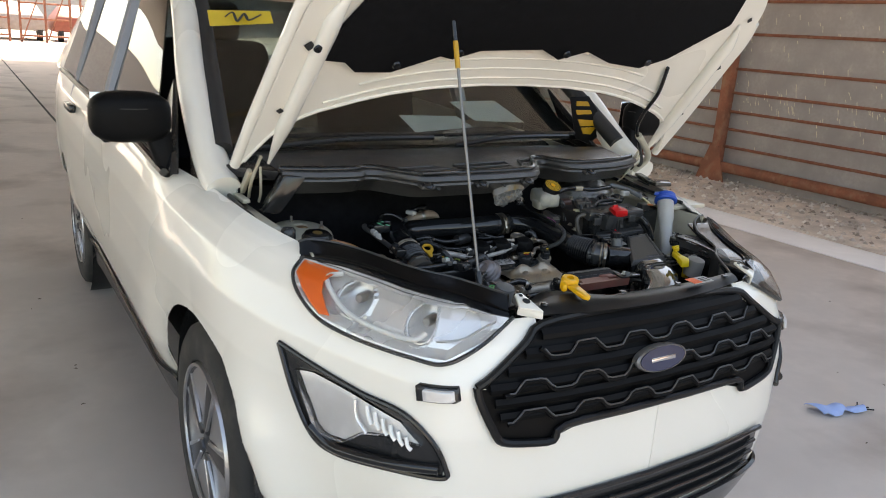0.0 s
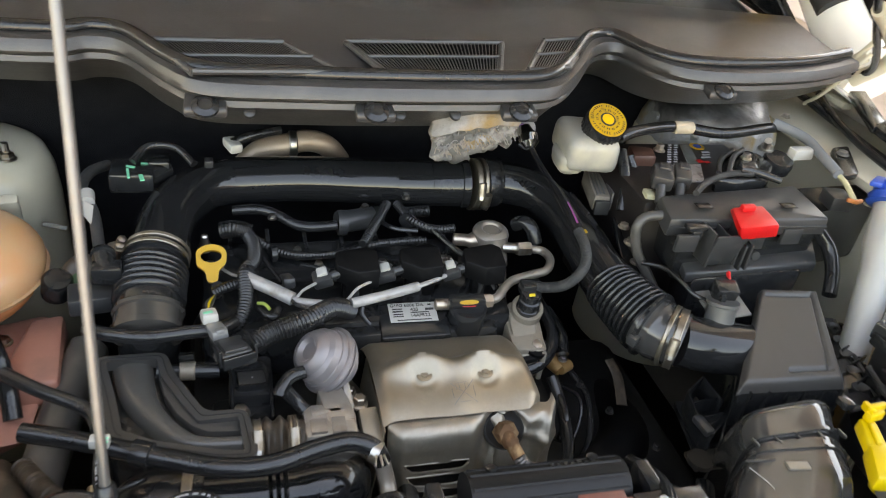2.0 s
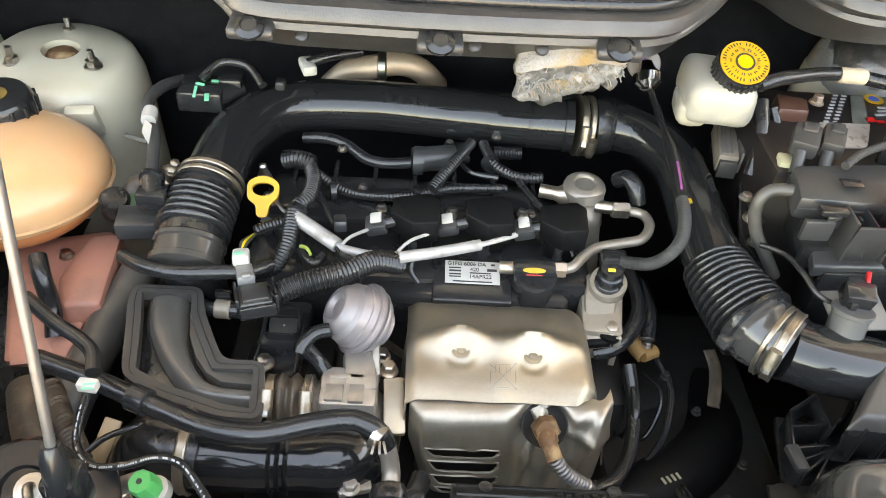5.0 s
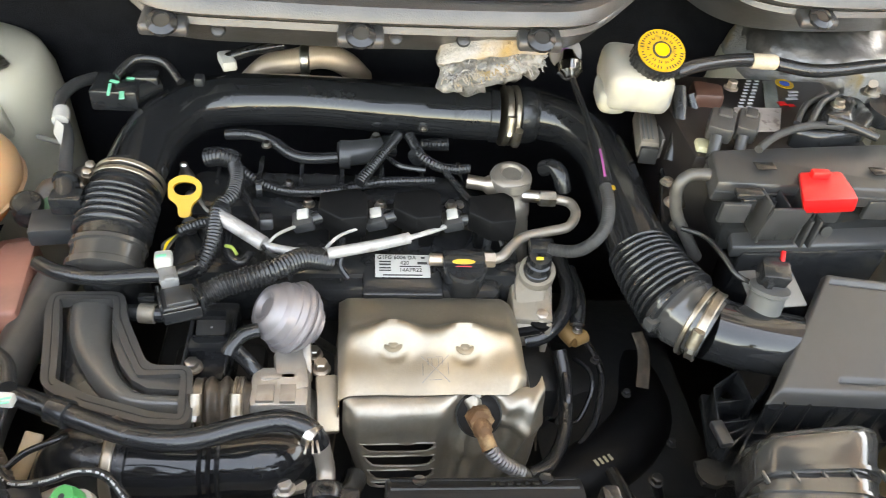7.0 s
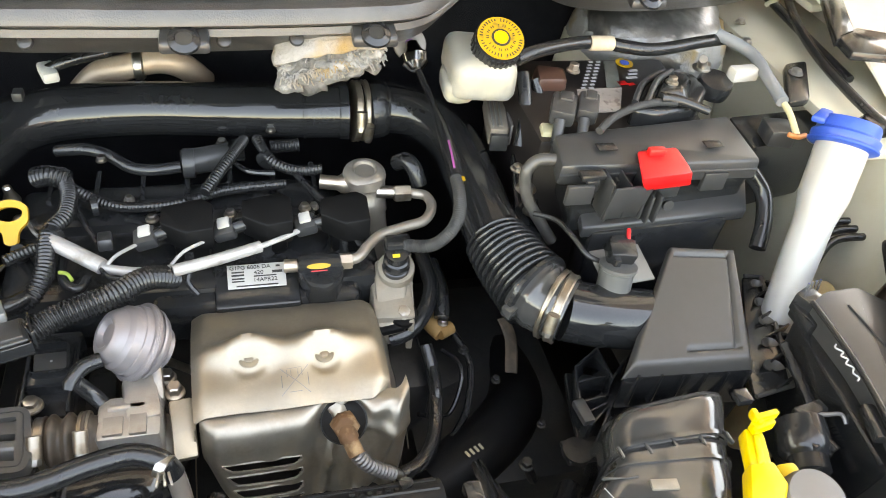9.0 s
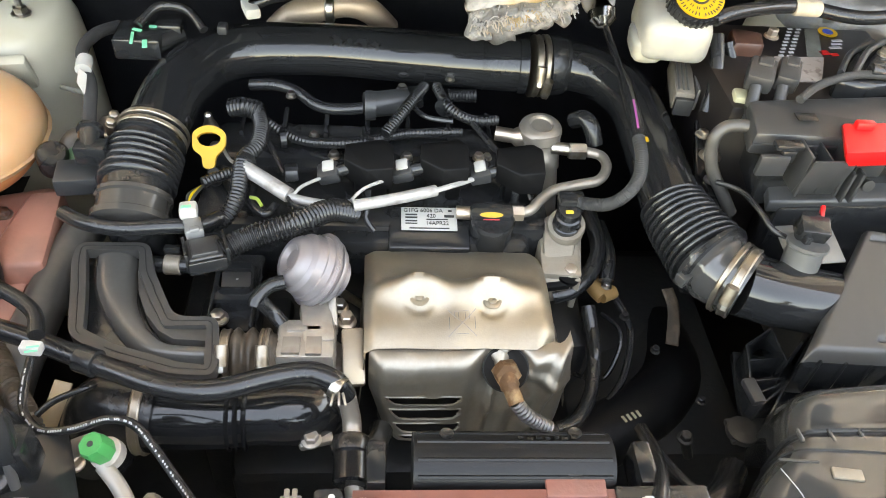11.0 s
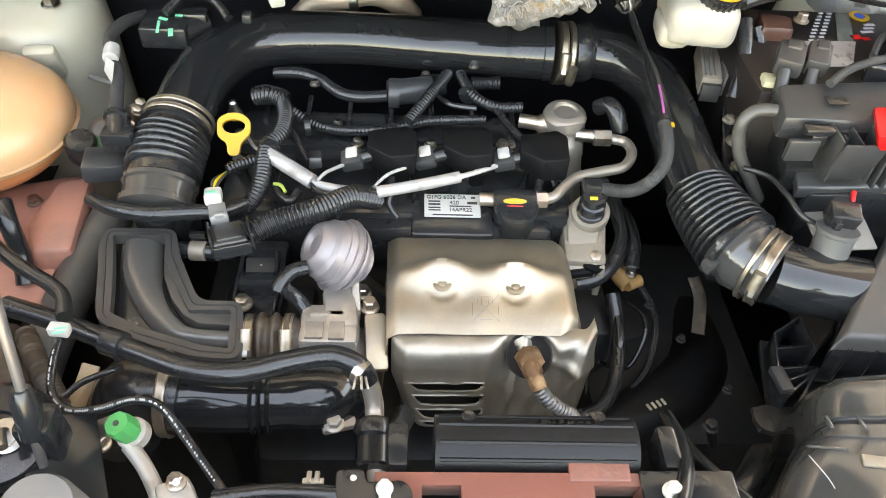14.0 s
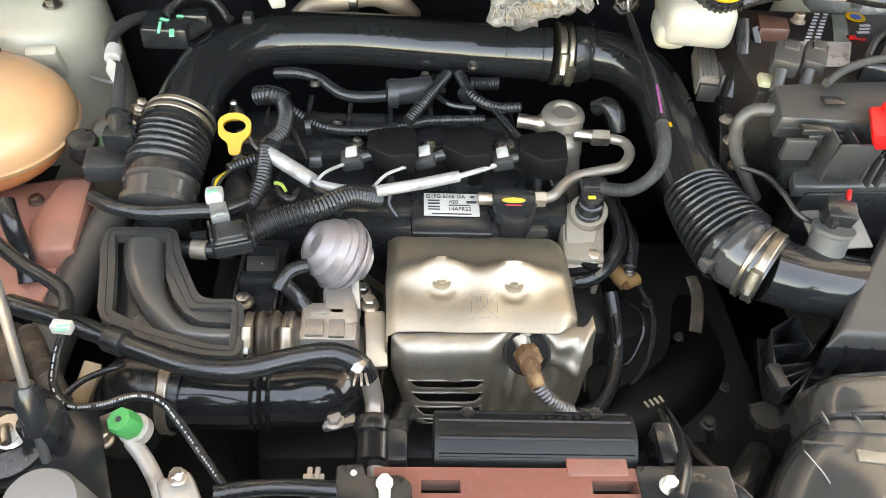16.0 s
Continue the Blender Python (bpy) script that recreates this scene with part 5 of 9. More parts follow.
part("tag", box((-0.2445, 0.5795, 0.862), (0.016, 0.018, 0.012), 0.003, (-12, 0, 10)), WHITE, plg, "white plug shell with a green mark")
part("mark", box((-0.2455, 0.5775, 0.8685), (0.009, 0.005, 0.001), 0.0003, (-12, 0, 14)), MINT, plg)
for i in range(3):
    part("wire", tube([(-0.2458, 0.5851, 0.862), ((-0.2469, 0.5972, 0.862)[0] + i * 0.003, (-0.2469, 0.5972, 0.862)[1], 0.866), (-0.2384, 0.6166, 0.86)], 0.0016, 6), LEMON if i == 1 else INK, plg)
plg2 = solo("grey_plug", box((-0.1599, 0.6586, 0.845), (0.013, 0.026, 0.012), 0.002, (-20, 0, 8)), PLASTIC_GREY, "small dark grey cable plug on the engine", "plug")
hose("loop_cable", [(-0.1959, 0.6471, 0.84), (-0.195, 0.6166, 0.84), (-0.1795, 0.6004, 0.84), (-0.1727, 0.6132, 0.84)], 0.0045, RUBBER, "looped thin black cable beside the cover", "cable")
solo("green_wire_end", tube([(-0.1951, 0.6157, 0.848), (-0.1879, 0.611, 0.85), (-0.1829, 0.6035, 0.848)], 0.0018, 6), surface("yellow_green_wire", (0.28, 0.36, 0.06), 0.4), "short yellow-green wire end in the harness", "wire")
# label block, fuel rail and oil cap
lab = thing("engine_label_block", (-0.0209, 0.6308, 0.81), "black plastic cover block with a white label", "cover")
part("label_block", box((-0.021, 0.612, 0.806), (0.082, 0.052, 0.03), 0.004, (14, 0, 0)), PLASTIC, lab)
tag = part("label", box((-0.021, 0.6155, 0.8245), (0.056, 0.0275, 0.0008), 0.0002, (14, 0, 0)), LABEL, lab, "white printed part label")
LT = (14, 0, 0)
def on_label(dx, dy):
    return (-0.021 + dx, 0.6155 + dy * 0.97, 0.8252 + dy * 0.25)
writing("print", "G1FG 6006 DA", 0.0062, on_label(-0.006, 0.0095), LT, INK, tag)
writing("print", "420", 0.0062, on_label(0.002, 0.003), LT, INK, tag)
writing("print", "14APR22", 0.0062, on_label(0.008, -0.0055), LT, INK, tag)
for dx, dy, w, h in ((0.008, -0.001, 0.022, 0.0011), (0, -0.0115, 0.04, 0.0013), (0.02, 0.003, 0.01, 0.0028), (0.021, 0.0095, 0.004, 0.002), (-0.018, 0.0045, 0.012, 0.0014), (-0.018, 0.001, 0.012, 0.0018), (-0.018, -0.003, 0.012, 0.0014), (-0.018, -0.006, 0.012, 0.0012)):
    part("print_bar", box(on_label(dx, dy), (w, h, 0.0005), 0, LT), INK, tag)
solo("fuel_rail", tube([(0.0057, 0.6181, 0.832), (0.017, 0.6176, 0.832), (0.0313, 0.6181, 0.832)], 0.0068, 14), COPPER, "dull grey metal fuel rail tube", "pipe")
oil = thing("oil_filler_cap", (0.0428, 0.6217, 0.82), "black round oil filler cap with a yellow oval", "cap")
part("cap_body", lathe([(0.021, -0.03), (0.022, 0.0), (0.0225, 0.006), (0.021, 0.009), (0.0, 0.0095)], (0.0411, 0.6045, 0.83), (0, -0.1, 1), 36), PLASTIC, oil)
part("cap_grip", box((0.0392, 0.6066, 0.843), (0.043, 0.016, 0.014), 0.004, (8, 0, 0)), PLASTIC, oil)
part("badge_oval", moved(lathe([(0.0068, 0), (0.0068, 0.0006)], (0, 0, 0), (0, 0, 1), 24), Matrix.Translation((0.037, 0.5941, 0.851)) @ pose(0, 0, 0, 35, 0, 0) @ Matrix.Diagonal((1.7, 0.4, 1, 1))), GOLD, oil, "orange-yellow printed oval")
part("badge_bar", box((0.0373, 0.592, 0.8468), (0.016, 0.001, 0.0006), 0, (35, 0, 0)), RED, oil)
# high-pressure pump and its line
pump = thing("fuel_pump", (0.1175, 0.7496, 0.8), "silver metal high-pressure fuel pump on the engine", "fuel pump")
part("pump_body", lathe([(0.019, -0.15), (0.019, -0.05), (0.0205, -0.048), (0.0205, -0.034), (0.0195, -0.032), (0.0195, -0.02), (0.0212, -0.018), (0.0212, -0.008)], (0.102, 0.724, 0.866), (-0.1, 0.26, 1), 32), PUMPSTEEL, pump, "tan-grey pump barrel")
part("pump_cap", lathe([(0.0215, -0.013), (0.0232, -0.011), (0.0238, -0.006), (0.0228, -0.0025), (0.0205, -0.0003), (0.0165, 0.0018), (0.0135, 0.0026), (0.0118, 0.0016), (0.0108, -0.0004), (0.0, -0.0002)], (0.102, 0.7235, 0.866), (-0.03, -0.12, 1), 44), PUMPSTEEL, pump, "domed steel cap with a sunk disc", 25)
part("inlet_stub", tube([(0.1028, 0.7186, 0.85), (0.0695, 0.7254, 0.85), (0.0544, 0.7289, 0.85)], lambda t, s: 0.011 if t < 0.6 else 0.008, 16), COPPER, pump)
part("outlet_stub", rod((0.1132, 0.7058, 0.85), (0.1462, 0.7012, 0.85), 0.007), STEEL, pump)
part("line_nut", moved(lathe([(0.009, -0.009), (0.0095, -0.007), (0.0095, 0.007), (0.009, 0.009)], (0, 0, 0), (1, 0, 0), 6), Matrix.Translation((0.1398, 0.6982, 0.852))), STEEL, pump)
line = thing("fuel_line", (0.1558, 0.6603, 0.84), "bent steel high-pressure fuel line", "pipe")
part("pipe", tube([(0.1479, 0.7003, 0.85), (0.1651, 0.694, 0.85), (0.1679, 0.6747, 0.85), (0.156, 0.6551, 0.848), (0.1347, 0.6494, 0.846), (0.1071, 0.6405, 0.845), (0.091, 0.6273, 0.843), (0.0794, 0.6148, 0.84), (0.0641, 0.6123, 0.838)], 0.0055, 12), PUMPSTEEL, line)
part("nut", moved(lathe([(0.008, -0.007), (0.0085, -0.005), (0.0085, 0.005), (0.008, 0.007)], (0, 0, 0), (1, 0, 0), 6), Matrix.Translation((0.0652, 0.6123, 0.838))), COPPER, line)
hose("breather_elbow", [(0.1424, 0.7433, 0.86), (0.1509, 0.7323, 0.87), (0.1578, 0.7209, 0.865), (0.1623, 0.7141, 0.85)], 0.0095, RUBBER, "short black rubber elbow by the pump")
# dipstick
dip = thing("dipstick", (-0.2417, 0.6636, 0.84), "yellow plastic oil dipstick handle with a ring", "dipstick")
def ring_handle():
    out = rounded([(-0.016, 0.002), (-0.0165, 0.02), (-0.006, 0.0265), (0.006, 0.0265), (0.0165, 0.02), (0.016, 0.004), (0.0065, -0.004), (0.006, -0.017), (-0.006, -0.017), (-0.0065, -0.004)], 0.006)
    hole = [(0.0115 * math.cos(a), 0.0135 + (0.0062 if math.sin(a) > 0 else 0.008) * math.sin(a)) for a in [2 * math.pi * i / 20 for i in range(20)]]
    bm = bmesh.new()
    vs = [bm.verts.new((x, y, 0)) for x, y in out]
    hs = [bm.verts.new((x, y, 0)) for x, y in hole]
    es = [bm.edges.new((vs[i], vs[(i + 1) % len(vs)])) for i in range(len(vs))] + [bm.edges.new((hs[i], hs[(i + 1) % len(hs)])) for i in range(len(hs))]
    bmesh.ops.triangle_fill(bm, use_beauty=True, edges=es)
    up = bmesh.ops.extrude_face_region(bm, geom=bm.faces[:])["geom"]
    bmesh.ops.translate(bm, vec=(0, 0, 0.006), verts=[v for v in up if isinstance(v, bmesh.types.BMVert)])
    bmesh.ops.recalc_face_normals(bm, faces=bm.faces[:])
    return from_bm(bm)


part("handle", moved(ring_handle(), Matrix.Translation((-0.2413, 0.674, 0.855)) @ pose(0, 0, 0, 42, 0, 2)), YELLOW, dip)
part("tube", rod((-0.2357, 0.6547, 0.845), (-0.2436, 0.69, 0.78), 0.006), DARK, dip)
stud = thing("stud", (-0.2495, 0.728, 0.85), "zinc stud nut beside the dipstick", "bolt")
part("nut", join(lathe([(0.0085, 0), (0.007, 0.006), (0.0045, 0.012), (0.004, 0.02), (0.002, 0.022)], (-0.2487, 0.7229, 0.85), (0, -0.2, 1), 14)), STEEL, stud)
solo("dipstick_bolt", bolt((-0.2436, 0.7084, 0.835), 0.005, 0.006), STEEL, "small steel bolt behind the dipstick ring", "bolt")
# heat shield
shield = thing("heat_shield", (0, 0.5, 0.7), "brushed steel exhaust heat shield with two bolted dimples", "heat shield")
PROF = [(0.60, 0.775), (0.596, 0.795), (0.58, 0.81), (0.552, 0.8205), (0.525, 0.823), (0.503, 0.822), (0.484, 0.82), (0.472, 0.816), (0.462, 0.811)]
BUMPS = ((-0.0345, 0.505), (0.031, 0.502))


def shield_top(u, v):
    y, z = spline(PROF, v * (len(PROF) - 1))
    x = 0.002 + u * (0.0865 - 0.002 * v)
    for bx, by in BUMPS:
        r = math.hypot(x - bx, (y - by))
        z += 0.019 * math.exp(-((x - bx) / 0.023) ** 2 - ((y - by - 0.011) / 0.017) ** 2) - 0.0065 * math.exp(-(r / 0.0125) ** 4) - 0.0012 * math.exp(-((r - 0.0125) / 0.0016) ** 2)
    z += 0.0065 * math.exp(-((y - 0.517) / 0.011) ** 2) * (1 if abs(u) < 0.8 else max(0.0, (1 - abs(u)) * 5)) + 0.0006 * math.sin(90 * x + 40 * y)
    z -= 0.02 * max(0, abs(u) - 0.88) ** 1.3 * 6
    if u > 0.8 and v > 0.8:
        y += (u - 0.8) * (v - 0.8) * 0.35
    return x, y, z


part("upper_sheet", sheet(shield_top, steps(-1, 1, 60), steps(0, 1, 44), 0.0012), SHIELD, shield, "brushed upper sheet", 60)
for bx, by in BUMPS:
    b = part("washer", lathe([(0.0085, -0.0008), (0.0085, 0.0003), (0.006, 0.0008), (0.006, 0.0)], (bx, by, 0.8302), (0, -0.15, 1), 24), SHIELD, shield)
    part("bolt_head", lathe([(0.0042, -0.0005), (0.0042, 0.0014), (0.0032, 0.0018)], (bx, by, 0.8302), (0, -0.15, 1), 6), SHIELD, b)
LOW = [(0.475, 0.808), (0.466, 0.8075), (0.4575, 0.802), (0.453, 0.79), (0.4515, 0.777), (0.449, 0.762), (0.446, 0.742), (0.442, 0.722), (0.44, 0.708)]
SLOTS = (0.6, 0.715, 0.83, 0.945)
# Stained steel, its tone also darkened for the dark surroundings it reflects.
SHIELD_LOW = surface("stained_dimmed_lower_shield", (0.34, 0.305, 0.255), 0.42, 0.85, 0.14, 260, 0.05, stain=(0.27, 0.22, 0.165), stain_scale=16)


def crumple(u, v):
    """Dents of the lower sheet: deep beside the sensor, slight on the slotted block."""
    w = Vector((u * 2.3, v * 1.9, 3.1))
    free = min(1.0, max(0.0, (u - 0.0) * 5))
    d = 0.011 * abs(noise.noise(w)) + 0.006 * abs(noise.noise(w * 2.3)) - 0.006
    fold = -0.007 * math.exp(-((u - 0.2 + 0.25 * (v - 0.6)) / 0.035) ** 2) * min(1, v * 4) - 0.008 * math.exp(-((u - 0.78 + 0.3 * (v - 0.5)) / 0.05) ** 2) * min(1, v * 3) - 0.006 * math.exp(-((v - 0.42 - 0.25 * (u - 0.7)) / 0.05) ** 2) * free
    return free * (1.1 * d + 0.8 * fold) + 0.0012 * noise.noise(w * 3.0)


def shield_low(u, v):
    y, z = spline(LOW, v * (len(LOW) - 1))
    x = 0.013 + u * (0.091 - 0.008 * max(0.0, v - 0.55) / 0.45) + 0.012 * max(0.0, v - 0.6) * (1 if u < 0 else 0) * -u * 2
    step = 1 / (1 + math.exp((u + 0.02) / 0.035))
    y -= 0.010 * step * math.sin(math.pi * min(1, 0.12 + v * 0.8)) ** 0.6
    y += crumple(u, v)
    y += 0.045 * max(0.0, abs(u) - 0.86) ** 1.5 * 6
    r = math.hypot((x - 0.043) / 0.021, (v - 0.33) / 0.2)
    y += 0.016 * math.exp(-r ** 4)
    if u < -0.15 and v > 0.5:
        y -= 0.0022 * abs(math.sin(math.pi * (v - 0.5425) / 0.115)) ** 2 * math.exp(-((u + 0.5) / 0.3) ** 4)
    return x, y, z


vs_low = sorted(set(steps(0, 0.5, 18) + [b + d for b in SLOTS for d in (-0.036, -0.018, 0, 0.018, 0.036)] + [0.53, 0.655, 0.77, 0.885, 1.0]))
part("lower_sheet", sheet(shield_low, steps(-1, 1, 90), vs_low, 0.0012, lambda u, v: any(abs(v - b) < 0.036 and abs(u + 0.47) < 0.34 + (v - b) * -1.2 for b in SLOTS)), SHIELD_LOW, shield, "dented lower sheet with four slots", 60)
for b in SLOTS:
    part("slot_rim", tube([Vector(shield_low(u, v)) + Vector((0, -0.0008, 0.0006)) for u, v in ((-0.84, b - 0.036), (-0.5, b - 0.038), (-0.1, b - 0.036), (-0.17, b + 0.036), (-0.5, b + 0.042), (-0.77, b + 0.036), (-0.84, b - 0.036))], 0.0012, 6, 2, False), SHIELD_LOW, shield)


def shield_back(u, v):
    """The sheet that folds down past the upper sheet's free side."""
    y = 0.575 - 0.11 * v
    x = 0.083 + 0.027 * u
    z = 0.806 - 0.004 * v - 0.085 * u ** 2.2
    return x + 0.003 * noise.noise(Vector((u * 2, v * 4, 1.7))), y, z + 0.006 * noise.noise(Vector((u * 2.5, v * 3.5, 0.3)))


part("side_fold", sheet(shield_back, steps(0, 1, 16), steps(1, 0, 24), 0.0012), SHIELD_LOW, shield, "creased side fold", 60)
part("inner_can", join(box((0.0, 0.51, 0.72), (0.14, 0.08, 0.15), 0.02)), DARK, shield, "dark exhaust can behind the slots")
for sx in (-1, 1):
    part("side_sheet", sheet(lambda u, v, s=sx: (s * (0.086 + 0.01 * u) - 0.003 + 0.006, 0.455 + 0.11 * v + 0.0 * u, 0.805 - 0.115 * u - 0.02 * (1 - v) * u), steps(0, 1, 6) if sx > 0 else steps(1, 0, 6), steps(0, 1, 8), 0.0012), SHIELD, shield)


def on_shield(x, y):
    """The point of the upper sheet at (x, y)."""
    v = min((i / 300 for i in range(301)), key=lambda q: abs(shield_top((x - 0.002) / 0.0855, q)[1] - y))
    return Vector(shield_top((x - 0.002) / 0.0855, v)) + Vector((0, 0, 0.0003))


# Dark bars paint the relief shading of the embossed sign.
for a, b in (((-0.009, 0.4715), (0.016, 0.4955)), ((0.016, 0.4715), (-0.009, 0.4955)), ((-0.003, 0.4935), (-0.003, 0.487)), ((0.0005, 0.4935), (0.0005, 0.487)), ((0.0065, 0.4935), (0.0065, 0.487)), ((0.010, 0.4935), (0.010, 0.487)), ((-0.008, 0.489), (-0.008, 0.478)), ((0.015, 0.489), (0.015, 0.478)), ((-0.002, 0.474), (0.009, 0.474)), ((-0.003, 0.4945), (0.010, 0.4945))):
    part("emboss_bar", tube([on_shield(a[0] + (b[0] - a[0]) * t, a[1] + (b[1] - a[1]) * t) for t in steps(0, 1, 6)], 0.0011, 6, 2), RODSTEEL, shield)
o2 = thing("oxygen_sensor", (0.0495, 0.4673, 0.765), "rusty brown oxygen sensor with a ribbed cable", "sensor")
part("port", lathe([(0.021, -0.012), (0.021, 0.002), (0.0195, 0.003), (0.0175, 0.001), (0.009, -0.002)], (0.043, 0.4552, 0.792), (-0.1, -0.7, 0.7), 28), DARK, o2, "dark sensor port")
part("sensor_nut", lathe([(0.0125, -0.004), (0.0125, 0.008), (0.011, 0.01)], (0.043, 0.452, 0.791), (0.1, -0.8, 0.55), 6), RUST, o2, "rusty hexagon")
part("sensor_body", tube([(0.0425, 0.4515, 0.791), (0.0455, 0.4364, 0.79), (0.0505, 0.423, 0.784)], lambda t, s: 0.0088 if t < 0.55 else 0.0072, 14), RUST, o2, "rusty sensor barrel")
part("boot", tube([(0.0495, 0.4245, 0.785), (0.0621, 0.4196, 0.77), (0.0849, 0.4205, 0.75)], ribbed(0.0058, 0.0014, 0.0042), 14, 60), RODSTEEL, o2, "grey ribbed cable boot")
part("tip", tube([(0.0847, 0.4275, 0.742), (0.0948, 0.4273, 0.735)], 0.005, 10), STEEL, o2)
part("cable", tube([(0.0938, 0.4272, 0.735), (0.1184, 0.4417, 0.73), (0.1381, 0.4741, 0.73), (0.148, 0.5223, 0.74), (0.1446, 0.5578, 0.76)], 0.0075, 10), RUBBER, o2)
# wastegate actuator
act = thing("wastegate_actuator", (-0.1351, 0.588, 0.78), "pale zinc wastegate actuator can on a bracket", "actuator")
AX = (0.75, 0.12, -0.62)
part("can", lathe([(0.0, -0.0275), (0.009, -0.0278), (0.0115, -0.03), (0.0135, -0.0318), (0.017, -0.0318), (0.0205, -0.03), (0.0235, -0.0262), (0.0245, -0.0225), (0.0262, -0.0212), (0.0285, -0.0185), (0.0293, -0.0135), (0.0297, -0.0105), (0.0312, -0.0098), (0.0318, -0.0035), (0.0345, -0.003), (0.0353, -0.0012), (0.0353, 0.0014), (0.0345, 0.003), (0.0315, 0.0035), (0.031, 0.006), (0.0326, 0.0066), (0.0326, 0.009), (0.03, 0.0096), (0.0285, 0.0145), (0.024, 0.0178), (0.019, 0.0182), (0.019, 0.0245), (0.012, 0.025), (0.0, 0.0252)], (-0.1275, 0.5413, 0.826), AX, 44), CAN, act, "", 25)
part("nozzle", tube([(-0.1547, 0.5204, 0.832), (-0.1685, 0.5164, 0.83), (-0.1779, 0.5071, 0.825), (-0.1802, 0.5014, 0.82)], 0.0068, 12), RUBBER, act, "grey rubber nozzle hose")
part("bracket", join(box((-0.1228, 0.51, 0.8), (0.02, 0.05, 0.02), 0.004, (20, 0, 8)), box((-0.1128, 0.5171, 0.8), (0.008, 0.045, 0.03), 0.003, (20, 0, 5))), ALU, act, "cast grey bracket")
for i in range(3):
    part("can_crimp", lathe([(0.0352, -0.0005), (0.0358, 0.0), (0.0352, 0.0005)], Vector((-0.1275, 0.5413, 0.826)) + Vector(AX).normalized() * (-0.002 + 0.0014 * i), AX, 44), CAN, act)
part("link_rod", rod((-0.1146, 0.5365, 0.81), (-0.0832, 0.5623, 0.75), 0.004), STEEL, act)
hose("actuator_hose", [(-0.175, 0.5037, 0.825), (-0.1634, 0.5004, 0.81), (-0.1504, 0.4892, 0.8)], 0.007, RUBBER, "short black rubber hose under the actuator")
# turbo inlet: compressor housing, bellows, elbow box
turbo = thing("turbocharger", (-0.1392, 0.5269, 0.72), "grey cast aluminium turbocharger housing", "turbocharger")
part("housing", join(box((-0.134, 0.4755, 0.785), (0.052, 0.045, 0.05), 0.006), box((-0.1251, 0.4938, 0.795), (0.03, 0.05, 0.035), 0.006, (0, 0, 8)), lathe([(0.03, -0.03), (0.033, -0.01), (0.033, 0.02), (0.026, 0.03)], (-0.1289, 0.4765, 0.75), (1, 0, 0), 28)), ALU, turbo)
for x, y, w, h in ((-0.146, 0.4655, 0.016, 0.018), (-0.1265, 0.4655, 0.014, 0.02), (-0.136, 0.484, 0.03, 0.006)):
    part("cast_pad", box((x, y, 0.8105), (w, h, 0.004), 0.0012), ALU, turbo)
part("flange_plate", box((-0.0925, 0.4689, 0.79), (0.02, 0.052, 0.012), 0.003, (25, 0, 4)), SHIELD, turbo, "tan heat-stained flange")
part("flange_bolt", bolt((-0.0993, 0.5044, 0.795), 0.0065, 0.012), COPPER, turbo)
part("flange_bolt", bolt((-0.1066, 0.5262, 0.79), 0.006, 0.01), STEEL, turbo)
bell = thing("bellows_hose", (-0.1888, 0.4945, 0.76), "grimy brown rubber bellows hose with two clamps", "hose")
part("bellows", tube([(-0.2128, 0.4717, 0.79), (-0.182, 0.4721, 0.79), (-0.151, 0.4713, 0.79)], ribbed(0.0185, 0.005, 0.0125, 0.2, 0.8), 24, 30), BELLOWS, bell)
clamp((-0.2034, 0.4718, 0.79), (1, 0, 0), 0.0205, bell, (0, -0.6, 0.7), 0.008)
clamp((-0.1695, 0.4717, 0.79), (1, 0, 0), 0.0212, bell, (0, -0.6, 0.7), 0.008)
elbow = thing("intake_resonator", (-0.3032, 0.5518, 0.74), "satin black L-shaped plastic intake resonator", "intake duct")
EO = [(-0.3335, 0.474), (-0.341, 0.505), (-0.3475, 0.533), (-0.3555, 0.564), (-0.3555, 0.587), (-0.289, 0.588), (-0.28, 0.556), (-0.263, 0.522), (-0.25, 0.4965), (-0.2115, 0.4965), (-0.2035, 0.447), (-0.2075, 0.433), (-0.24, 0.434), (-0.298, 0.453)][::-1]
def shrunk(o, d):
    """The outline moved inwards by d."""
    out = []
    n = len(o)
    for i in range(n):
        a, b, c = Vector(o[i - 1]), Vector(o[i]), Vector(o[(i + 1) % n])
        e, f = (b - a).normalized(), (c - b).normalized()
        m = Vector((-(e.y + f.y), e.x + f.x))
        m = m / max(0.3, m.length) if m.length else m
        out.append(tuple(b + m * d * 1.05))
    return out


part("body", prism(rounded(EO, 0.007), 0.72, 0.795, 0.003), PLASTIC, elbow)
def lip(o, w, z0, z1):
    o, i = rounded(o, 0.012, 5), rounded(shrunk(o, w), 0.003, 5)
    n = len(o)
    v = [(x, y, z0) for x, y in o] + [(x, y, z1) for x, y in o] + [(x, y, z1) for x, y in i] + [(x, y, z0) for x, y in i]
    f = []
    for j in range(n):
        k = (j + 1) % n
        f += [(j, k, n + k, n + j), (n + j, n + k, 2 * n + k, 2 * n + j), (2 * n + j, 2 * n + k, 3 * n + k, 3 * n + j)]
    return v, f


part("rim", lip(EO, 0.0125, 0.8, 0.812), SATIN, elbow, "raised flat rim")
EDGE_A = [(-0.343, 0.577), (-0.3395, 0.56), (-0.333, 0.539), (-0.315, 0.506), (-0.288, 0.473), (-0.26, 0.4555), (-0.2135, 0.4515)]
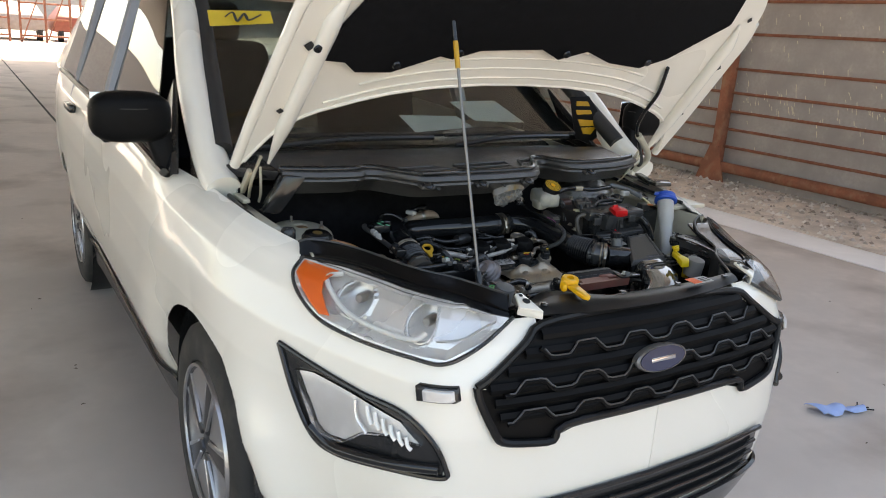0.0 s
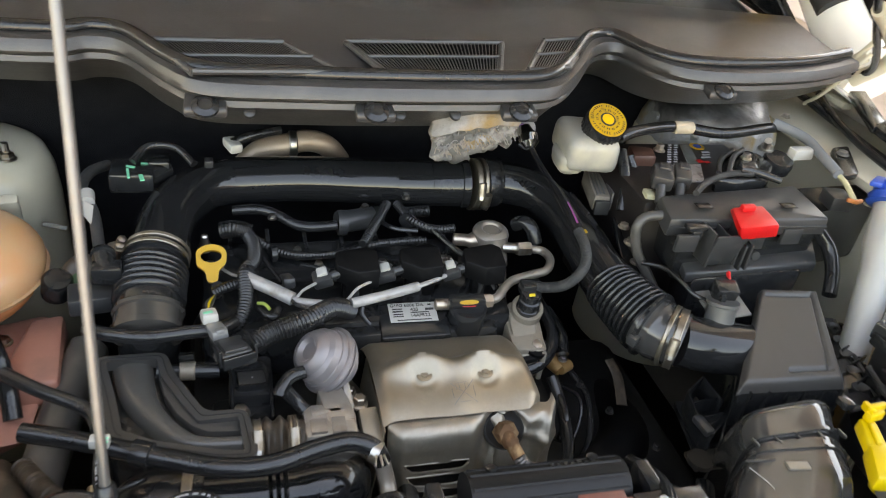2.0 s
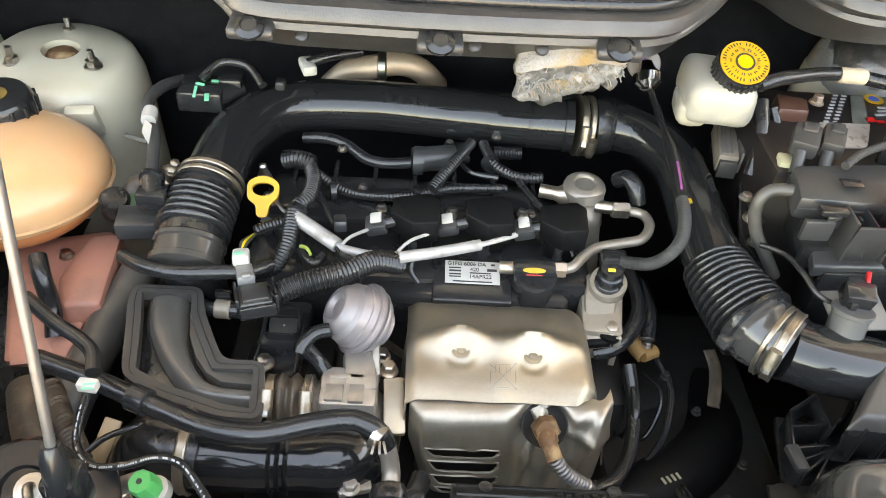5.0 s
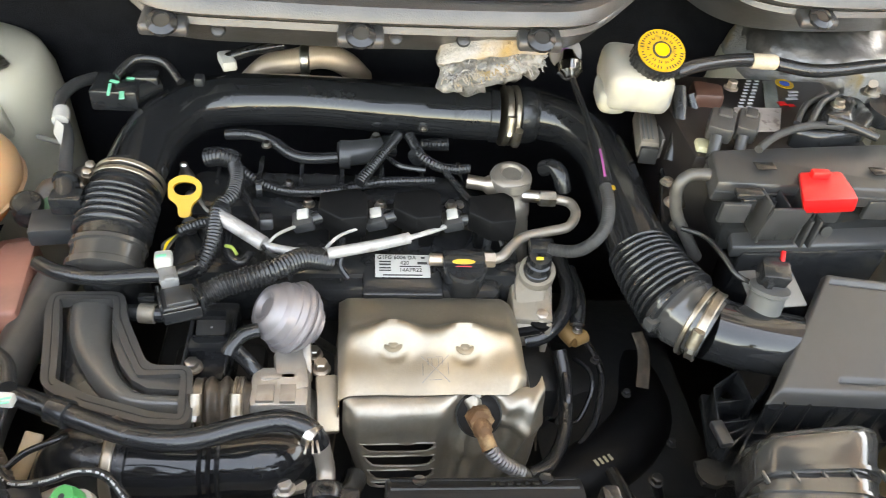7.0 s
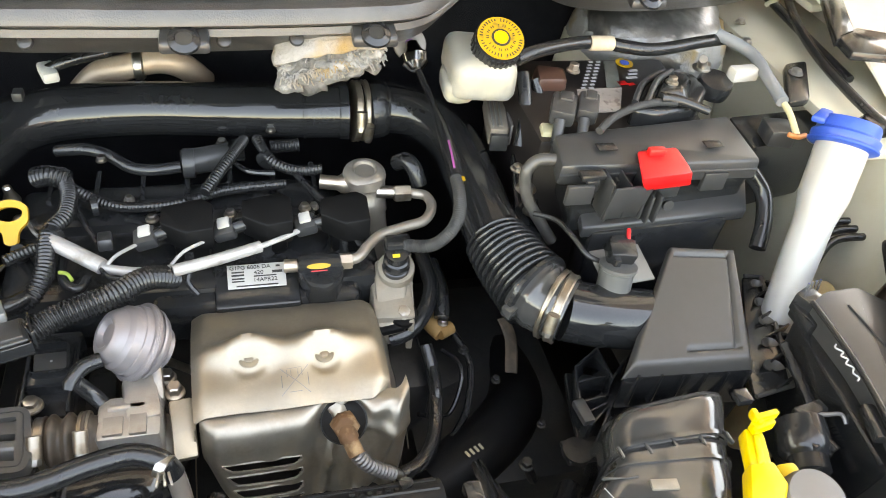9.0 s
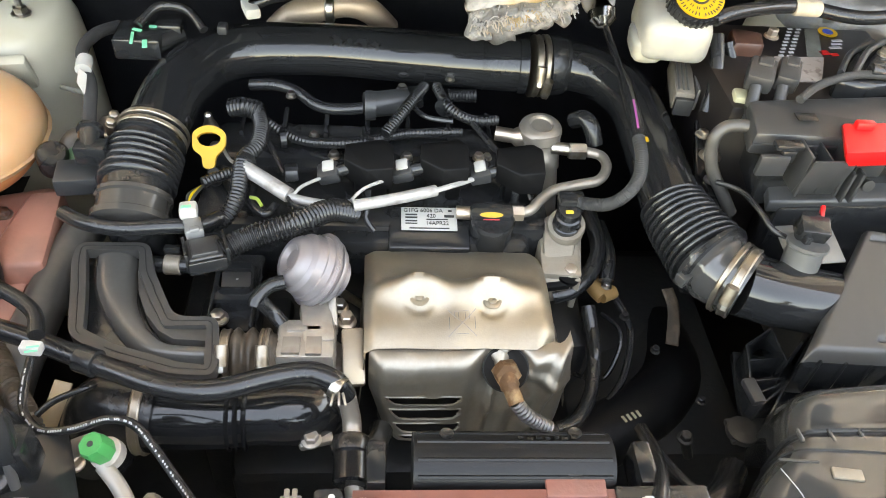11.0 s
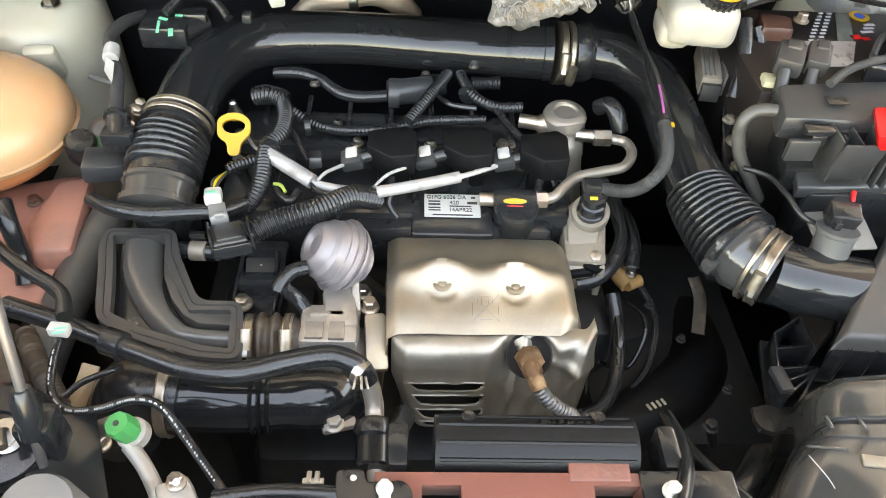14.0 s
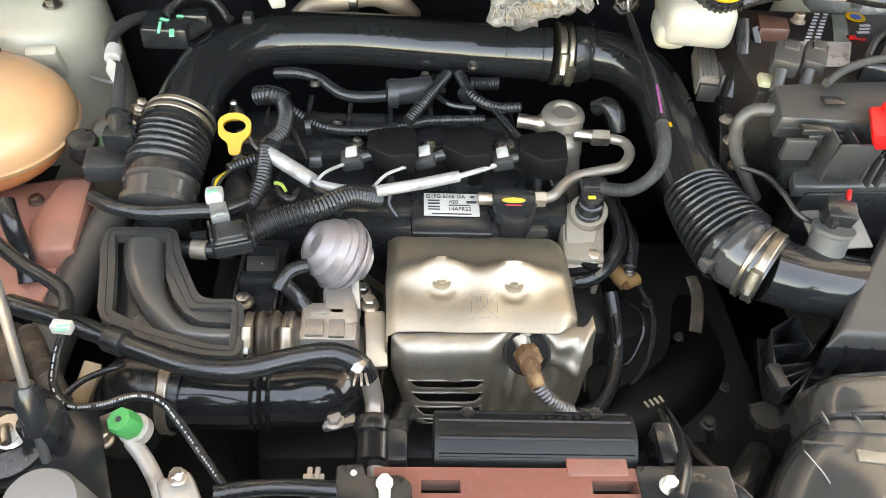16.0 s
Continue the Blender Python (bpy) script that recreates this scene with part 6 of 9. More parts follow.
EDGE_B = [(-0.2975, 0.577), (-0.2945, 0.556), (-0.288, 0.528), (-0.276, 0.502), (-0.262, 0.484), (-0.247, 0.4745), (-0.2135, 0.472)]


def channel(u, v):
    """Half-round channel that bends from the hose to the bellows."""
    a, b = Vector(spline(EDGE_A, u * 6)), Vector(spline(EDGE_B, u * 6))
    p = a.lerp(b, v)
    h = math.sqrt(max(0.0, 1 - abs(2 * v - 1) ** 2.4))
    return p.x, p.y, 0.788 + 0.021 * h


part("channel", sheet(channel, steps(0, 1, 40), steps(0, 1, 28), 0.002), RESO, elbow, "half-round moulded channel", 60)
part("inner_shelf", prism(EDGE_B[1:] + [(-0.2135, 0.486), (-0.244, 0.486), (-0.2545, 0.5), (-0.272, 0.5325), (-0.287, 0.562)], 0.79, 0.8075, 0.0015), SATIN, elbow, "flat inner shelf")
part("rim_groove", tube([Vector((x, y, 0.8122)) for x, y in rounded(shrunk(EO, 0.0062), 0.006, 4)], 0.0006, 6, 1, False), INK, elbow)
# charge pipe and left hose
cp = thing("charge_pipe", (-0.1592, 0.9594, 0.8), "glossy black curved intake charge pipe", "pipe")
part("pipe", tube([(-0.2965, 0.686, 0.862), (-0.2925, 0.735, 0.868), (-0.286, 0.772, 0.87), (-0.264, 0.818, 0.87), (-0.226, 0.8455, 0.87), (-0.17, 0.853, 0.87), (-0.115, 0.854, 0.87), (-0.05, 0.848, 0.87), (0.03, 0.842, 0.87), (0.1, 0.838, 0.87)], lambda t, s: 0.0312 + 0.0006 * math.sin(9 * t), 40, 10), GLOSS, cp)
part("end_sleeve", tube([(0.0, 0.8435, 0.87), (0.05, 0.8405, 0.87), (0.096, 0.838, 0.87)], 0.0326, 40, 4), GLOSS, cp)
part("joint_ring", lathe([(0.032, -0.002), (0.0338, -0.0012), (0.0338, 0.0012), (0.032, 0.002)], (0.048, 0.8405, 0.87), (1, -0.03, 0), 36), GLOSS, cp)
part("joint_ring", lathe([(0.0325, -0.006), (0.0345, -0.005), (0.0345, 0.005), (0.0325, 0.006)], (0.094, 0.838, 0.87), (1, -0.03, 0), 36), GLOSS, cp)
clamp((0.109, 0.837, 0.87), (1, 0.02, -0.05), 0.0345, cp, (0, -0.95, 0.3), 0.008)
clamp((0.119, 0.838, 0.87), (1, 0.02, -0.05), 0.0345, cp, (0, -0.95, -0.1), 0.006)
part("weld_scar", tube([(-0.236, 0.842, 0.9005), (-0.22, 0.851, 0.9005)], 0.0006, 6, 4), RODSTEEL, cp)
lh = thing("charge_hose", (-0.3252, 0.6916, 0.8), "black ribbed rubber intake hose with clamps", "hose")
part("hose", tube([(-0.297, 0.704, 0.864), (-0.3005, 0.684, 0.859), (-0.303, 0.663, 0.853), (-0.3045, 0.643, 0.848), (-0.305, 0.625, 0.843), (-0.305, 0.609, 0.836)], lambda t, s: 0.0322 + (0.0032 if 0.2 < t < 0.24 else 0.0) + (0.001 + 0.0045 * abs(math.sin(math.pi * s / 0.0078)) ** 0.8 if 0.34 < t < 0.78 else 0.0), 40, 60), RUBBER, lh)
clamp((-0.2985, 0.6965, 0.8625), (0.12, 0.93, 0.25), 0.0335, lh, (-1, 0.3, 0.3), 0.005)
clamp((-0.2998, 0.6875, 0.8605), (0.12, 0.93, 0.25), 0.0335, lh, (-1, 0.3, 0.3), 0.005)
part("collar", lathe([(0.034, -0.02), (0.0372, -0.018), (0.0372, -0.012), (0.034, -0.01), (0.034, 0.004), (0.0362, 0.006), (0.0362, 0.01), (0.034, 0.012)], (-0.3052, 0.611, 0.837), (0.02, 0.9, 0.42), 40), surface("smoky_clear_plastic", (0.05, 0.047, 0.043), 0.16, 0, 0.3, 60, 0.02), lh, "smoky plastic cuff")
part("neck", tube([(-0.3055, 0.62, 0.836), (-0.307, 0.621, 0.81), (-0.31, 0.63, 0.76)], 0.0315, 28), PLASTIC, lh)
solo("hose_bolt", bolt((-0.3396, 0.6966, 0.862), 0.0075, 0.016, (-0.3, -0.2, 0.9)), STEEL, "steel bolt beside the charge hose clamp", "bolt")
# right duct to the air box
rd = thing("intake_duct", (0.2571, 0.7595, 0.78), "black rubber air intake duct with a bellows", "intake duct")
part("duct", tube([(0.112, 0.838, 0.87), (0.146, 0.842, 0.87), (0.186, 0.824, 0.87), (0.213, 0.775, 0.868), (0.219, 0.705, 0.863), (0.219, 0.65, 0.858), (0.2205, 0.604, 0.855)], lambda t, s: 0.0312 - 0.0022 * math.sin(math.pi * t), 40, 10), GLOSS, rd)
part("bellows", tube([(0.2205, 0.612, 0.855), (0.2235, 0.595, 0.853), (0.23, 0.571, 0.851), (0.2405, 0.542, 0.848)], lambda t, s: 0.0275 + 0.0075 * t + 0.0058 * abs(math.sin(math.pi * s / 0.0071)) ** 0.7, 40, 70), RUBBER, rd, "ribbed bellows")
part("flange", lathe([(0.036, -0.003), (0.041, -0.002), (0.041, 0.002), (0.036, 0.003)], (0.2415, 0.539, 0.848), (0.5, -0.85, -0.05), 40), RUBBER, rd)
part("flange_tab", box((0.2105, 0.5185, 0.846), (0.018, 0.012, 0.012), 0.002, (0, 0, 30)), SNORKEL, rd)
part("elbow", tube([(0.2385, 0.5495, 0.848), (0.2455, 0.533, 0.847), (0.255, 0.519, 0.847), (0.266, 0.509, 0.8465)], lambda t, s: 0.0365 - 0.0035 * t + 0.0012 * math.exp(-((t - 0.45) / 0.06) ** 2), 40, 12), surface("smoky_elbow_plastic", (0.045, 0.044, 0.043), 0.1, 0, 0.3, 90, 0.02, coat=0.3), rd, "shiny smoke-black elbow")
part("joint_ring", lathe([(0.0335, -0.01), (0.0358, -0.008), (0.0358, 0.006), (0.034, 0.01)], (0.133, 0.84, 0.87), (1, 0.03, 0), 36), RUBBER, rd)
part("joint_ring", lathe([(0.0335, -0.003), (0.0355, 0.0), (0.0335, 0.003)], (0.147, 0.8415, 0.87), (1, -0.1, 0), 36), RUBBER, rd)
clamp((0.2605, 0.513, 0.8468), (0.76, -0.65, 0.0), 0.0342, rd, (-0.65, -0.76, 0.35), 0.009)
clamp((0.2535, 0.5195, 0.847), (0.7, -0.7, 0.0), 0.0348, rd, (0.7, 0.7, -0.3), 0.005)
# braided vacuum line over the duct
vac = thing("vacuum_line", (0.1926, 0.6706, 0.87), "black braided vacuum line with a steel end fitting", "hose")
part("line", tube([(0.174, 0.812, 0.94), (0.178, 0.797, 0.932), (0.182, 0.777, 0.925), (0.182, 0.735, 0.921)], 0.0042, 12), GLOSS, vac)
part("sleeve", tube([(0.1822, 0.748, 0.922), (0.182, 0.708, 0.918), (0.1805, 0.67, 0.915), (0.179, 0.642, 0.912)], lambda t, s: 0.0045 + 0.0032 * min(1.0, t * 4), 14), GLOSS, vac, "glossy black sleeve")
part("braid", tube([(0.179, 0.645, 0.912), (0.177, 0.618, 0.908), (0.171, 0.596, 0.9), (0.16, 0.586, 0.888), (0.145, 0.589, 0.872), (0.126, 0.609, 0.856)], ribbed(0.006, 0.0006, 0.002), 12, 24), TAPE, vac, "braided section")
part("fitting", lathe([(0.006, -0.012), (0.009, -0.01), (0.015, -0.004), (0.016, 0.006), (0.011, 0.012), (0.007, 0.022)], (0.1715, 0.82, 0.945), (-0.05, 0.75, 0.6), 20), CHROME, vac)
wash = part("washer", lathe([(0.0185, -0.002), (0.0195, 0.0), (0.0185, 0.002), (0.006, 0.0025)], (0.1695, 0.842, 0.954), (-0.05, -0.75, 0.6), 26), PUMPSTEEL, vac, "grey washer with a purple dot")
part("washer_dot", lathe([(0.0058, 0.0), (0.0058, 0.003), (0.0, 0.0034)], (0.1695, 0.842, 0.954), (-0.05, -0.75, 0.6), 16), surface("dull_purple_paint", (0.14, 0.05, 0.16), 0.5), wash)
part("mark", tube([(0.1815, 0.69, 0.9242), (0.1795, 0.667, 0.9225), (0.1775, 0.648, 0.9205)], 0.0012, 8), surface("magenta_paint_mark", (0.32, 0.06, 0.22), 0.6), vac, "magenta paint mark")
part("mark", box((0.1845, 0.636, 0.9155), (0.003, 0.007, 0.002), 0.0006), GOLD, vac)
# vvt solenoid block right of the oil cap
vb = thing("oil_control_valve", (0.136, 0.6587, 0.76), "grey metal valve block with a black plug", "valve")
part("metal_body", join(box((0.1125, 0.6, 0.785), (0.042, 0.075, 0.05), 0.005, (8, 0, -4)), hull([(0.098, 0.625, 0.825), (0.133, 0.628, 0.825), (0.092, 0.557, 0.795), (0.12, 0.556, 0.795), (0.094, 0.59, 0.812), (0.127, 0.592, 0.812), (0.09, 0.557, 0.77), (0.122, 0.557, 0.77), (0.1, 0.63, 0.77), (0.133, 0.63, 0.77)], 0.003)), CASTTAN, vb)
part("bore", lathe([(0.0145, -0.04), (0.0185, -0.012), (0.0195, 0.002), (0.0185, 0.004), (0.0145, 0.004), (0.0145, -0.002)], (0.1175, 0.608, 0.826), (-0.12, -0.35, 0.93), 26), CASTTAN, vb, "round cast bore")
part("plug", join(lathe([(0.0135, -0.012), (0.0138, 0.004), (0.0125, 0.005), (0.0125, 0.009), (0.0135, 0.01), (0.013, 0.017), (0.011, 0.0185), (0.011, 0.027), (0.0, 0.028)], (0.1165, 0.606, 0.828), (-0.05, -0.2, 0.97), 26), box((0.1185, 0.6135, 0.853), (0.026, 0.018, 0.016), 0.003)), PLASTIC, vb, "round black plug")
part("plug_mark", box((0.113, 0.5945, 0.8565), (0.0075, 0.0035, 0.0014), 0.0005, (35, 0, 0)), LEMON, vb)
part("side_plate", hull([(0.1365, 0.648, 0.815), (0.1425, 0.647, 0.815), (0.1225, 0.556, 0.8), (0.1285, 0.555, 0.8), (0.1365, 0.648, 0.77), (0.1425, 0.647, 0.77), (0.1225, 0.556, 0.76), (0.1285, 0.555, 0.76)], 0.001), CASTTAN, vb, "tan upright plate")
part("bracket", join(lathe([(0.0135, -0.004), (0.014, 0.0), (0.0135, 0.004), (0.0, 0.0042)], (0.1195, 0.5675, 0.799), (0, -0.3, 0.95), 24), hull([(0.093, 0.573, 0.799), (0.12, 0.579, 0.802), (0.119, 0.555, 0.796), (0.092, 0.552, 0.793), (0.093, 0.573, 0.79), (0.12, 0.579, 0.793), (0.119, 0.555, 0.788), (0.092, 0.552, 0.786)], 0.0015)), MATT, vb, "black steel bracket ear")
part("bolt", bolt((0.1195, 0.5675, 0.803), 0.0062, 0.005, (0, -0.3, 0.95)), STEEL, vb)
hose("coolant_elbow", [(0.16, 0.672, 0.79), (0.16, 0.62, 0.79), (0.152, 0.592, 0.79), (0.139, 0.572, 0.785), (0.122, 0.56, 0.78), (0.105, 0.558, 0.775)], 0.0085, RUBBER, "black rubber coolant hose beside the valve block")
hose("coolant_hose", [(0.171, 0.66, 0.78), (0.173, 0.63, 0.78), (0.171, 0.607, 0.78), (0.167, 0.585, 0.77)], 0.0085, RUBBER, "black rubber hose beside the gearbox")
solo("brass_fitting", join(tube([(0.1555, 0.606, 0.755), (0.16, 0.592, 0.752), (0.168, 0.58, 0.75)], 0.0095, 12, 6), rod((0.165, 0.5785, 0.752), (0.18, 0.586, 0.752), 0.0075, 12)), surface("brown_brass", (0.34, 0.19, 0.075), 0.45, 0.3, 0.25, 90, 0.1), "brown brass pipe fitting beside the hose", "fitting")
hose("wire_loop", [(0.1731, 0.5817, 0.72), (0.1833, 0.5536, 0.73), (0.1809, 0.5314, 0.72), (0.1632, 0.51, 0.7), (0.1282, 0.5018, 0.72)], 0.0025, RUBBER, "thin black wire loop beside the shield", "cable")

# fine wiring, clips and studs between the coils
for pts, r in (([(-0.1415, 0.683, 0.85), (-0.1262, 0.672, 0.853), (-0.1142, 0.6607, 0.852)], 0.0025), ([(-0.166, 0.6359, 0.85), (-0.1547, 0.604, 0.852), (-0.1325, 0.593, 0.85)], 0.0022), ([(-0.0792, 0.6131, 0.85), (-0.0843, 0.5994, 0.84), (-0.0759, 0.5903, 0.83)], 0.003), ([(0.0284, 0.7294, 0.862), (0.0419, 0.7048, 0.858), (0.0553, 0.6847, 0.855), (0.0645, 0.667, 0.86)], 0.0035), ([(-0.0379, 0.7615, 0.86), (-0.0202, 0.7377, 0.862), (0.0071, 0.7316, 0.862)], 0.003), ([(-0.1935, 0.7142, 0.858), (-0.1789, 0.6814, 0.85), (-0.1665, 0.6556, 0.845)], 0.0028), ([(0.0632, 0.6568, 0.84), (0.0798, 0.6483, 0.84), (0.0849, 0.6365, 0.835)], 0.0035)):
    solo("thin_wire", tube(pts, r, 8, 8), LOOM, "thin black wire over the valve cover", "wire", "thin wires over the cover")
for p in ((0.0456, 0.7094, 0.83), (-0.1689, 0.7712, 0.86), (0.0082, 0.8081, 0.865), (-0.1419, 0.7265, 0.84), (0.0881, 0.6191, 0.8), (0.1698, 0.5861, 0.76)):
    solo("small_bolt", bolt(p, 0.0042, 0.006), STEEL, "small zinc bolt in the engine bay", "bolt", "small bolts on the engine")
for p, z in (((-0.1724, 0.7078, 0.856), 12), ((-0.0806, 0.7022, 0.853), 0), ((-0.2026, 0.6545, 0.866), 70), ((-0.0012, 0.7568, 0.868), 55), ((-0.1308, 0.5746, 0.862), -20)):
    solo("cable_tie", moved(lathe([(0.0095, -0.003), (0.0102, -0.003), (0.0102, 0.003), (0.0095, 0.003)], (0, 0, 0), (1, 0, 0), 16), Matrix.Translation((p[0], p[1], p[2] - 0.006)) @ pose(0, 0, 0, 0, 0, z)), PLASTIC, "black cable tie round a loom", "cable tie", "cable ties on the looms")

# lower right of the engine: strap, looped wires, stays
solo("tan_strap", tube([(0.2465, 0.6023, 0.74), (0.2505, 0.5784, 0.73), (0.2406, 0.5398, 0.72)], 0.007, 8, 6, True, 0.4), BELLOWS, "dull brown strap low beside the gearbox", "strap")
for pts, r in (([(0.1831, 0.5926, 0.74), (0.1954, 0.5538, 0.73), (0.1804, 0.5024, 0.72), (0.1559, 0.4681, 0.72)], 0.004), ([(0.2279, 0.5179, 0.7), (0.2432, 0.4966, 0.7), (0.2327, 0.469, 0.7), (0.217, 0.4756, 0.7), (0.2215, 0.4999, 0.7)], 0.003), ([(0.1385, 0.495, 0.72), (0.1469, 0.508, 0.74), (0.1479, 0.5362, 0.75)], 0.005)):
    solo("stay_cable", tube(pts, r, 10, 10), RUBBER, "black rubber cable low beside the gearbox", "cable", "cables low beside the gearbox")
for p in ((0.1833, 0.4718, 0.715), (0.2223, 0.5359, 0.715), (0.2538, 0.4724, 0.715), (0.1906, 0.565, 0.735)):
    solo("clip", bolt(p, 0.004, 0.006), DARK, "dull steel clip low beside the gearbox", "clip", "clips low beside the gearbox")


# ---- the engine bay ----
solo("undertray", box((0, 0.6, 0.42), (1.1, 0.8, 0.02), 0.004), DARK, "grimy dark underbody panel", "underbody", kind="structure")
solo("firewall", box((0, 0.99, 0.7), (1.36, 0.03, 0.6), 0.004), LINER, "black insulated firewall", "firewall", kind="structure")
for sx in (-1, 1):
    apron = thing("inner_fender", (sx * 0.66, 0.6, 0.42), "cream-painted inner fender panel of the car", "body panel", kind="structure")
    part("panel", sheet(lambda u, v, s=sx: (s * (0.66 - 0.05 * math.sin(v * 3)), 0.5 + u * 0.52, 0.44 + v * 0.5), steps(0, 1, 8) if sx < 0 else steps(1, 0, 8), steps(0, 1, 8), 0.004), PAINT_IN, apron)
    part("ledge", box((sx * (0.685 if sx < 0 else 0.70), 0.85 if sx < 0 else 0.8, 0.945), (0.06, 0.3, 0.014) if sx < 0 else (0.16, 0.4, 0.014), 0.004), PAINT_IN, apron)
gb = thing("gearbox", (0.2, 0.56, 0.45), "grimy dark gearbox casing below the air box", "gearbox")
part("casing", box((0.22, 0.58, 0.56), (0.2, 0.3, 0.24), 0.03), DARK, gb)
part("end_cover", box((0.2, 0.46, 0.5), (0.16, 0.1, 0.14), 0.02), DARK, gb)
part("bell_housing", lathe([(0.1, -0.08), (0.11, 0), (0.1, 0.08)], (0.16, 0.6, 0.58), (1, 0, 0), 28), DARK, gb)
# scuttle panel below the windscreen
LIP = [(-0.6, 0.845), (-0.54, 0.825), (-0.47, 0.812), (-0.3952, 0.8106, 1.05)[:2], (-0.3633, 0.8267, 1.05)[:2], (-0.3258, 0.8136, 1.05)[:2], (-0.2796, 0.7405, 1.05)[:2], (-0.2399, 0.7026, 1.05)[:2], (-0.1461, 0.6976, 1.05)[:2], (-0.0421, 0.698, 1.05)[:2], (0.0857, 0.7053, 1.05)[:2], (0.1507, 0.721, 1.05)[:2], (0.2063, 0.7847, 1.05)[:2], (0.2702, 0.8771, 1.05)[:2], (0.316, 0.893, 1.05)[:2], (0.3434, 0.8256, 1.05)[:2], (0.3821, 0.7942, 1.05)[:2], (0.466, 0.7909, 1.05)[:2], (0.5904, 0.813, 1.05)[:2], (0.70, 0.86)]


def scuttle(u, v):
    x, y = spline(LIP, u * (len(LIP) - 1))
    back = 1.07 - 0.03 * (x / 0.7) ** 2
    table = ((0, 1.22, 1.05), (0.12, back + 0.05, 1.035), (0.2, back, 1.072), (0.45, y + 0.09, 1.058), (0.6, y + 0.03, 1.053), (0.66, y + 0.022, 1.059), (0.72, y + 0.004, 1.058), (0.76, y, 1.05), (0.8, y + 0.012, 1.042), (0.86, y + 0.008, 1.036), (0.9, y + 0.02, 1.03), (1.0, y + 0.06, 0.995))
    for (a, ya, za), (b, yb, zb) in zip(table, table[1:]):
        if v <= b + 1e-9:
            f = (v - a) / (b - a)
            return x, ya + (yb - ya) * f, za + (zb - za) * f
    return x, y, 0.985


cowl = thing("scuttle_panel", (0, 0.85, 1.0), "dusty black plastic scuttle panel below the windscreen", "scuttle panel")
part("panel", sheet(scuttle, steps(0, 1, 110), [0, .06, .12, .16, .2, .3, .45, .5, .55, .6, .63, .66, .69, .72, .74, .76, .78, .8, .83, .86, .88, .9, .95, 1.0], 0.003), SCUTTLE, cowl, "", 50)
part("end_strut", hull([(-0.6, 0.83, 1.055), (-0.54, 0.82, 1.05), (-0.6, 0.87, 1.055), (-0.55, 0.86, 1.05), (-0.655, 0.84, 0.955), (-0.61, 0.83, 0.95), (-0.655, 0.88, 0.955), (-0.62, 0.87, 0.95)], 0.006), PLASTIC, cowl, "black end strut")
part("end_corner", hull([(-0.6, 0.86, 1.06), (-0.71, 1.02, 1.05), (-0.6, 1.06, 1.072), (-0.61, 0.88, 1.03), (-0.71, 1.03, 1.02), (-0.6, 1.06, 1.03)], 0.004), PLASTIC, cowl)
part("seal", tube([(p[0], p[1] + 0.03, 1.0645) for p in LIP], 0.0085, 10, 8), RUBBER, cowl, "black rubber hood seal")
def lip_at(x):
    """Where the scuttle's lip lies at x."""
    return min((spline(LIP, i / 20) for i in range(20 * (len(LIP) - 1) + 1)), key=lambda q: abs(q[0] - x))


for p in [(x, lip_at(x)[1] - 0.006, 1.034) for x in (-0.242, -0.068, 0.1, 0.42)]:
    tab = part("clip_tab", hull(raised([(p[0] - 0.022, p[1] - 0.006, p[2] + 0.004), (p[0] + 0.022, p[1] - 0.006, p[2] + 0.004), (p[0] + 0.02, p[1] + 0.03, p[2] + 0.012), (p[0] - 0.02, p[1] + 0.03, p[2] + 0.012)], 0.012), 0.004), PLASTIC_GREY, cowl)
    part("clip_head", lathe([(0.014, 0), (0.0135, 0.003), (0.008, 0.006), (0.007, 0.004)], (p[0], p[1] - 0.002, p[2] + 0.004), (0, -0.5, 0.85), 22), PLASTIC, tab)
for p in [(x, lip_at(x)[1] + 0.018, 1.024) for x in (-0.198, -0.035, 0.03)]:
    part("push_pin", lathe([(0.007, 0), (0.006, 0.003), (0.003, 0.004)], p, (0, -0.7, 0.7), 14), PLASTIC_GREY, cowl)
def vent(quad, n):
    """A slotted grille in the scuttle: black slab as its shaded recess, slats, frame."""
    a, b, c, d = (Vector(p) for p in quad)
    v = part("vent", hull(raised(quad, 0.004), 0.001), LINER, cowl, "slotted air vent, its shaded recess painted black")
    for i in range(n):
        t = (i + 0.5) / n
        part("slat", tube([a.lerp(b, t) + Vector((0, 0, 0.001)), d.lerp(c, t) + Vector((0, 0, 0.001))], (b - a).length / n * 0.15, 6, 1, True, 1, True), SCUTTLE, v)
    for t in (0.0, 0.5, 1.0):
        part("cross_bar", tube([a.lerp(d, t) + Vector((0, 0, 0.002)), b.lerp(c, t) + Vector((0, 0, 0.002))], 0.0026 if t == 0.5 else 0.0036, 8, 1, True, 1, True), SCUTTLE, v)
    for p, q in ((a, d), (b, c)):
        part("frame_side", tube([p, q], 0.004, 8, 1, True, 1, True), SCUTTLE, v)


vent(((-0.0817, 0.8279, 1.066), (0.122, 0.85, 1.066), (0.0837, 0.7424, 1.066), (-0.0508, 0.7288, 1.066)), 40)
vent(((-0.2954, 0.8061, 1.066), (-0.1549, 0.8162, 1.066), (-0.0975, 0.7258, 1.066), (-0.2531, 0.7143, 1.066)), 40)
vent(((0.1865, 0.8674, 1.066), (0.2592, 0.8885, 1.066), (0.1822, 0.7695, 1.066), (0.1227, 0.753, 1.066)), 16)
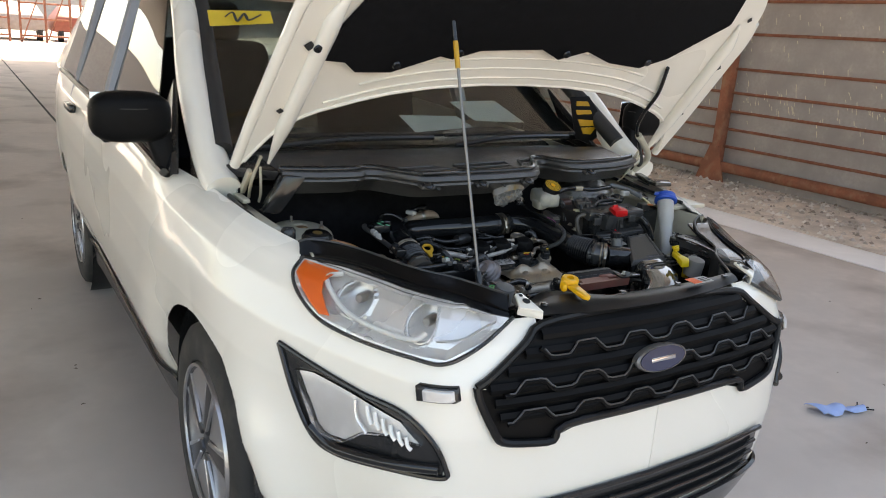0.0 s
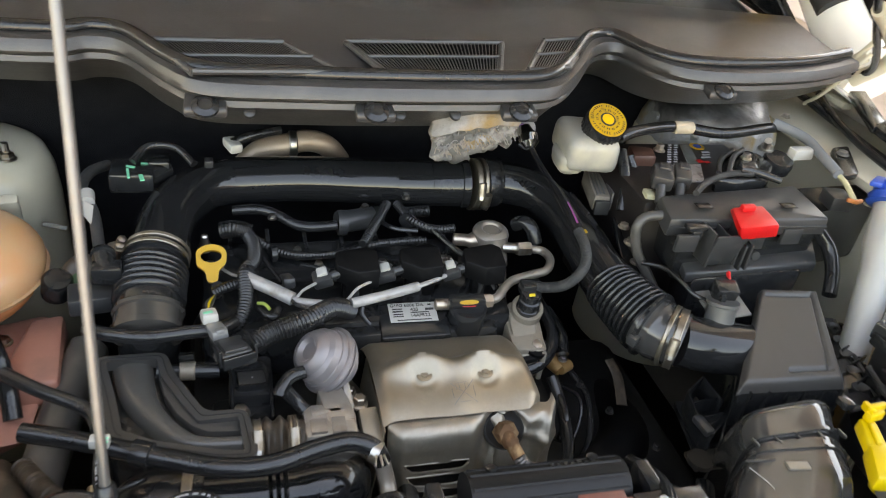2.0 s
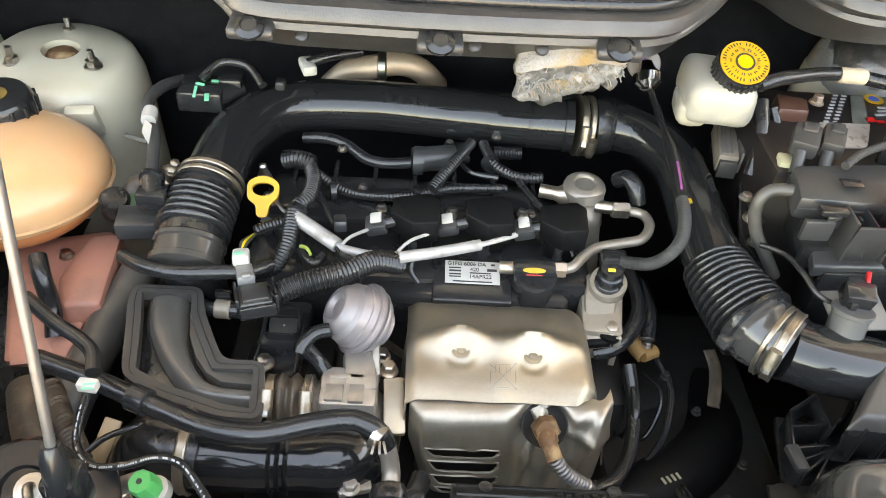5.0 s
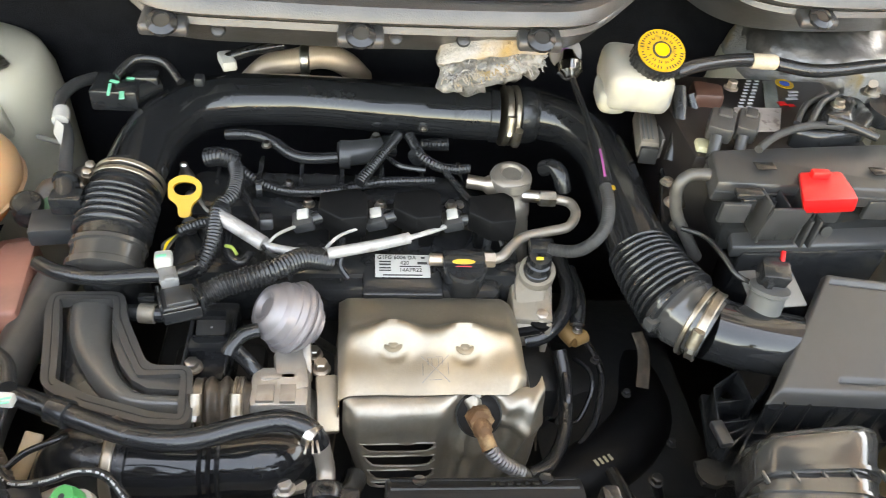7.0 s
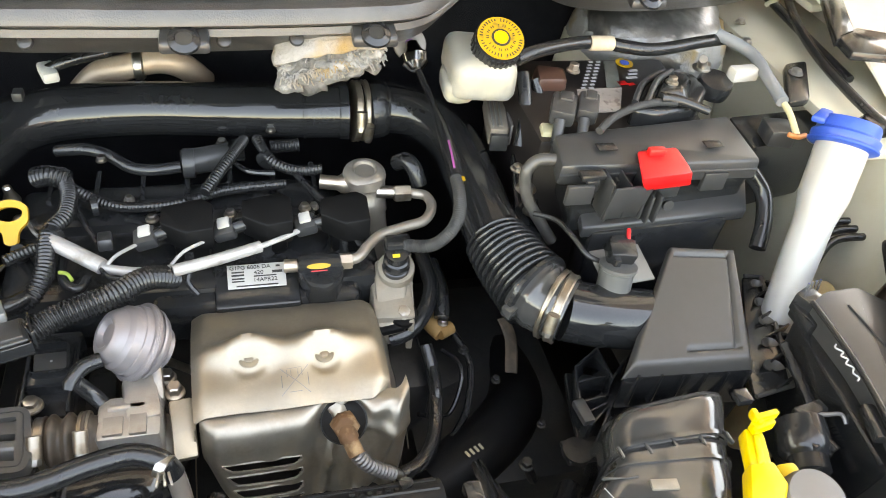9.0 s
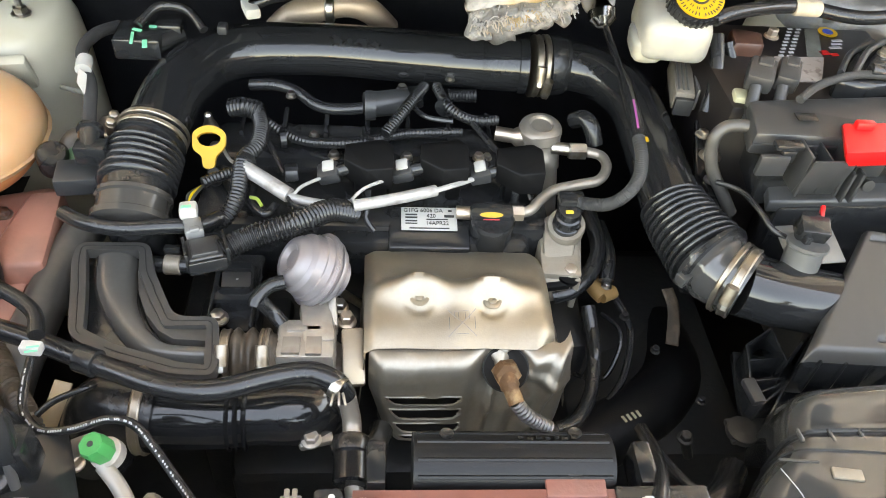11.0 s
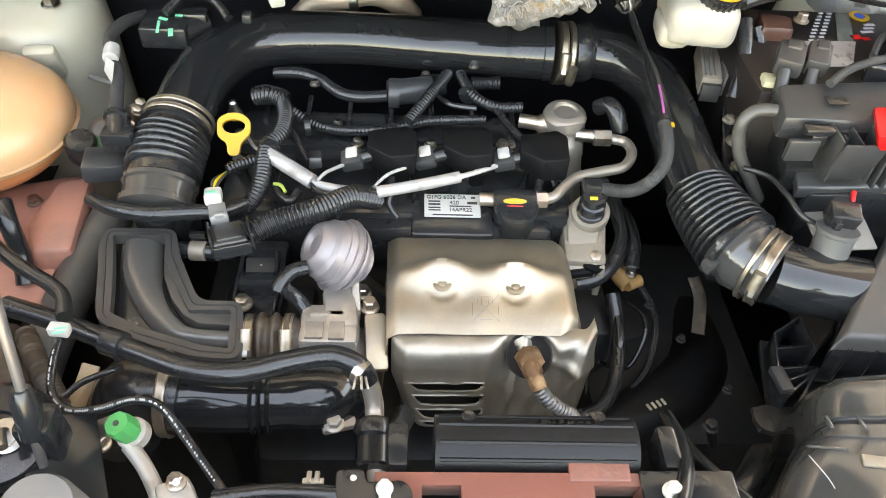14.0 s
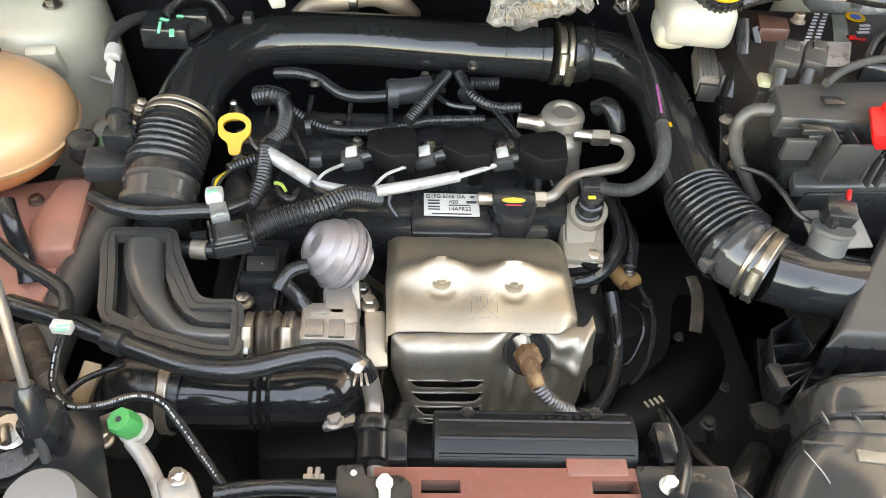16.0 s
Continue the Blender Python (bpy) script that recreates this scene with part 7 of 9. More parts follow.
# torn insulation pads
for n, pts, seed in (("insulation_pad", ((0.0189, 0.7546, 1.012), (0.1214, 0.7679, 1.012), (0.117, 0.7533, 0.985), (0.0198, 0.7311, 0.972)), 1.0), ):
    pad = thing(n, pts[2], "torn fuzzy white insulation pad below the scuttle", "insulation")
    def quad(u, v, pts=pts):
        a, b, c, d = (Vector(p) for p in pts)
        p = a.lerp(b, u).lerp(d.lerp(c, u), v)
        return p + Vector((0, -0.018, 0.018)) * (math.sin(math.pi * u) * math.sin(math.pi * v)) ** 0.5
    part("wool", fuzzy(sheet(lambda u, v: quad(u, v * 0.66), steps(0, 1, 60), steps(0, 1, 24), 0.01), 0.0035, 60, seed), WOOL, pad, "soft matted face", 180)
    part("fringe", fuzzy(sheet(lambda u, v: quad(u * 0.94, 0.6 + 0.4 * v) + Vector((0, 0.006, -0.012 * v)), steps(0, 1, 60), steps(0, 1, 14), 0.008), 0.008, 110, seed + 4), WOOL_GREY, pad, "grey torn fringe", 180)
    fib = []
    for i in range(420):
        u, v = random.random(), random.random()
        if random.random() < 0.6:
            v = 0.9 + 0.15 * random.random()
        elif random.random() < 0.5:
            u = random.choice((0.0, 1.0)) + random.uniform(-0.05, 0.05)
        p = quad(min(max(u, 0), 1), min(max(v, 0), 1)) + Vector((random.uniform(-.004, .004), -0.002, 0.0))
        d = Vector((random.uniform(-1, 1), random.uniform(-1, 0.2), random.uniform(-0.9, 0.4))) * 0.008
        fib.append(tube([p, p + d * 0.5 + Vector((0, 0, 0.002)), p + d], 0.0007, 4, 2, False))
    part("fibre_tuft", join(*fib), WOOL, pad, "loose white tuft")
tower = thing("strut_tower", (0.43, 0.86, 0.6), "strut tower under a torn silver-white insulation cover", "strut tower")
TW = (0.5203, 0.9057, 0.95)
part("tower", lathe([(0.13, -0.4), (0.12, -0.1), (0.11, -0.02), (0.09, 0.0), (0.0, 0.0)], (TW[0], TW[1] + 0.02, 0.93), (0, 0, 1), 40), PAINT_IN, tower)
part("cover", fuzzy(lathe([(0.105, -0.03), (0.106, -0.005), (0.10, 0.015), (0.085, 0.024), (0.06, 0.028), (0.0, 0.03)], (TW[0], TW[1] + 0.02, 0.935), (0, 0, 1), 60), 0.008, 45, 3.0), WOOL, tower, "torn white insulation rim", 180)
part("shiny_patch", fuzzy(lathe([(0.096, -0.05), (0.093, 0.0), (0.08, 0.02), (0.045, 0.027), (0.0, 0.027)], (TW[0] - 0.005, TW[1] + 0.004, 0.957), (0.0, -0.3, 1), 60), 0.005, 50, 7.0), surface("grey_metallic_film", (0.2, 0.19, 0.18), 0.3, 0.8, 0.4, 40, 0.6, stain=(0.4, 0.38, 0.36), stain_scale=25), tower, "grey metallic film", 180)
part("hub", lathe([(0.03, 0), (0.028, 0.006), (0.012, 0.007)], (TW[0] - 0.005, TW[1] + 0.02, 0.975), (0, -0.3, 1), 24), RUBBER, tower)
# brake fluid reservoir
br = thing("brake_fluid_reservoir", (0.2479, 0.8113, 0.94), "milky white brake fluid reservoir with a yellow cap", "reservoir")
BC = (0.2435, 0.757, 1.0)
CAPAX = (0, -0.5, 0.87)
part("tank", join(hull(raised([(0.193, 0.738, 0.984), (0.264, 0.732, 0.982), (0.274, 0.80, 0.992), (0.197, 0.81, 0.994)], 0.046, 0.002), 0.014, 4), lathe([(0.023, -0.034), (0.0225, -0.012), (0.021, 0.0)], BC, CAPAX, 28)), MILKY, br)
part("lower_lobe", hull(raised([(0.187, 0.742, 0.962), (0.224, 0.738, 0.96), (0.226, 0.79, 0.962), (0.19, 0.79, 0.962)], 0.03, -0.004), 0.009, 3), MILKY, br, "greyish lower lobe half full of fluid")
cap = part("cap", lathe([(0.0252, -0.017), (0.0262, -0.014), (0.0265, 0.003), (0.0255, 0.007), (0.0, 0.0075)], BC, CAPAX, 44), PLASTIC, br, "black cap rim")
part("disc", lathe([(0.0253, 0.007), (0.0253, 0.0085), (0.0, 0.009)], BC, CAPAX, 44), GOLD, cap, "yellow warning disc")
part("emblem", lathe([(0.0102, 0.0088), (0.0102, 0.0096), (0.0086, 0.0097), (0.0086, 0.0092)], BC, CAPAX, 28), INK, cap)
part("emblem_dot", lathe([(0.0078, 0.0088), (0.0078, 0.0102), (0.0, 0.0106)], BC, CAPAX, 24), AMBER, cap)
ON_CAP = Matrix.Translation(BC) @ Vector((0, 0, 1)).rotation_difference(Vector(CAPAX)).to_matrix().to_4x4()
for i in range(28):
    part("grip_rib", moved(box((0.0264, 0, -0.005), (0.002, 0.003, 0.018), 0.0006), ON_CAP @ Matrix.Rotation(2 * math.pi * i / 28, 4, 'Z')), PLASTIC, cap)
for i in range(40):
    a = 2 * math.pi * i / 40
    if i % 10:
        part("warning_mark", moved(box((0.0215, 0, 0.0088), (0.003 + 0.0008 * math.sin(i * 5), 0.0011, 0.0006), 0), ON_CAP @ Matrix.Rotation(a, 4, 'Z')), INK, cap)
    if i % 3 and i % 11:
        part("warning_mark", moved(box((0.0148, 0, 0.0088), (0.0026, 0.0009, 0.0006), 0), ON_CAP @ Matrix.Rotation(a, 4, 'Z')), INK, cap)
master = thing("control_module", (0.2599, 0.7597, 0.9), "brownish-grey metal module beside the duct", "module")
part("case", box((0.259, 0.765, 0.9), (0.022, 0.068, 0.024), 0.003, (6, 0, -10)), surface("brown_grey_case", (0.21, 0.18, 0.15), 0.45, 0.3, 0.15, 80, 0.1), master)
for dx in (-0.007, -0.002, 0.003):
    part("fin", box((0.259 + dx, 0.765, 0.9125), (0.002, 0.06, 0.003), 0.0006, (6, 0, -10)), RODSTEEL, master)
part("edge", box((0.272, 0.765, 0.9), (0.003, 0.07, 0.026), 0.001, (0, 0, -8)), RODSTEEL, master, "bright steel edge")
part("lower_lip", box((0.2532, 0.728, 0.893), (0.02, 0.006, 0.02), 0.001, (0, 0, -8)), PLASTIC_GREY, master)
# battery
bat = thing("battery", (0.42, 0.72, 0.7), "black car battery with a printed label", "battery")
part("case", hull(raised([(0.27, 0.66, 0.94), (0.47, 0.64, 0.94), (0.49, 0.83, 0.94), (0.27, 0.83, 0.94)], 0.2, 0.0), 0.006), surface("brown_black_battery_case", (0.012, 0.0092, 0.0088), 0.42, 0, 0.2, 200, 0.05), bat)
part("label_white", hull(raised([(0.347, 0.755, 0.9425), (0.404, 0.757, 0.9425), (0.381, 0.709, 0.9425), (0.334, 0.707, 0.9425)], 0.002, 0.0), 0.0002), surface("worn_grey_label", (0.3, 0.27, 0.25), 0.5, 0, 0.2, 200, 0.02, stain=(0.16, 0.13, 0.12), stain_scale=90, stain_cut=(0.55, 0.65)), bat, "worn pale label")
for c in range(2):
    for i in range(9):
        part("print_dot", box((0.3905 + c * 0.01 - i * 0.0042, 0.82 - i * 0.0075, 0.9408), (0.0055, 0.0028, 0.0008), 0, (0, 0, 8)), PALE_INK, bat)
part("print_panel", hull(raised([(0.408, 0.821, 0.941), (0.424, 0.821, 0.941), (0.404, 0.76, 0.941), (0.386, 0.759, 0.941)], 0.0008, 0.0), 0.0001), surface("grey_green_print", (0.11, 0.115, 0.1), 0.5, 0, 0.4, 400, 0.02), bat, "grey printed panel")
part("print_badge", lathe([(0.011, 0), (0.011, 0.0008)], (0.4335, 0.816, 0.9405), (0, 0, 1), 24), YELLOW, bat, "yellow and blue printed badge")
part("badge_centre", lathe([(0.006, 0), (0.006, 0.0004)], (0.4335, 0.816, 0.9413), (0, 0, 1), 20), BLUE, bat)
for x, y, w, h, m in ((0.437, 0.798, 0.012, 0.004, PALE_INK), (0.433, 0.79, 0.012, 0.003, PALE_INK), (0.428, 0.782, 0.014, 0.004, PALE_INK), (0.41, 0.77, 0.012, 0.008, RED), (0.421, 0.767, 0.008, 0.005, RED)):
    part("print_bar", box((x, y, 0.9406), (w, h, 0.0008), 0, (0, 0, 8)), m, bat)
term = thing("battery_terminal", (0.3317, 0.7935, 0.945), "dull red battery terminal clamp", "battery terminal")
part("clamp_body", hull(raised([(0.307, 0.7931, 0.955), (0.3401, 0.7844, 0.955), (0.3331, 0.7567, 0.955), (0.2996, 0.7578, 0.955)], 0.02, 0.002), 0.005), surface("brown_red_plastic", (0.075, 0.032, 0.022), 0.35), term)
part("nut", bolt((0.3505, 0.7827, 0.95), 0.006, 0.01), COPPER, term)
# fuse box
fuse = thing("fuse_box", (0.37, 0.6, 0.8), "black fuse box with a red terminal cover", "fuse box")
FT = [(0.2785, 0.65, 0.955), (0.491, 0.673, 0.955), (0.489, 0.597, 0.95), (0.2705, 0.603, 0.95)]
part("lid", hull(raised(FT, 0.024, 0.002), 0.003), PLASTIC_GREY, fuse)
FB = [(0.2984, 0.6835, 0.93), (0.5206, 0.7042, 0.93), (0.4999, 0.6136, 0.925), (0.289, 0.5975, 0.925)]
part("body", hull(raised(FB, 0.06, -0.004), 0.006), PLASTIC, fuse)
part("ledge", hull(raised([(0.3073, 0.6283, 0.9), (0.5187, 0.641, 0.9), (0.4987, 0.5939, 0.885), (0.2997, 0.5831, 0.885)], 0.014, 0.0), 0.003), PLASTIC_GREY, fuse)
part("lower_body", hull(raised([(0.3316, 0.6522, 0.88), (0.5278, 0.6674, 0.88), (0.4743, 0.587, 0.88), (0.3087, 0.5792, 0.88)], 0.12, -0.004), 0.008), PLASTIC, fuse)
part("lid_edge", tube([Vector(p) + Vector((0, 0, -0.012)) for p in (FT[0], FT[3], FT[2], FT[1])], 0.002, 6, 1, True, 1, True), PLASTIC_GREY, fuse)
for q in ((0.2849, 0.5824, 0.93), (0.3909, 0.5979, 0.92), (0.4433, 0.5983, 0.925)):
    part("front_clip", box(q, (0.028, 0.006, 0.022), 0.0015), PLASTIC_GREY, fuse)
part("front_screw", lathe([(0.006, 0), (0.006, 0.004), (0.003, 0.0045)], (0.3916, 0.5888, 0.905), (0, -1, 0.2), 14), INK, fuse)
for q in (((0.2853, 0.582, 0.946), 0), ((0.4611, 0.5974, 0.942), 0)):
    part("latch", join(box((q[0][0] + 0.012, q[0][1] + 0.008, q[0][2] + 0.001), (0.026, 0.012, 0.006), 0.0015), box((q[0][0] + 0.012, q[0][1] + 0.003, q[0][2] - 0.008), (0.014, 0.006, 0.014), 0.0015)), PLASTIC, fuse)
for a in (0, 1, 2):
    part("front_rib", box(((0.3315, 0.6038, 0.91)[0] + a * 0.011, (0.3315, 0.6038, 0.91)[1], 0.915), (0.004, 0.02, 0.04), 0.001), PLASTIC_GREY, fuse)
part("front_pocket", join(box((0.333, 0.572, 0.925), (0.042, 0.003, 0.046), 0.001, (12, 0, 3)), box((0.3135, 0.585, 0.925), (0.003, 0.028, 0.046), 0.001), box((0.3525, 0.586, 0.925), (0.003, 0.028, 0.046), 0.001), box((0.333, 0.586, 0.925), (0.002, 0.026, 0.04), 0.0005)), PLASTIC_GREY, fuse, "open moulded pocket")
for x in (0.362, 0.371):
    part("front_rib", box((x, 0.578, 0.912), (0.003, 0.012, 0.034), 0.0008), PLASTIC_GREY, fuse)
for i in range(7):
    part("slot", box(((0.3594, 0.595, 0.872)[0] + i * 0.013, (0.3594, 0.595, 0.872)[1] - 0.002, 0.872), (0.008, 0.004, 0.004), 0), INK, fuse)
part("mark", box((0.3235, 0.6231, 0.956), (0.02, 0.012, 0.001), 0.0003), PLASTIC, fuse)
part("mark", box((0.444, 0.6213, 0.955), (0.02, 0.012, 0.001), 0.0003), PLASTIC, fuse)
red = part("terminal_cover", join(hull([(0.3413, 0.5968, 0.968), (0.3861, 0.6004, 0.968), (0.3899, 0.5663, 0.962), (0.3318, 0.5604, 0.962), (0.3536, 0.6146, 0.955), (0.3998, 0.6183, 0.955), (0.3991, 0.5729, 0.94), (0.3446, 0.5678, 0.94)], 0.003), box(((0.36, 0.5926, 0.97)[0], (0.36, 0.5926, 0.97)[1], 0.97), (0.018, 0.008, 0.008), 0.002)), RED, fuse, "bright red plastic terminal cover")
fuse2 = thing("relay_box", (0.6697, 0.7645, 0.86), "black relay box with a grey plug", "relay box")
part("lid", hull(raised([(0.5175, 0.7025, 0.935), (0.6411, 0.7145, 0.935), (0.6336, 0.668, 0.93), (0.5189, 0.6451, 0.93)], 0.09, 0.0), 0.005), PLASTIC, fuse2)
part("grey_plug", box((0.5446, 0.651, 0.945), (0.03, 0.032, 0.02), 0.003, (0, 0, -10)), PLASTIC_GREY, fuse2)
cab = thing("battery_cable", (0.4806, 0.7557, 0.93), "black battery cable with a curved cover", "cable")
COV = [(0.376, 0.684), (0.404, 0.673), (0.456, 0.682), (0.491, 0.719), (0.489, 0.758), (0.45, 0.762), (0.415, 0.735)]
part("cover", join(prism(rounded(COV, 0.012), 0.93, 0.962, 0.006, None, 3), hull([(0.405, 0.69, 0.962), (0.45, 0.694, 0.962), (0.478, 0.735, 0.962), (0.455, 0.752, 0.962), (0.42, 0.728, 0.962), (0.42, 0.7, 0.972), (0.445, 0.703, 0.972), (0.465, 0.735, 0.972), (0.452, 0.742, 0.972)], 0.003)), PLASTIC, cab, "folded black terminal cover")
# Slim paler tubes draw the highlights along the cover's folds.
for pts in (((0.383, 0.69, 0.964), (0.41, 0.727, 0.965), (0.447, 0.755, 0.964)), ((0.395, 0.686, 0.965), (0.42, 0.718, 0.9725), (0.45, 0.742, 0.972))):
    part("cover_ridge", tube(pts, 0.0035, 8, 8), PLASTIC_GREY, cab)
part("cover_stud", bolt((0.437, 0.715, 0.972), 0.0055, 0.008), STEEL, cab)
part("round_clamp", lathe([(0.02, -0.012), (0.021, 0.0), (0.019, 0.006), (0.008, 0.007)], (0.508, 0.735, 0.958), (0, -0.2, 1), 22), PLASTIC, cab)
part("cable", tube([(0.322, 0.642, 0.962), (0.345, 0.66, 0.966), (0.376, 0.676, 0.967), (0.405, 0.684, 0.967), (0.428, 0.682, 0.967)], 0.0042, 12, 20), TAPE, cab)
part("tape_end", tube([(0.41, 0.687, 0.971), (0.436, 0.683, 0.968), (0.462, 0.668, 0.964)], lambda t, s: 0.0065 - 0.002 * t, 12), LOOM, cab, "smooth sleeve end")
for p, w in (((0.2985, 0.684, 0.962), 0.026), ((0.3265, 0.685, 0.962), 0.022)):
    solo("cable_plug", join(box(p, (w, 0.034, 0.02), 0.004, (10, 0, -24)), box((p[0] + 0.004, p[1] + 0.006, p[2] + 0.011), (w * 0.55, 0.014, 0.006), 0.002, (10, 0, -24)), rod((p[0] - 0.008, p[1] - 0.014, p[2] - 0.004), (p[0] - 0.014, p[1] - 0.03, p[2] - 0.02), 0.006)), PLASTIC_GREY, "dark grey cable plug behind the fuse box", "plug", "plugs behind the fuse box")
solo("pale_tag", box((0.2835, 0.676, 0.94), (0.016, 0.02, 0.012), 0.003, (0, 0, -10)), surface("pale_yellow_plastic", (0.38, 0.36, 0.24), 0.45), "pale yellow plug tag behind the fuse box", "tag")
hose("fuse_cable", [(0.2757, 0.628, 0.94), (0.2576, 0.6334, 0.935), (0.2477, 0.6308, 0.92), (0.2554, 0.6268, 0.89), (0.275, 0.6196, 0.86), (0.2887, 0.6182, 0.84)], 0.0064, DUSTY, "thick grey-black cable beside the fuse box", "cable")
hose("sensor_wire", [(0.2605, 0.6173, 0.88), (0.2777, 0.5987, 0.885), (0.2859, 0.5715, 0.885), (0.2936, 0.5493, 0.88), (0.3122, 0.5395, 0.875)], 0.0028, LOOM, "thin twisted black sensor wire", "cable")
hose("brake_pipe", [(0.264, 0.748, 0.985), (0.2959, 0.7593, 0.99), (0.3676, 0.7848, 0.985), (0.4364, 0.7759, 0.98), (0.5119, 0.7929, 0.98), (0.5637, 0.8122, 0.975)], 0.0075, RUBBER, "grey rubber brake vacuum hose", "hose")
hose("grey_sleeve", [(0.5394, 0.8044, 0.985), (0.5648, 0.7642, 0.98), (0.5593, 0.7141, 0.975), (0.5547, 0.674, 0.97)], 0.007, surface("grey_sleeve", (0.16, 0.17, 0.18), 0.6), "grey woven cable sleeve", "cable")
hose("yellow_wires", [(0.5574, 0.6979, 0.97), (0.5583, 0.6645, 0.965), (0.5515, 0.63, 0.955)], 0.0035, surface("pale_yellow_wire", (0.55, 0.5, 0.3), 0.5), "pale yellow wire pair", "cable")
solo("white_clip", box((0.5411, 0.7363, 0.97), (0.035, 0.016, 0.016), 0.003, (0, 0, 5)), WHITE, "white plastic cable clip on the apron", "clip")
# air box
air = thing("air_box", (0.37, 0.46, 0.6), "black plastic air filter box", "air filter box")
AQ = [(0.3831, 0.5509, 0.888), (0.4395, 0.5261, 0.9), (0.4201, 0.4194, 0.852), (0.2935, 0.4325, 0.846)]


def lid_top(u, v):
    a, b, c, d = (Vector(p) for p in AQ)
    p = a.lerp(b, u).lerp(d.lerp(c, u), v)
    e = min(u, 1 - u, v, 1 - v)
    p.z -= 0.012 * max(0.0, 1 - e / 0.06) ** 2
    for f, w in ((abs(u - 0.86) - 0.0 if 0.07 < v < 0.86 else 1, 0.018), (abs(v - 0.87) if 0.45 < u < 0.9 else 1, 0.014), (abs(v - 0.1) if 0.1 < u < 0.86 else 1, 0.014)):
        p.z -= 0.0035 * math.exp(-(f / w) ** 2)
    return p


part("lid", sheet(lid_top, steps(0, 1, 70), steps(0, 1, 70)[::-1], 0.004), SATIN, air, "satin black lid with a moulded groove", 60)
part("lid_skirt", hull([(p[0], p[1], p[2] - 0.011) for p in AQ] + [(0.392, 0.556, 0.8), (0.447, 0.53, 0.8), (0.432, 0.424, 0.78), (0.3, 0.437, 0.78)], 0.003), PLASTIC, air)
part("body", hull(raised([(0.4, 0.57, 0.8), (0.5, 0.56, 0.8), (0.445, 0.43, 0.79), (0.303, 0.44, 0.79)], 0.16, -0.01), 0.006), PLASTIC, air)
for i in range(6):
    a = Vector((0.309, 0.4325, 0.815)).lerp(Vector((0.42, 0.421, 0.815)), i / 5)
    part("wall_rib", box(a, (0.003, 0.006, 0.045), 0.001), PLASTIC, air)
FLANGE = [(0.488, 0.545), (0.507, 0.541), (0.47, 0.437), (0.455, 0.4), (0.412, 0.394), (0.425, 0.43)]
part("flange", prism(FLANGE[::-1], 0.826, 0.832, 0.001), PLASTIC, air, "black flange with clip pockets")
part("flange_rim", tube([(x, y, 0.834) for x, y in ((0.488, 0.545), (0.507, 0.541), (0.47, 0.437), (0.455, 0.4), (0.412, 0.394))], 0.0024, 8, 1, True, 1, True), SATIN, air)
for i, (x, y, r) in enumerate(((0.492, 0.528, 0.0095), (0.482, 0.501, 0.0105), (0.472, 0.476, 0.011), (0.459, 0.448, 0.0115), (0.446, 0.42, 0.0135))):
    m = Matrix.Translation((x, y, 0.833)) @ pose(0, 0, 0, 0, 0, 20)
    part("clip_scoop", moved(sheet(lambda u, v, r=r: (r * (0.15 + v * 0.85) * math.cos(u) * 0.8, r * (0.15 + v * 0.85) * math.sin(u) * 0.8, 0.0045 * v ** 2), steps(-0.6, 2.6, 16), steps(0, 1, 6), 0.0012), m), SATIN, air)
    part("pocket_rib", box((x + 0.004, y - r * 1.25, 0.836), (0.034, 0.002, 0.01), 0.0006, (0, 0, 20)), PLASTIC, air)
part("side_teeth", join(*[box((0.51 - 0.0037 * i, 0.532 - 0.0103 * i, 0.832), (0.006, 0.003, 0.008), 0.0008, (0, 0, -20)) for i in range(14)]), PLASTIC, air)
maf = part("outlet_tube", tube([(0.262, 0.5115, 0.847), (0.29, 0.503, 0.844), (0.322, 0.4985, 0.84), (0.35, 0.497, 0.836)], 0.0305, 34), GLOSS, air, "black outlet tube")
part("maf_tower", lathe([(0.02, -0.02), (0.0165, -0.004), (0.0165, 0.022), (0.0185, 0.0235), (0.0185, 0.027), (0.0, 0.027)], (0.311, 0.516, 0.864), (0.06, 0.25, 0.95), 32), surface("mid_grey_plastic", (0.085, 0.085, 0.083), 0.3, 0, 0.1, 200, 0.05), air, "grey sensor tower")
part("maf_plate", box((0.3268, 0.5373, 0.874), (0.056, 0.042, 0.003), 0.001, (14, 0, 5)), surface("pale_sensor_plate", (0.15, 0.147, 0.137), 0.5, 0.2, 0.1, 150, 0.05), air, "pale metal sensor plate")
part("maf_plug", join(box((0.317, 0.532, 0.897), (0.026, 0.02, 0.02), 0.002, (15, 0, -10)), box((0.309, 0.524, 0.893), (0.006, 0.012, 0.012), 0.001), box((0.3165, 0.54, 0.903), (0.016, 0.012, 0.01), 0.002)), PLASTIC, air, "black sensor plug")
part("red_tab", box((0.329, 0.546, 0.904), (0.004, 0.016, 0.006), 0.0012, (30, 0, -18)), RED, air, "red locking tab")
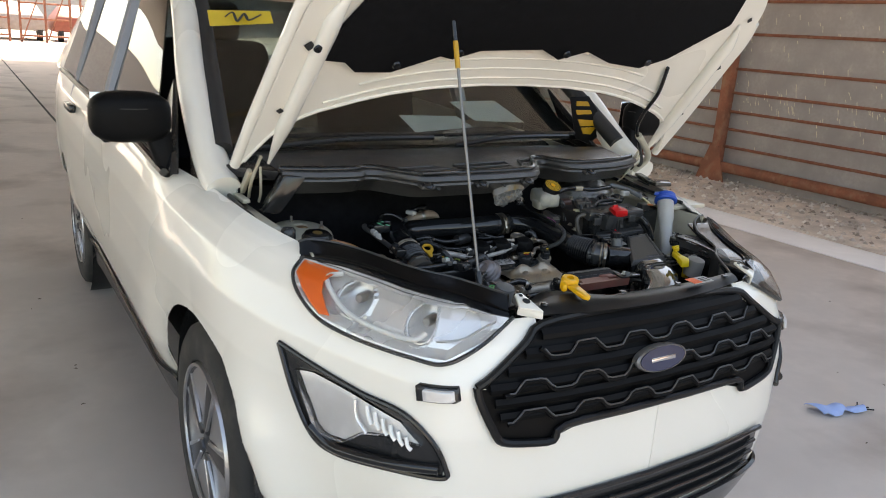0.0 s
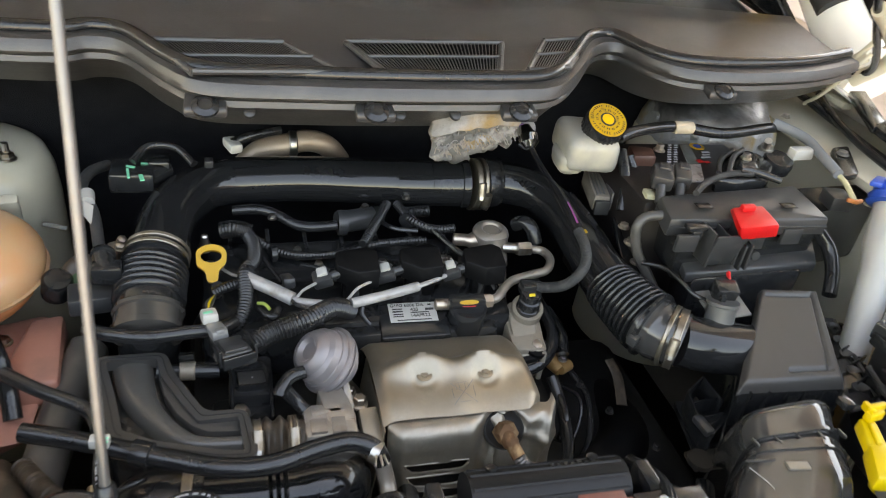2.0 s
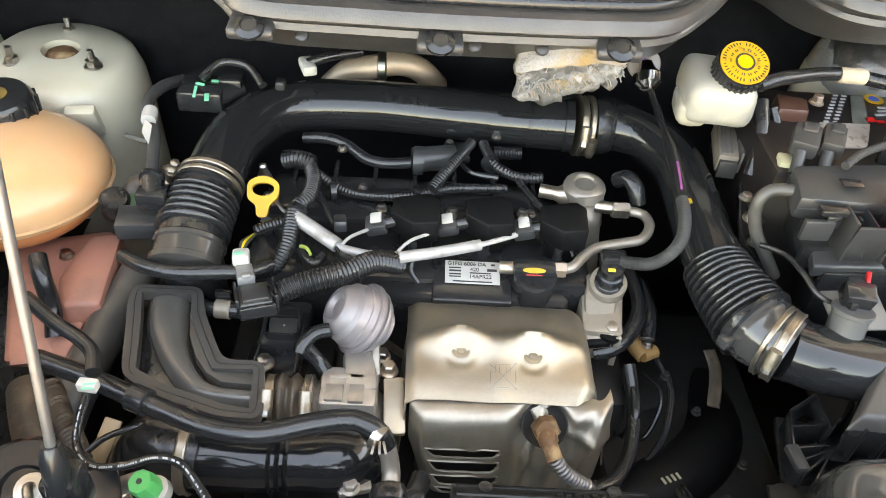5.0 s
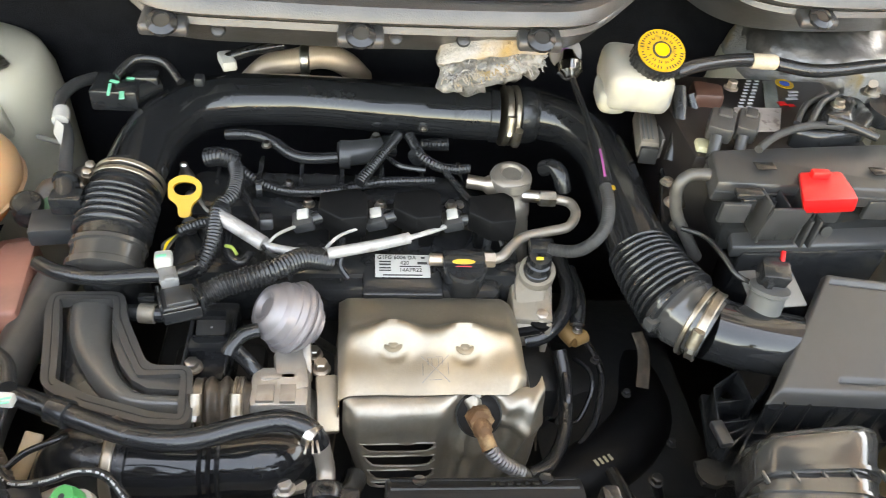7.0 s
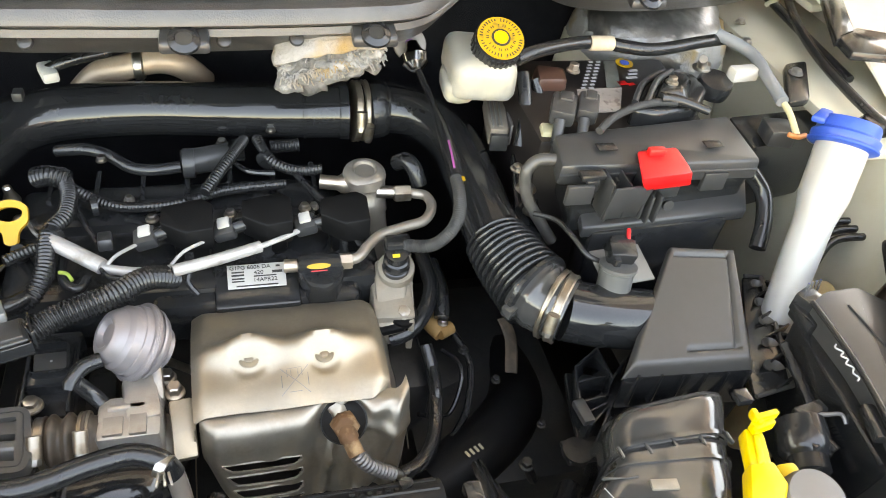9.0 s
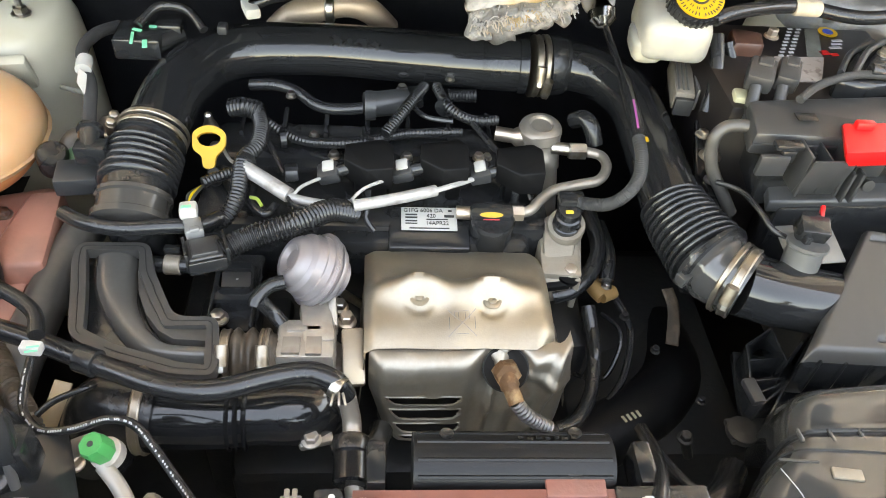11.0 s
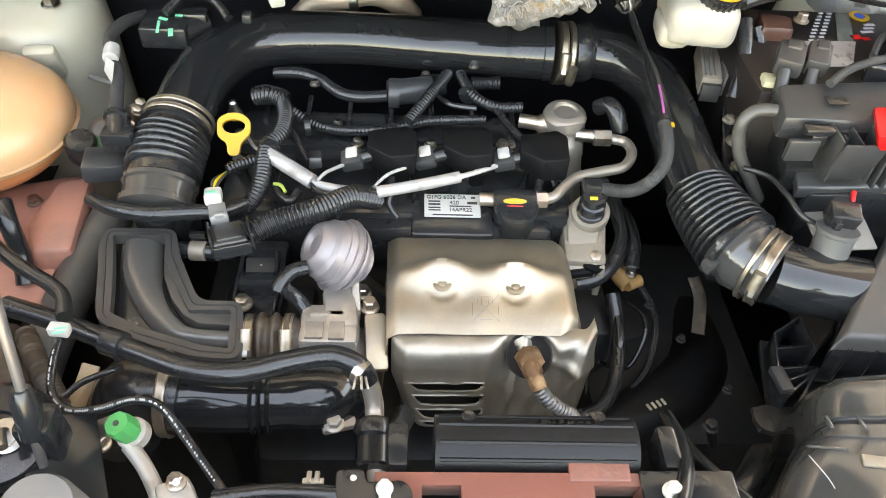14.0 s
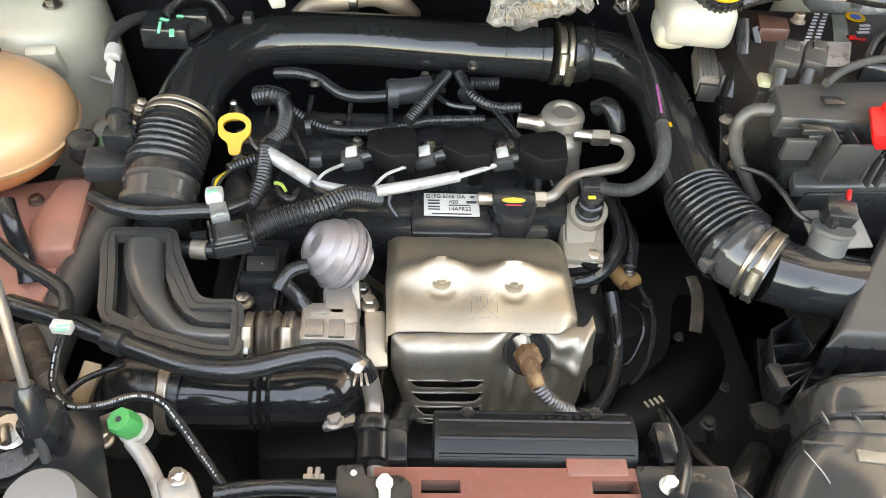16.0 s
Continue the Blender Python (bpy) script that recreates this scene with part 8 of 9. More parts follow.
for a, b in (((0.275, 0.48), (0.306, 0.5)), ((0.306, 0.5), (0.307, 0.461)), ((0.307, 0.461), (0.332, 0.484)), ((0.275, 0.48), (0.264, 0.439)), ((0.27, 0.462), (0.304, 0.466)), ((0.264, 0.439), (0.298, 0.443)), ((0.262, 0.425), (0.296, 0.437)), ((0.264, 0.439), (0.264, 0.413)), ((0.264, 0.413), (0.297, 0.436)), ((0.27, 0.404), (0.299, 0.439))):
    d = Vector((b[0] - a[0], b[1] - a[1], 0))
    part("rib", box(((a[0] + b[0]) / 2, (a[1] + b[1]) / 2, 0.782), (d.length, 0.0025, 0.03), 0.0008, (0, 0, math.degrees(math.atan2(d.y, d.x)))), PLASTIC, air)
part("rib_back", box((0.3, 0.452, 0.755), (0.06, 0.09, 0.01), 0.003, (0, 0, -12)), PLASTIC, air)
part("clip_end", box((0.262, 0.427, 0.797), (0.012, 0.026, 0.008), 0.002, (0, 0, 6)), PLASTIC_GREY, air)
# snorkel
sn = thing("air_snorkel", (0.3, 0.3, 0.75), "glossy black air intake snorkel with a slotted joint", "intake duct")
STATIONS = [(0.266, 0.402, 0.8, 0.38, 0.408, 0.8), (0.258, 0.392, 0.845, 0.372, 0.4, 0.842), (0.248, 0.372, 0.872, 0.364, 0.382, 0.87), (0.234, 0.34, 0.868, 0.342, 0.338, 0.868), (0.203, 0.307, 0.868, 0.317, 0.285, 0.868), (0.166, 0.255, 0.863, 0.256, 0.226, 0.863), (0.112, 0.219, 0.856, 0.19, 0.186, 0.856), (0.03, 0.205, 0.853, 0.12, 0.16, 0.85)]


def snorkel(k0, k1, n, grow=0.0, tall=0.042):
    """A run of the duct: a rounded flat section between its two edges."""
    v, f, m = [], [], 44
    for i in range(n + 1):
        q = spline(STATIONS, k0 + (k1 - k0) * i / n)
        a, b = Vector(q[:3]), Vector(q[3:])
        half, mid = (b - a) / 2, (a + b) / 2
        half *= 1 + grow / half.length
        h = tall + grow
        for j in range(m):
            t = 2 * math.pi * j / m
            c, z = math.cos(t), math.sin(t)
            v.append(mid + half * math.copysign(abs(c) ** 0.45, c) + Vector((0, 0, h * math.copysign(abs(z) ** 0.6, z) - tall + 0.0006 * math.cos(9 * t))))
    for i in range(n):
        for j in range(m):
            k = (j + 1) % m
            f.append((i * m + j, i * m + k, (i + 1) * m + k, (i + 1) * m + j))
    return v, f + [tuple(range(m))[::-1], tuple(range(n * m, n * m + m))]


part("upper_duct", snorkel(0, 2.93, 30), SNORKEL, sn, "", 50)
part("joint_band", snorkel(2.9, 3.08, 3, -0.0025), INK, sn, "", 50)
part("front_duct", snorkel(3.05, 7, 60, 0.001), SNORKEL, sn, "", 50)
part("front_step", snorkel(3.3, 3.36, 2, 0.0032), SNORKEL, sn, "", 50)
part("seam_lip", snorkel(2.82, 2.9, 2, 0.003), SNORKEL, sn, "", 50)
for i in range(5):
    p = Vector((0.241, 0.3395, 0.8665)).lerp(Vector((0.337, 0.3375, 0.8675)), i / 4)
    part("joint_tab", box(p, (0.003, 0.011, 0.004), 0.001, (0, 0, 4)), SNORKEL, sn)
part("latch", box((0.262, 0.306, 0.87), (0.022, 0.009, 0.003), 0.001, (0, 0, -8)), CASTTAN, sn, "pale latch plate")
part("latch_bar", box((0.231, 0.318, 0.868), (0.03, 0.002, 0.003), 0.001, (0, 0, -6)), SNORKEL, sn)
part("scratch", tube([(0.215, 0.312, 0.8685), (0.222, 0.296, 0.8682), (0.224, 0.287, 0.8682)], 0.0004, 5), PALE_INK, sn)
part("mount_ear", box((0.367, 0.371, 0.872), (0.014, 0.014, 0.008), 0.002), PLASTIC, sn)
# washer filler neck
wash = thing("washer_filler", (0.52, 0.53, 0.7), "milky washer filler neck with a blue cap", "filler neck")
WT = Vector((0.563, 0.58, 0.977))
WB = Vector((0.507, 0.503, 0.853))
part("neck", tube([WB - (WT - WB) * 0.3, WB, WT.lerp(WB, 0.6), WT.lerp(WB, 0.28), WT.lerp(WB, 0.2), WT], lambda t, s: 0.0175 + 0.004 * t + 0.0045 * min(1.0, max(0.0, (t - 0.6) * 8)), 28), surface("white_filler_plastic", (0.34, 0.34, 0.325), 0.35, 0, 0.06, 40, 0.04, subsurface=0.2), wash)
wa = (WT - WB).normalized()
wc = part("cap", lathe([(0.032, 0.0), (0.034, 0.004), (0.034, 0.008), (0.0305, 0.011), (0.0305, 0.02), (0.029, 0.023), (0.0, 0.0235)], WT, wa, 36), BLUE, wash, "blue plastic cap")
part("flange", lathe([(0.0315, -0.004), (0.035, -0.002), (0.035, 0.0), (0.0315, 0.001)], WT, wa, 36), BLUE, wc)
part("pull_tab", hull(raised([(WT.x - 0.036, WT.y + 0.02, WT.z + 0.024), (WT.x - 0.016, WT.y + 0.032, WT.z + 0.026), (WT.x - 0.01, WT.y + 0.02, WT.z + 0.028), (WT.x - 0.028, WT.y + 0.008, WT.z + 0.026)], 0.008), 0.003), BLUE, wc)
part("tank", hull(raised([(0.5104, 0.5076, 0.82), (0.5647, 0.549, 0.82), (0.6139, 0.5544, 0.82), (0.613, 0.5161, 0.82), (0.5411, 0.4515, 0.82), (0.4983, 0.4536, 0.82)], 0.2, 0.0), 0.02, 3), surface("yellowed_tank_plastic", (0.46, 0.35, 0.19), 0.4, 0, 0.06, 30, 0.04, subsurface=0.15), wash, "yellowed washer tank")
for i in range(3):
    hose("headlamp_cable", [(0.5743, 0.5451, 0.84), ((0.6051, 0.5617, 0.86)[0], (0.6051, 0.5617, 0.86)[1] + 0.012 * i, 0.86), ((0.657, 0.5495, 0.87)[0], (0.657, 0.5495, 0.87)[1] + 0.014 * i, 0.87)], 0.0045, RUBBER, "thin black headlamp cable", "cable")
# right headlamp housing seen from the bay
HT = [(0.468, 0.44), (0.49, 0.451), (0.526, 0.453), (0.566, 0.405), (0.545, 0.35), (0.43, 0.21), (0.42, 0.235), (0.437, 0.27), (0.449, 0.3), (0.463, 0.365)]
hlb = part("headlamp_housing", prism(rounded(HT[::-1], 0.006), 0.74, 0.905, 0.003), PLASTIC_GREY, car, "black plastic headlamp housing")
part("side_wall", hull([(0.462, 0.443, 0.88), (0.448, 0.365, 0.88), (0.434, 0.3, 0.885), (0.428, 0.272, 0.89), (0.47, 0.44, 0.77), (0.45, 0.3, 0.77), (0.48, 0.43, 0.77), (0.46, 0.3, 0.77), (0.475, 0.43, 0.88), (0.455, 0.3, 0.885)], 0.003), PLASTIC, hlb)
part("edge_bead", tube([(0.466, 0.438, 0.906), (0.461, 0.366, 0.906), (0.447, 0.301, 0.906), (0.435, 0.271, 0.906)], 0.0028, 10, 6), PLASTIC, hlb)
part("wall_pocket", box((0.446, 0.315, 0.895), (0.012, 0.034, 0.01), 0.003, (0, 0, -16)), PLASTIC, hlb)
part("end_connector", join(box((0.474, 0.449, 0.893), (0.022, 0.02, 0.02), 0.002, (0, 0, 25)), box((0.466, 0.436, 0.885), (0.012, 0.03, 0.016), 0.002)), PLASTIC, hlb)
for i in range(4):
    part("connector_pin", rod((0.470 + 0.005 * i, 0.452 + 0.001 * i, 0.9), (0.469 + 0.005 * i, 0.454 + 0.001 * i, 0.914), 0.0011, 6), CHROME, hlb)
part("side_hose", tube([(0.452, 0.43, 0.86), (0.445, 0.37, 0.85), (0.436, 0.335, 0.845), (0.43, 0.31, 0.83)], ribbed(0.004, 0.001, 0.003), 10, 20), LOOM, hlb, "thin ribbed vent hose")
WR = [(0.452, 0.388), (0.4485, 0.3845), (0.4525, 0.379), (0.448, 0.3755), (0.4515, 0.371), (0.447, 0.367), (0.4505, 0.362), (0.4465, 0.357), (0.4485, 0.352), (0.4455, 0.349)]
part("chalk_mark", tube([(x + 0.004, y, 0.9062) for x, y in WR], 0.0008, 6, 5), PALE_INK, hlb, "white chalk scribble")
for a, b in (((0.5, 0.43, 0.9055), (0.505, 0.33, 0.9055)), ((0.535, 0.42, 0.9055), (0.54, 0.375, 0.9055))):
    part("top_groove", tube([a, b], 0.0012, 6), INK, hlb)
# yellow lever and adjuster
yl = thing("yellow_lever", (0.3722, 0.3303, 0.85), "bright yellow plastic bulb release lever", "lever")
part("lever", join(hull(raised([(0.3254, 0.3223, 0.906), (0.3393, 0.3165, 0.906), (0.3343, 0.2914, 0.9), (0.318, 0.2941, 0.9)], 0.014, 0.001), 0.002), hull(raised([(0.3168, 0.2959, 0.902), (0.3364, 0.2946, 0.902), (0.3406, 0.2755, 0.898), (0.3266, 0.2605, 0.895), (0.303, 0.2647, 0.895)], 0.018, 0.001), 0.003), box((0.3374, 0.3196, 0.91), (0.02, 0.008, 0.01), 0.002, (0, 0, 10)), box((0.3331, 0.3237, 0.914), (0.005, 0.014, 0.009), 0.0015), box((0.3399, 0.3232, 0.916), (0.022, 0.005, 0.008), 0.0015, (0, 0, 6))), LEMON, yl)
part("ridge", hull(raised([(0.3278, 0.3139, 0.908), (0.3318, 0.3122, 0.908), (0.3283, 0.2934, 0.903), (0.3225, 0.2934, 0.903)], 0.006), 0.001), LEMON, yl)
part("stem", box((0.358, 0.2937, 0.86), (0.018, 0.014, 0.05), 0.004), LEMON, yl)
adj = solo("adjuster_cap", lathe([(0.024, -0.05), (0.024, -0.012), (0.022, -0.004), (0.0, 0.0)], (0.357, 0.262, 0.9), (0, -0.2, 1), 32), surface("grey_cap", (0.14, 0.13, 0.12), 0.6), "grey round adjuster cap beside the yellow lever", "cap")
con = thing("bulb_plug", (0.4535, 0.3564, 0.8), "black round bulb socket with a plug", "plug")
part("socket", join(lathe([(0.012, -0.012), (0.02, -0.01), (0.021, 0.0), (0.0215, 0.016), (0.019, 0.02), (0.0165, 0.022), (0.0165, 0.034), (0.012, 0.036)], (0.405, 0.333, 0.865), (-0.25, -0.85, -0.2), 26), box((0.414, 0.345, 0.876), (0.03, 0.012, 0.012), 0.002, (0, 0, 10)), box((0.395, 0.322, 0.878), (0.006, 0.024, 0.006), 0.001, (0, 0, 12)), box((0.412, 0.319, 0.876), (0.006, 0.024, 0.006), 0.001, (0, 0, 12))), PLASTIC, con)
part("tip", lathe([(0.009, 0), (0.009, 0.006), (0.004, 0.01), (0, 0.0105)], (0.397, 0.302, 0.858), (-0.25, -0.85, -0.2), 16), RODSTEEL, con)
part("bail", tube([(0.412, 0.342, 0.878), (0.425, 0.338, 0.88), (0.438, 0.336, 0.88), (0.44, 0.329, 0.876)], 0.0018, 8), RODSTEEL, con)
# right apron: hinge cover, seal, lever
hc = thing("hinge_cover", (0.6971, 0.7738, 1), "black plastic hinge cover on the cream apron", "cover")
part("upright", hull(raised([(0.7482, 0.9043, 1), (0.7819, 0.9053, 1), (0.7117, 0.7767, 1), (0.672, 0.7595, 1)], 0.012), 0.003), PLASTIC, hc)
part("arm", hull(raised([(0.6803, 0.771, 1), (0.7228, 0.7917, 1), (0.7788, 0.7704, 1), (0.7354, 0.7168, 1), (0.6722, 0.7289, 1)], 0.012), 0.003), PLASTIC, hc)
lv = thing("apron_strap", (0.6073, 0.7222, 0.962), "black rubber strap bolted to the apron", "strap")
part("strap", prism(rounded([(0.6206, 0.768, 0.96)[:2], (0.6574, 0.7754, 0.96)[:2], (0.6025, 0.6858, 0.96)[:2], (0.5702, 0.6825, 0.96)[:2]][::-1], 0.01), 0.955, 0.964, 0.002), RUBBER, lv)
part("bolt", bolt((0.6194, 0.7427, 0.965), 0.0065, 0.006), RODSTEEL, lv)
hose("apron_seal", [(0.7368, 0.9512, 0.975), (0.7022, 0.8777, 0.972), (0.6734, 0.7882, 0.97), (0.6603, 0.7099, 0.968), (0.6592, 0.6534, 0.965), (0.6692, 0.6041, 0.96)], 0.006, RUBBER, "black rubber seal along the apron edge", "seal")
solo("tape_wrap", lathe([(0.008, -0.014), (0.0086, -0.012), (0.0086, 0.012), (0.008, 0.014)], (0.3763, 0.782, 0.985), (1, -0.03, 0), 18), surface("tan_cloth_tape", (0.4, 0.33, 0.24), 0.8, 0, 0.2, 200, 0.4), "tan cloth tape round the brake hose", "tape")
for p in ((0.6098, 0.8362, 0.957), (0.5651, 0.6184, 0.955), (0.5515, 0.5685, 0.955), (0.634, 0.8917, 0.957)):
    solo("apron_bolt", bolt(p, 0.0055, 0.006), STEEL, "steel bolt on the cream apron", "bolt", "apron bolts")
solo("earth_stud", join(bolt((0.5006, 0.7568, 0.965), 0.009, 0.008), rod((0.5006, 0.7568, 0.965), (0.4869, 0.7431, 0.985), 0.005, 10)), STEEL, "zinc earth stud with a nut", "bolt")

# small stuff round the battery and behind the duct
for pts, r in (([(0.2969, 0.7666, 0.95), (0.3026, 0.7513, 0.93), (0.293, 0.725, 0.91), (0.2766, 0.6862, 0.9)], 0.006), ([(0.2799, 0.762, 0.96), (0.2783, 0.729, 0.93), (0.2706, 0.708, 0.9)], 0.0075), ([(0.5013, 0.6203, 0.92), (0.5185, 0.6048, 0.9), (0.5144, 0.5811, 0.88), (0.5014, 0.5589, 0.86)], 0.009)):
    solo("bay_cable", tube(pts, r, 12, 8), LOOM, "black cable beside the battery", "cable", "cables round the battery")
for p, s in (((0.2586, 0.6456, 0.89), 0.012), ((0.2632, 0.6321, 0.87), 0.009), ((0.2542, 0.6673, 0.9), 0.008)):
    solo("zinc_nut", bolt(p, s * 0.7, 0.006), STEEL, "zinc nut on a black bracket", "bolt", "nuts behind the duct")
solo("mount_plate", hull(raised([(0.2669, 0.7189, 0.885), (0.2953, 0.7224, 0.885), (0.2748, 0.6128, 0.85), (0.2443, 0.6071, 0.85)], 0.012), 0.003), GLOSS, "black steel mount plate beside the fuse box", "bracket")
solo("orange_wire_end", tube([(0.5411, 0.6313, 0.956), (0.5508, 0.6268, 0.955), (0.5647, 0.6322, 0.953)], 0.003, 8), surface("orange_wire", (0.6, 0.2, 0.06), 0.5), "orange wire end beside the relay box", "wire")


# ---- left of the engine and along the front ----
tl = thing("strut_tower", (-0.523, 0.9, 0.5), "cream-painted strut tower with three studs", "strut tower")
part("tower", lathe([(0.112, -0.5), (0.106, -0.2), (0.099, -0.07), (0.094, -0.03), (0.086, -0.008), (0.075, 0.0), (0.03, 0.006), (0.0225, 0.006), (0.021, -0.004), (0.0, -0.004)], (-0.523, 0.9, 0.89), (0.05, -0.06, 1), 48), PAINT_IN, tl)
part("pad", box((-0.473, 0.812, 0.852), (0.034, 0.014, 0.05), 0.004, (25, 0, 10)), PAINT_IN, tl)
part("top_mount", lathe([(0.0205, -0.003), (0.016, 0.003), (0.009, 0.005), (0.0, 0.004)], (-0.523, 0.9, 0.89), (0, 0, 1), 24), RUST, tl, "rusty strut mount in the hole")
for a in (100, 215, 330):
    q = (-0.523 + 0.055 * math.cos(radians(a)), 0.9 + 0.055 * math.sin(radians(a)), 0.89)
    part("stud", join(bolt(q, 0.008, 0.01), rod(q, (q[0], q[1], q[2] + 0.022), 0.004, 8)), STEEL, tl)
part("pin", rod((-0.44, 0.835, 0.82), (-0.412, 0.826, 0.818), 0.003, 8), MILKY, tl)
# coolant bottle
cb = thing("coolant_bottle", (-0.53, 0.68, 0.7), "tan translucent coolant bottle with a black cap", "coolant bottle")
def blob(c, a, b, h, p=2.4, n=40, m=20):
    """A pillow: half sizes a, b, h; p makes it boxier."""
    def put(u, v):
        th, ph = 2 * math.pi * u, math.pi * (v - 0.5)
        f = lambda w: math.copysign(abs(w) ** (2 / p), w)
        return (c[0] + a * f(math.cos(th)) * abs(math.cos(ph)) ** (2 / p), c[1] + b * f(math.sin(th)) * abs(math.cos(ph)) ** (2 / p), c[2] + h * f(math.sin(ph)))
    verts = [put(i / n, j / m) for j in range(m + 1) for i in range(n)]
    faces = [(j * n + i, j * n + (i + 1) % n, (j + 1) * n + (i + 1) % n, (j + 1) * n + i) for j in range(m) for i in range(n)]
    return verts, faces


part("bottle", blob((-0.541, 0.71, 0.846), 0.126, 0.103, 0.055, 2.1), TANK, cb)
part("seam", blob((-0.541, 0.71, 0.838), 0.1285, 0.1055, 0.003, 2.1), TANK, cb, "moulded seam")
part("neck", lathe([(0.032, -0.03), (0.03, 0.0)], (-0.535, 0.755, 0.89), (0, 0, 1), 28), TANK, cb)
cc = part("cap", lathe([(0.036, -0.012), (0.038, -0.008), (0.037, 0.012), (0.033, 0.018), (0.0, 0.019)], (-0.535, 0.76, 0.895), (0, -0.1, 1), 36), PLASTIC, cb, "black screw cap with yellow print")
part("print", lathe([(0.013, 0.019), (0.013, 0.0198), (0.0105, 0.0199), (0.0105, 0.0194)], (-0.535, 0.76, 0.895), (0, -0.1, 1), 24), surface("faded_gold_print", (0.14, 0.09, 0.02), 0.5), cc)
for i in range(3):
    part("print_bar", box((-0.535, 0.756 + 0.004 * i, 0.9148), (0.011 - 0.002 * i, 0.0016, 0.0006), 0, (6, 0, 0)), surface("faded_gold_bar", (0.14, 0.09, 0.02), 0.5), cc)
for i in range(16):
    a = 2 * math.pi * i / 16
    part("grip_rib", box((-0.535 + 0.038 * math.cos(a), 0.76 + 0.038 * math.sin(a), 0.897), (0.004, 0.004, 0.02), 0.001), PLASTIC, cc)
part("outlet", tube([(-0.45, 0.6, 0.83), (-0.44, 0.58, 0.82), (-0.435, 0.57, 0.79), (-0.43, 0.55, 0.77)], 0.009, 12), RUBBER, cb, "black outlet hose")
part("bottle_lower", blob((-0.541, 0.708, 0.836), 0.119, 0.096, 0.052, 2.2), surface("filled_tank_plastic", (0.55, 0.2, 0.08), 0.24, 0, 0.08, 20, 0.04, subsurface=0.3), cb, "lower half filled with orange coolant")
# red oxide rail under the bottle, the bottle's glow put into its colour
rail = thing("front_rail", (-0.42, 0.5, 0.5), "reddish painted chassis rail below the coolant bottle", "chassis rail", kind="structure")
part("rail", hull([(-0.5212, 0.6711, 0.78), (-0.4197, 0.7029, 0.78), (-0.4014, 0.6706, 0.78), (-0.4134, 0.529, 0.76), (-0.469, 0.5175, 0.76), (-0.6264, 0.8528, 0.6), (-0.5274, 0.9049, 0.6), (-0.5127, 0.6513, 0.6), (-0.5521, 0.6507, 0.6)], 0.006), GLOW_PRIMER, rail)
part("bracket", hull(raised([(-0.4309, 0.6708, 0.8), (-0.3982, 0.6776, 0.8), (-0.3915, 0.5796, 0.79), (-0.43, 0.5748, 0.79), (-0.4449, 0.6103, 0.79)], 0.03, 0.003), 0.005), GLOW_PRIMER, rail, "painted bracket, the bottle's pink glow in its colour")
for p in ((-0.4562, 0.6592, 0.778), (-0.4306, 0.6298, 0.776), (-0.437, 0.5713, 0.745)):
    part("bolt", bolt(p, 0.006, 0.008), STEEL, rail)
hose("radiator_hose", [(-0.3723, 0.6456, 0.775), (-0.3841, 0.5968, 0.765), (-0.3933, 0.5445, 0.755), (-0.4027, 0.4939, 0.74), (-0.4094, 0.4569, 0.72)], 0.021, DUSTY, "thick dusty grey-black radiator hose", n=24)
hose("cross_hose", [(-0.3617, 0.5913, 0.845), (-0.3376, 0.5738, 0.85), (-0.3045, 0.5649, 0.852), (-0.2648, 0.5684, 0.852), (-0.2353, 0.5738, 0.85), (-0.2202, 0.5894, 0.845)], 0.0072, RUBBER, "thin black hose across the charge hose")
hh = thing("heater_hose", (-0.1947, 0.4008, 0.838), "long black rubber heater hose with a clip ring", "hose")
part("hose", tube([(-0.4009, 0.4721, 0.83), (-0.357, 0.4575, 0.83), (-0.3156, 0.4402, 0.83), (-0.2795, 0.4236, 0.832), (-0.2352, 0.4052, 0.835), (-0.1947, 0.4008, 0.838), (-0.1563, 0.4107, 0.84), (-0.1256, 0.416, 0.84), (-0.1052, 0.4105, 0.835), (-0.0962, 0.4065, 0.82)], 0.0088, 20), RUBBER, hh)
part("clip_ring", lathe([(0.009, -0.009), (0.0115, -0.008), (0.0115, 0.008), (0.009, 0.009)], (-0.3013, 0.4332, 0.831), (1, -0.4, 0), 20), PLASTIC, hh)
hs = thing("spring_clip", (-0.1029, 0.404, 0.825), "bare wire spring hose clip", "hose clip")
part("band", lathe([(0.009, -0.004), (0.0102, -0.004), (0.0102, 0.004), (0.009, 0.004)], (-0.1029, 0.4072, 0.832), (0.8, -0.5, -0.2), 20), STEEL, hs)
for dx in (-0.004, 0.001, 0.005):
    part("ear", box(((-0.1021, 0.3915, 0.835)[0] + dx, (-0.1021, 0.3915, 0.835)[1], 0.838), (0.002, 0.011, 0.003), 0.0006, (15, 0, dx * 3000)), STEEL, hs)
hose("metal_coolant_pipe", [(-0.0963, 0.4076, 0.82), (-0.0914, 0.394, 0.8), (-0.092, 0.3686, 0.79), (-0.0888, 0.3492, 0.78), (-0.0866, 0.3345, 0.76)], 0.0078, PUMPSTEEL, "dull metal coolant pipe", "pipe", n=16)
solo("pipe_joint", join(lathe([(0.0125, -0.02), (0.0145, -0.018), (0.0145, 0.018), (0.0125, 0.02)], (-0.091, 0.366, 0.79), (0, -1, -0.15), 18), lathe([(0.015, -0.006), (0.0165, 0.0), (0.015, 0.006)], (-0.0918, 0.3759, 0.795), (0, -1, -0.15), 18)), RUBBER, "black rubber pipe joint with a clamp", "hose")
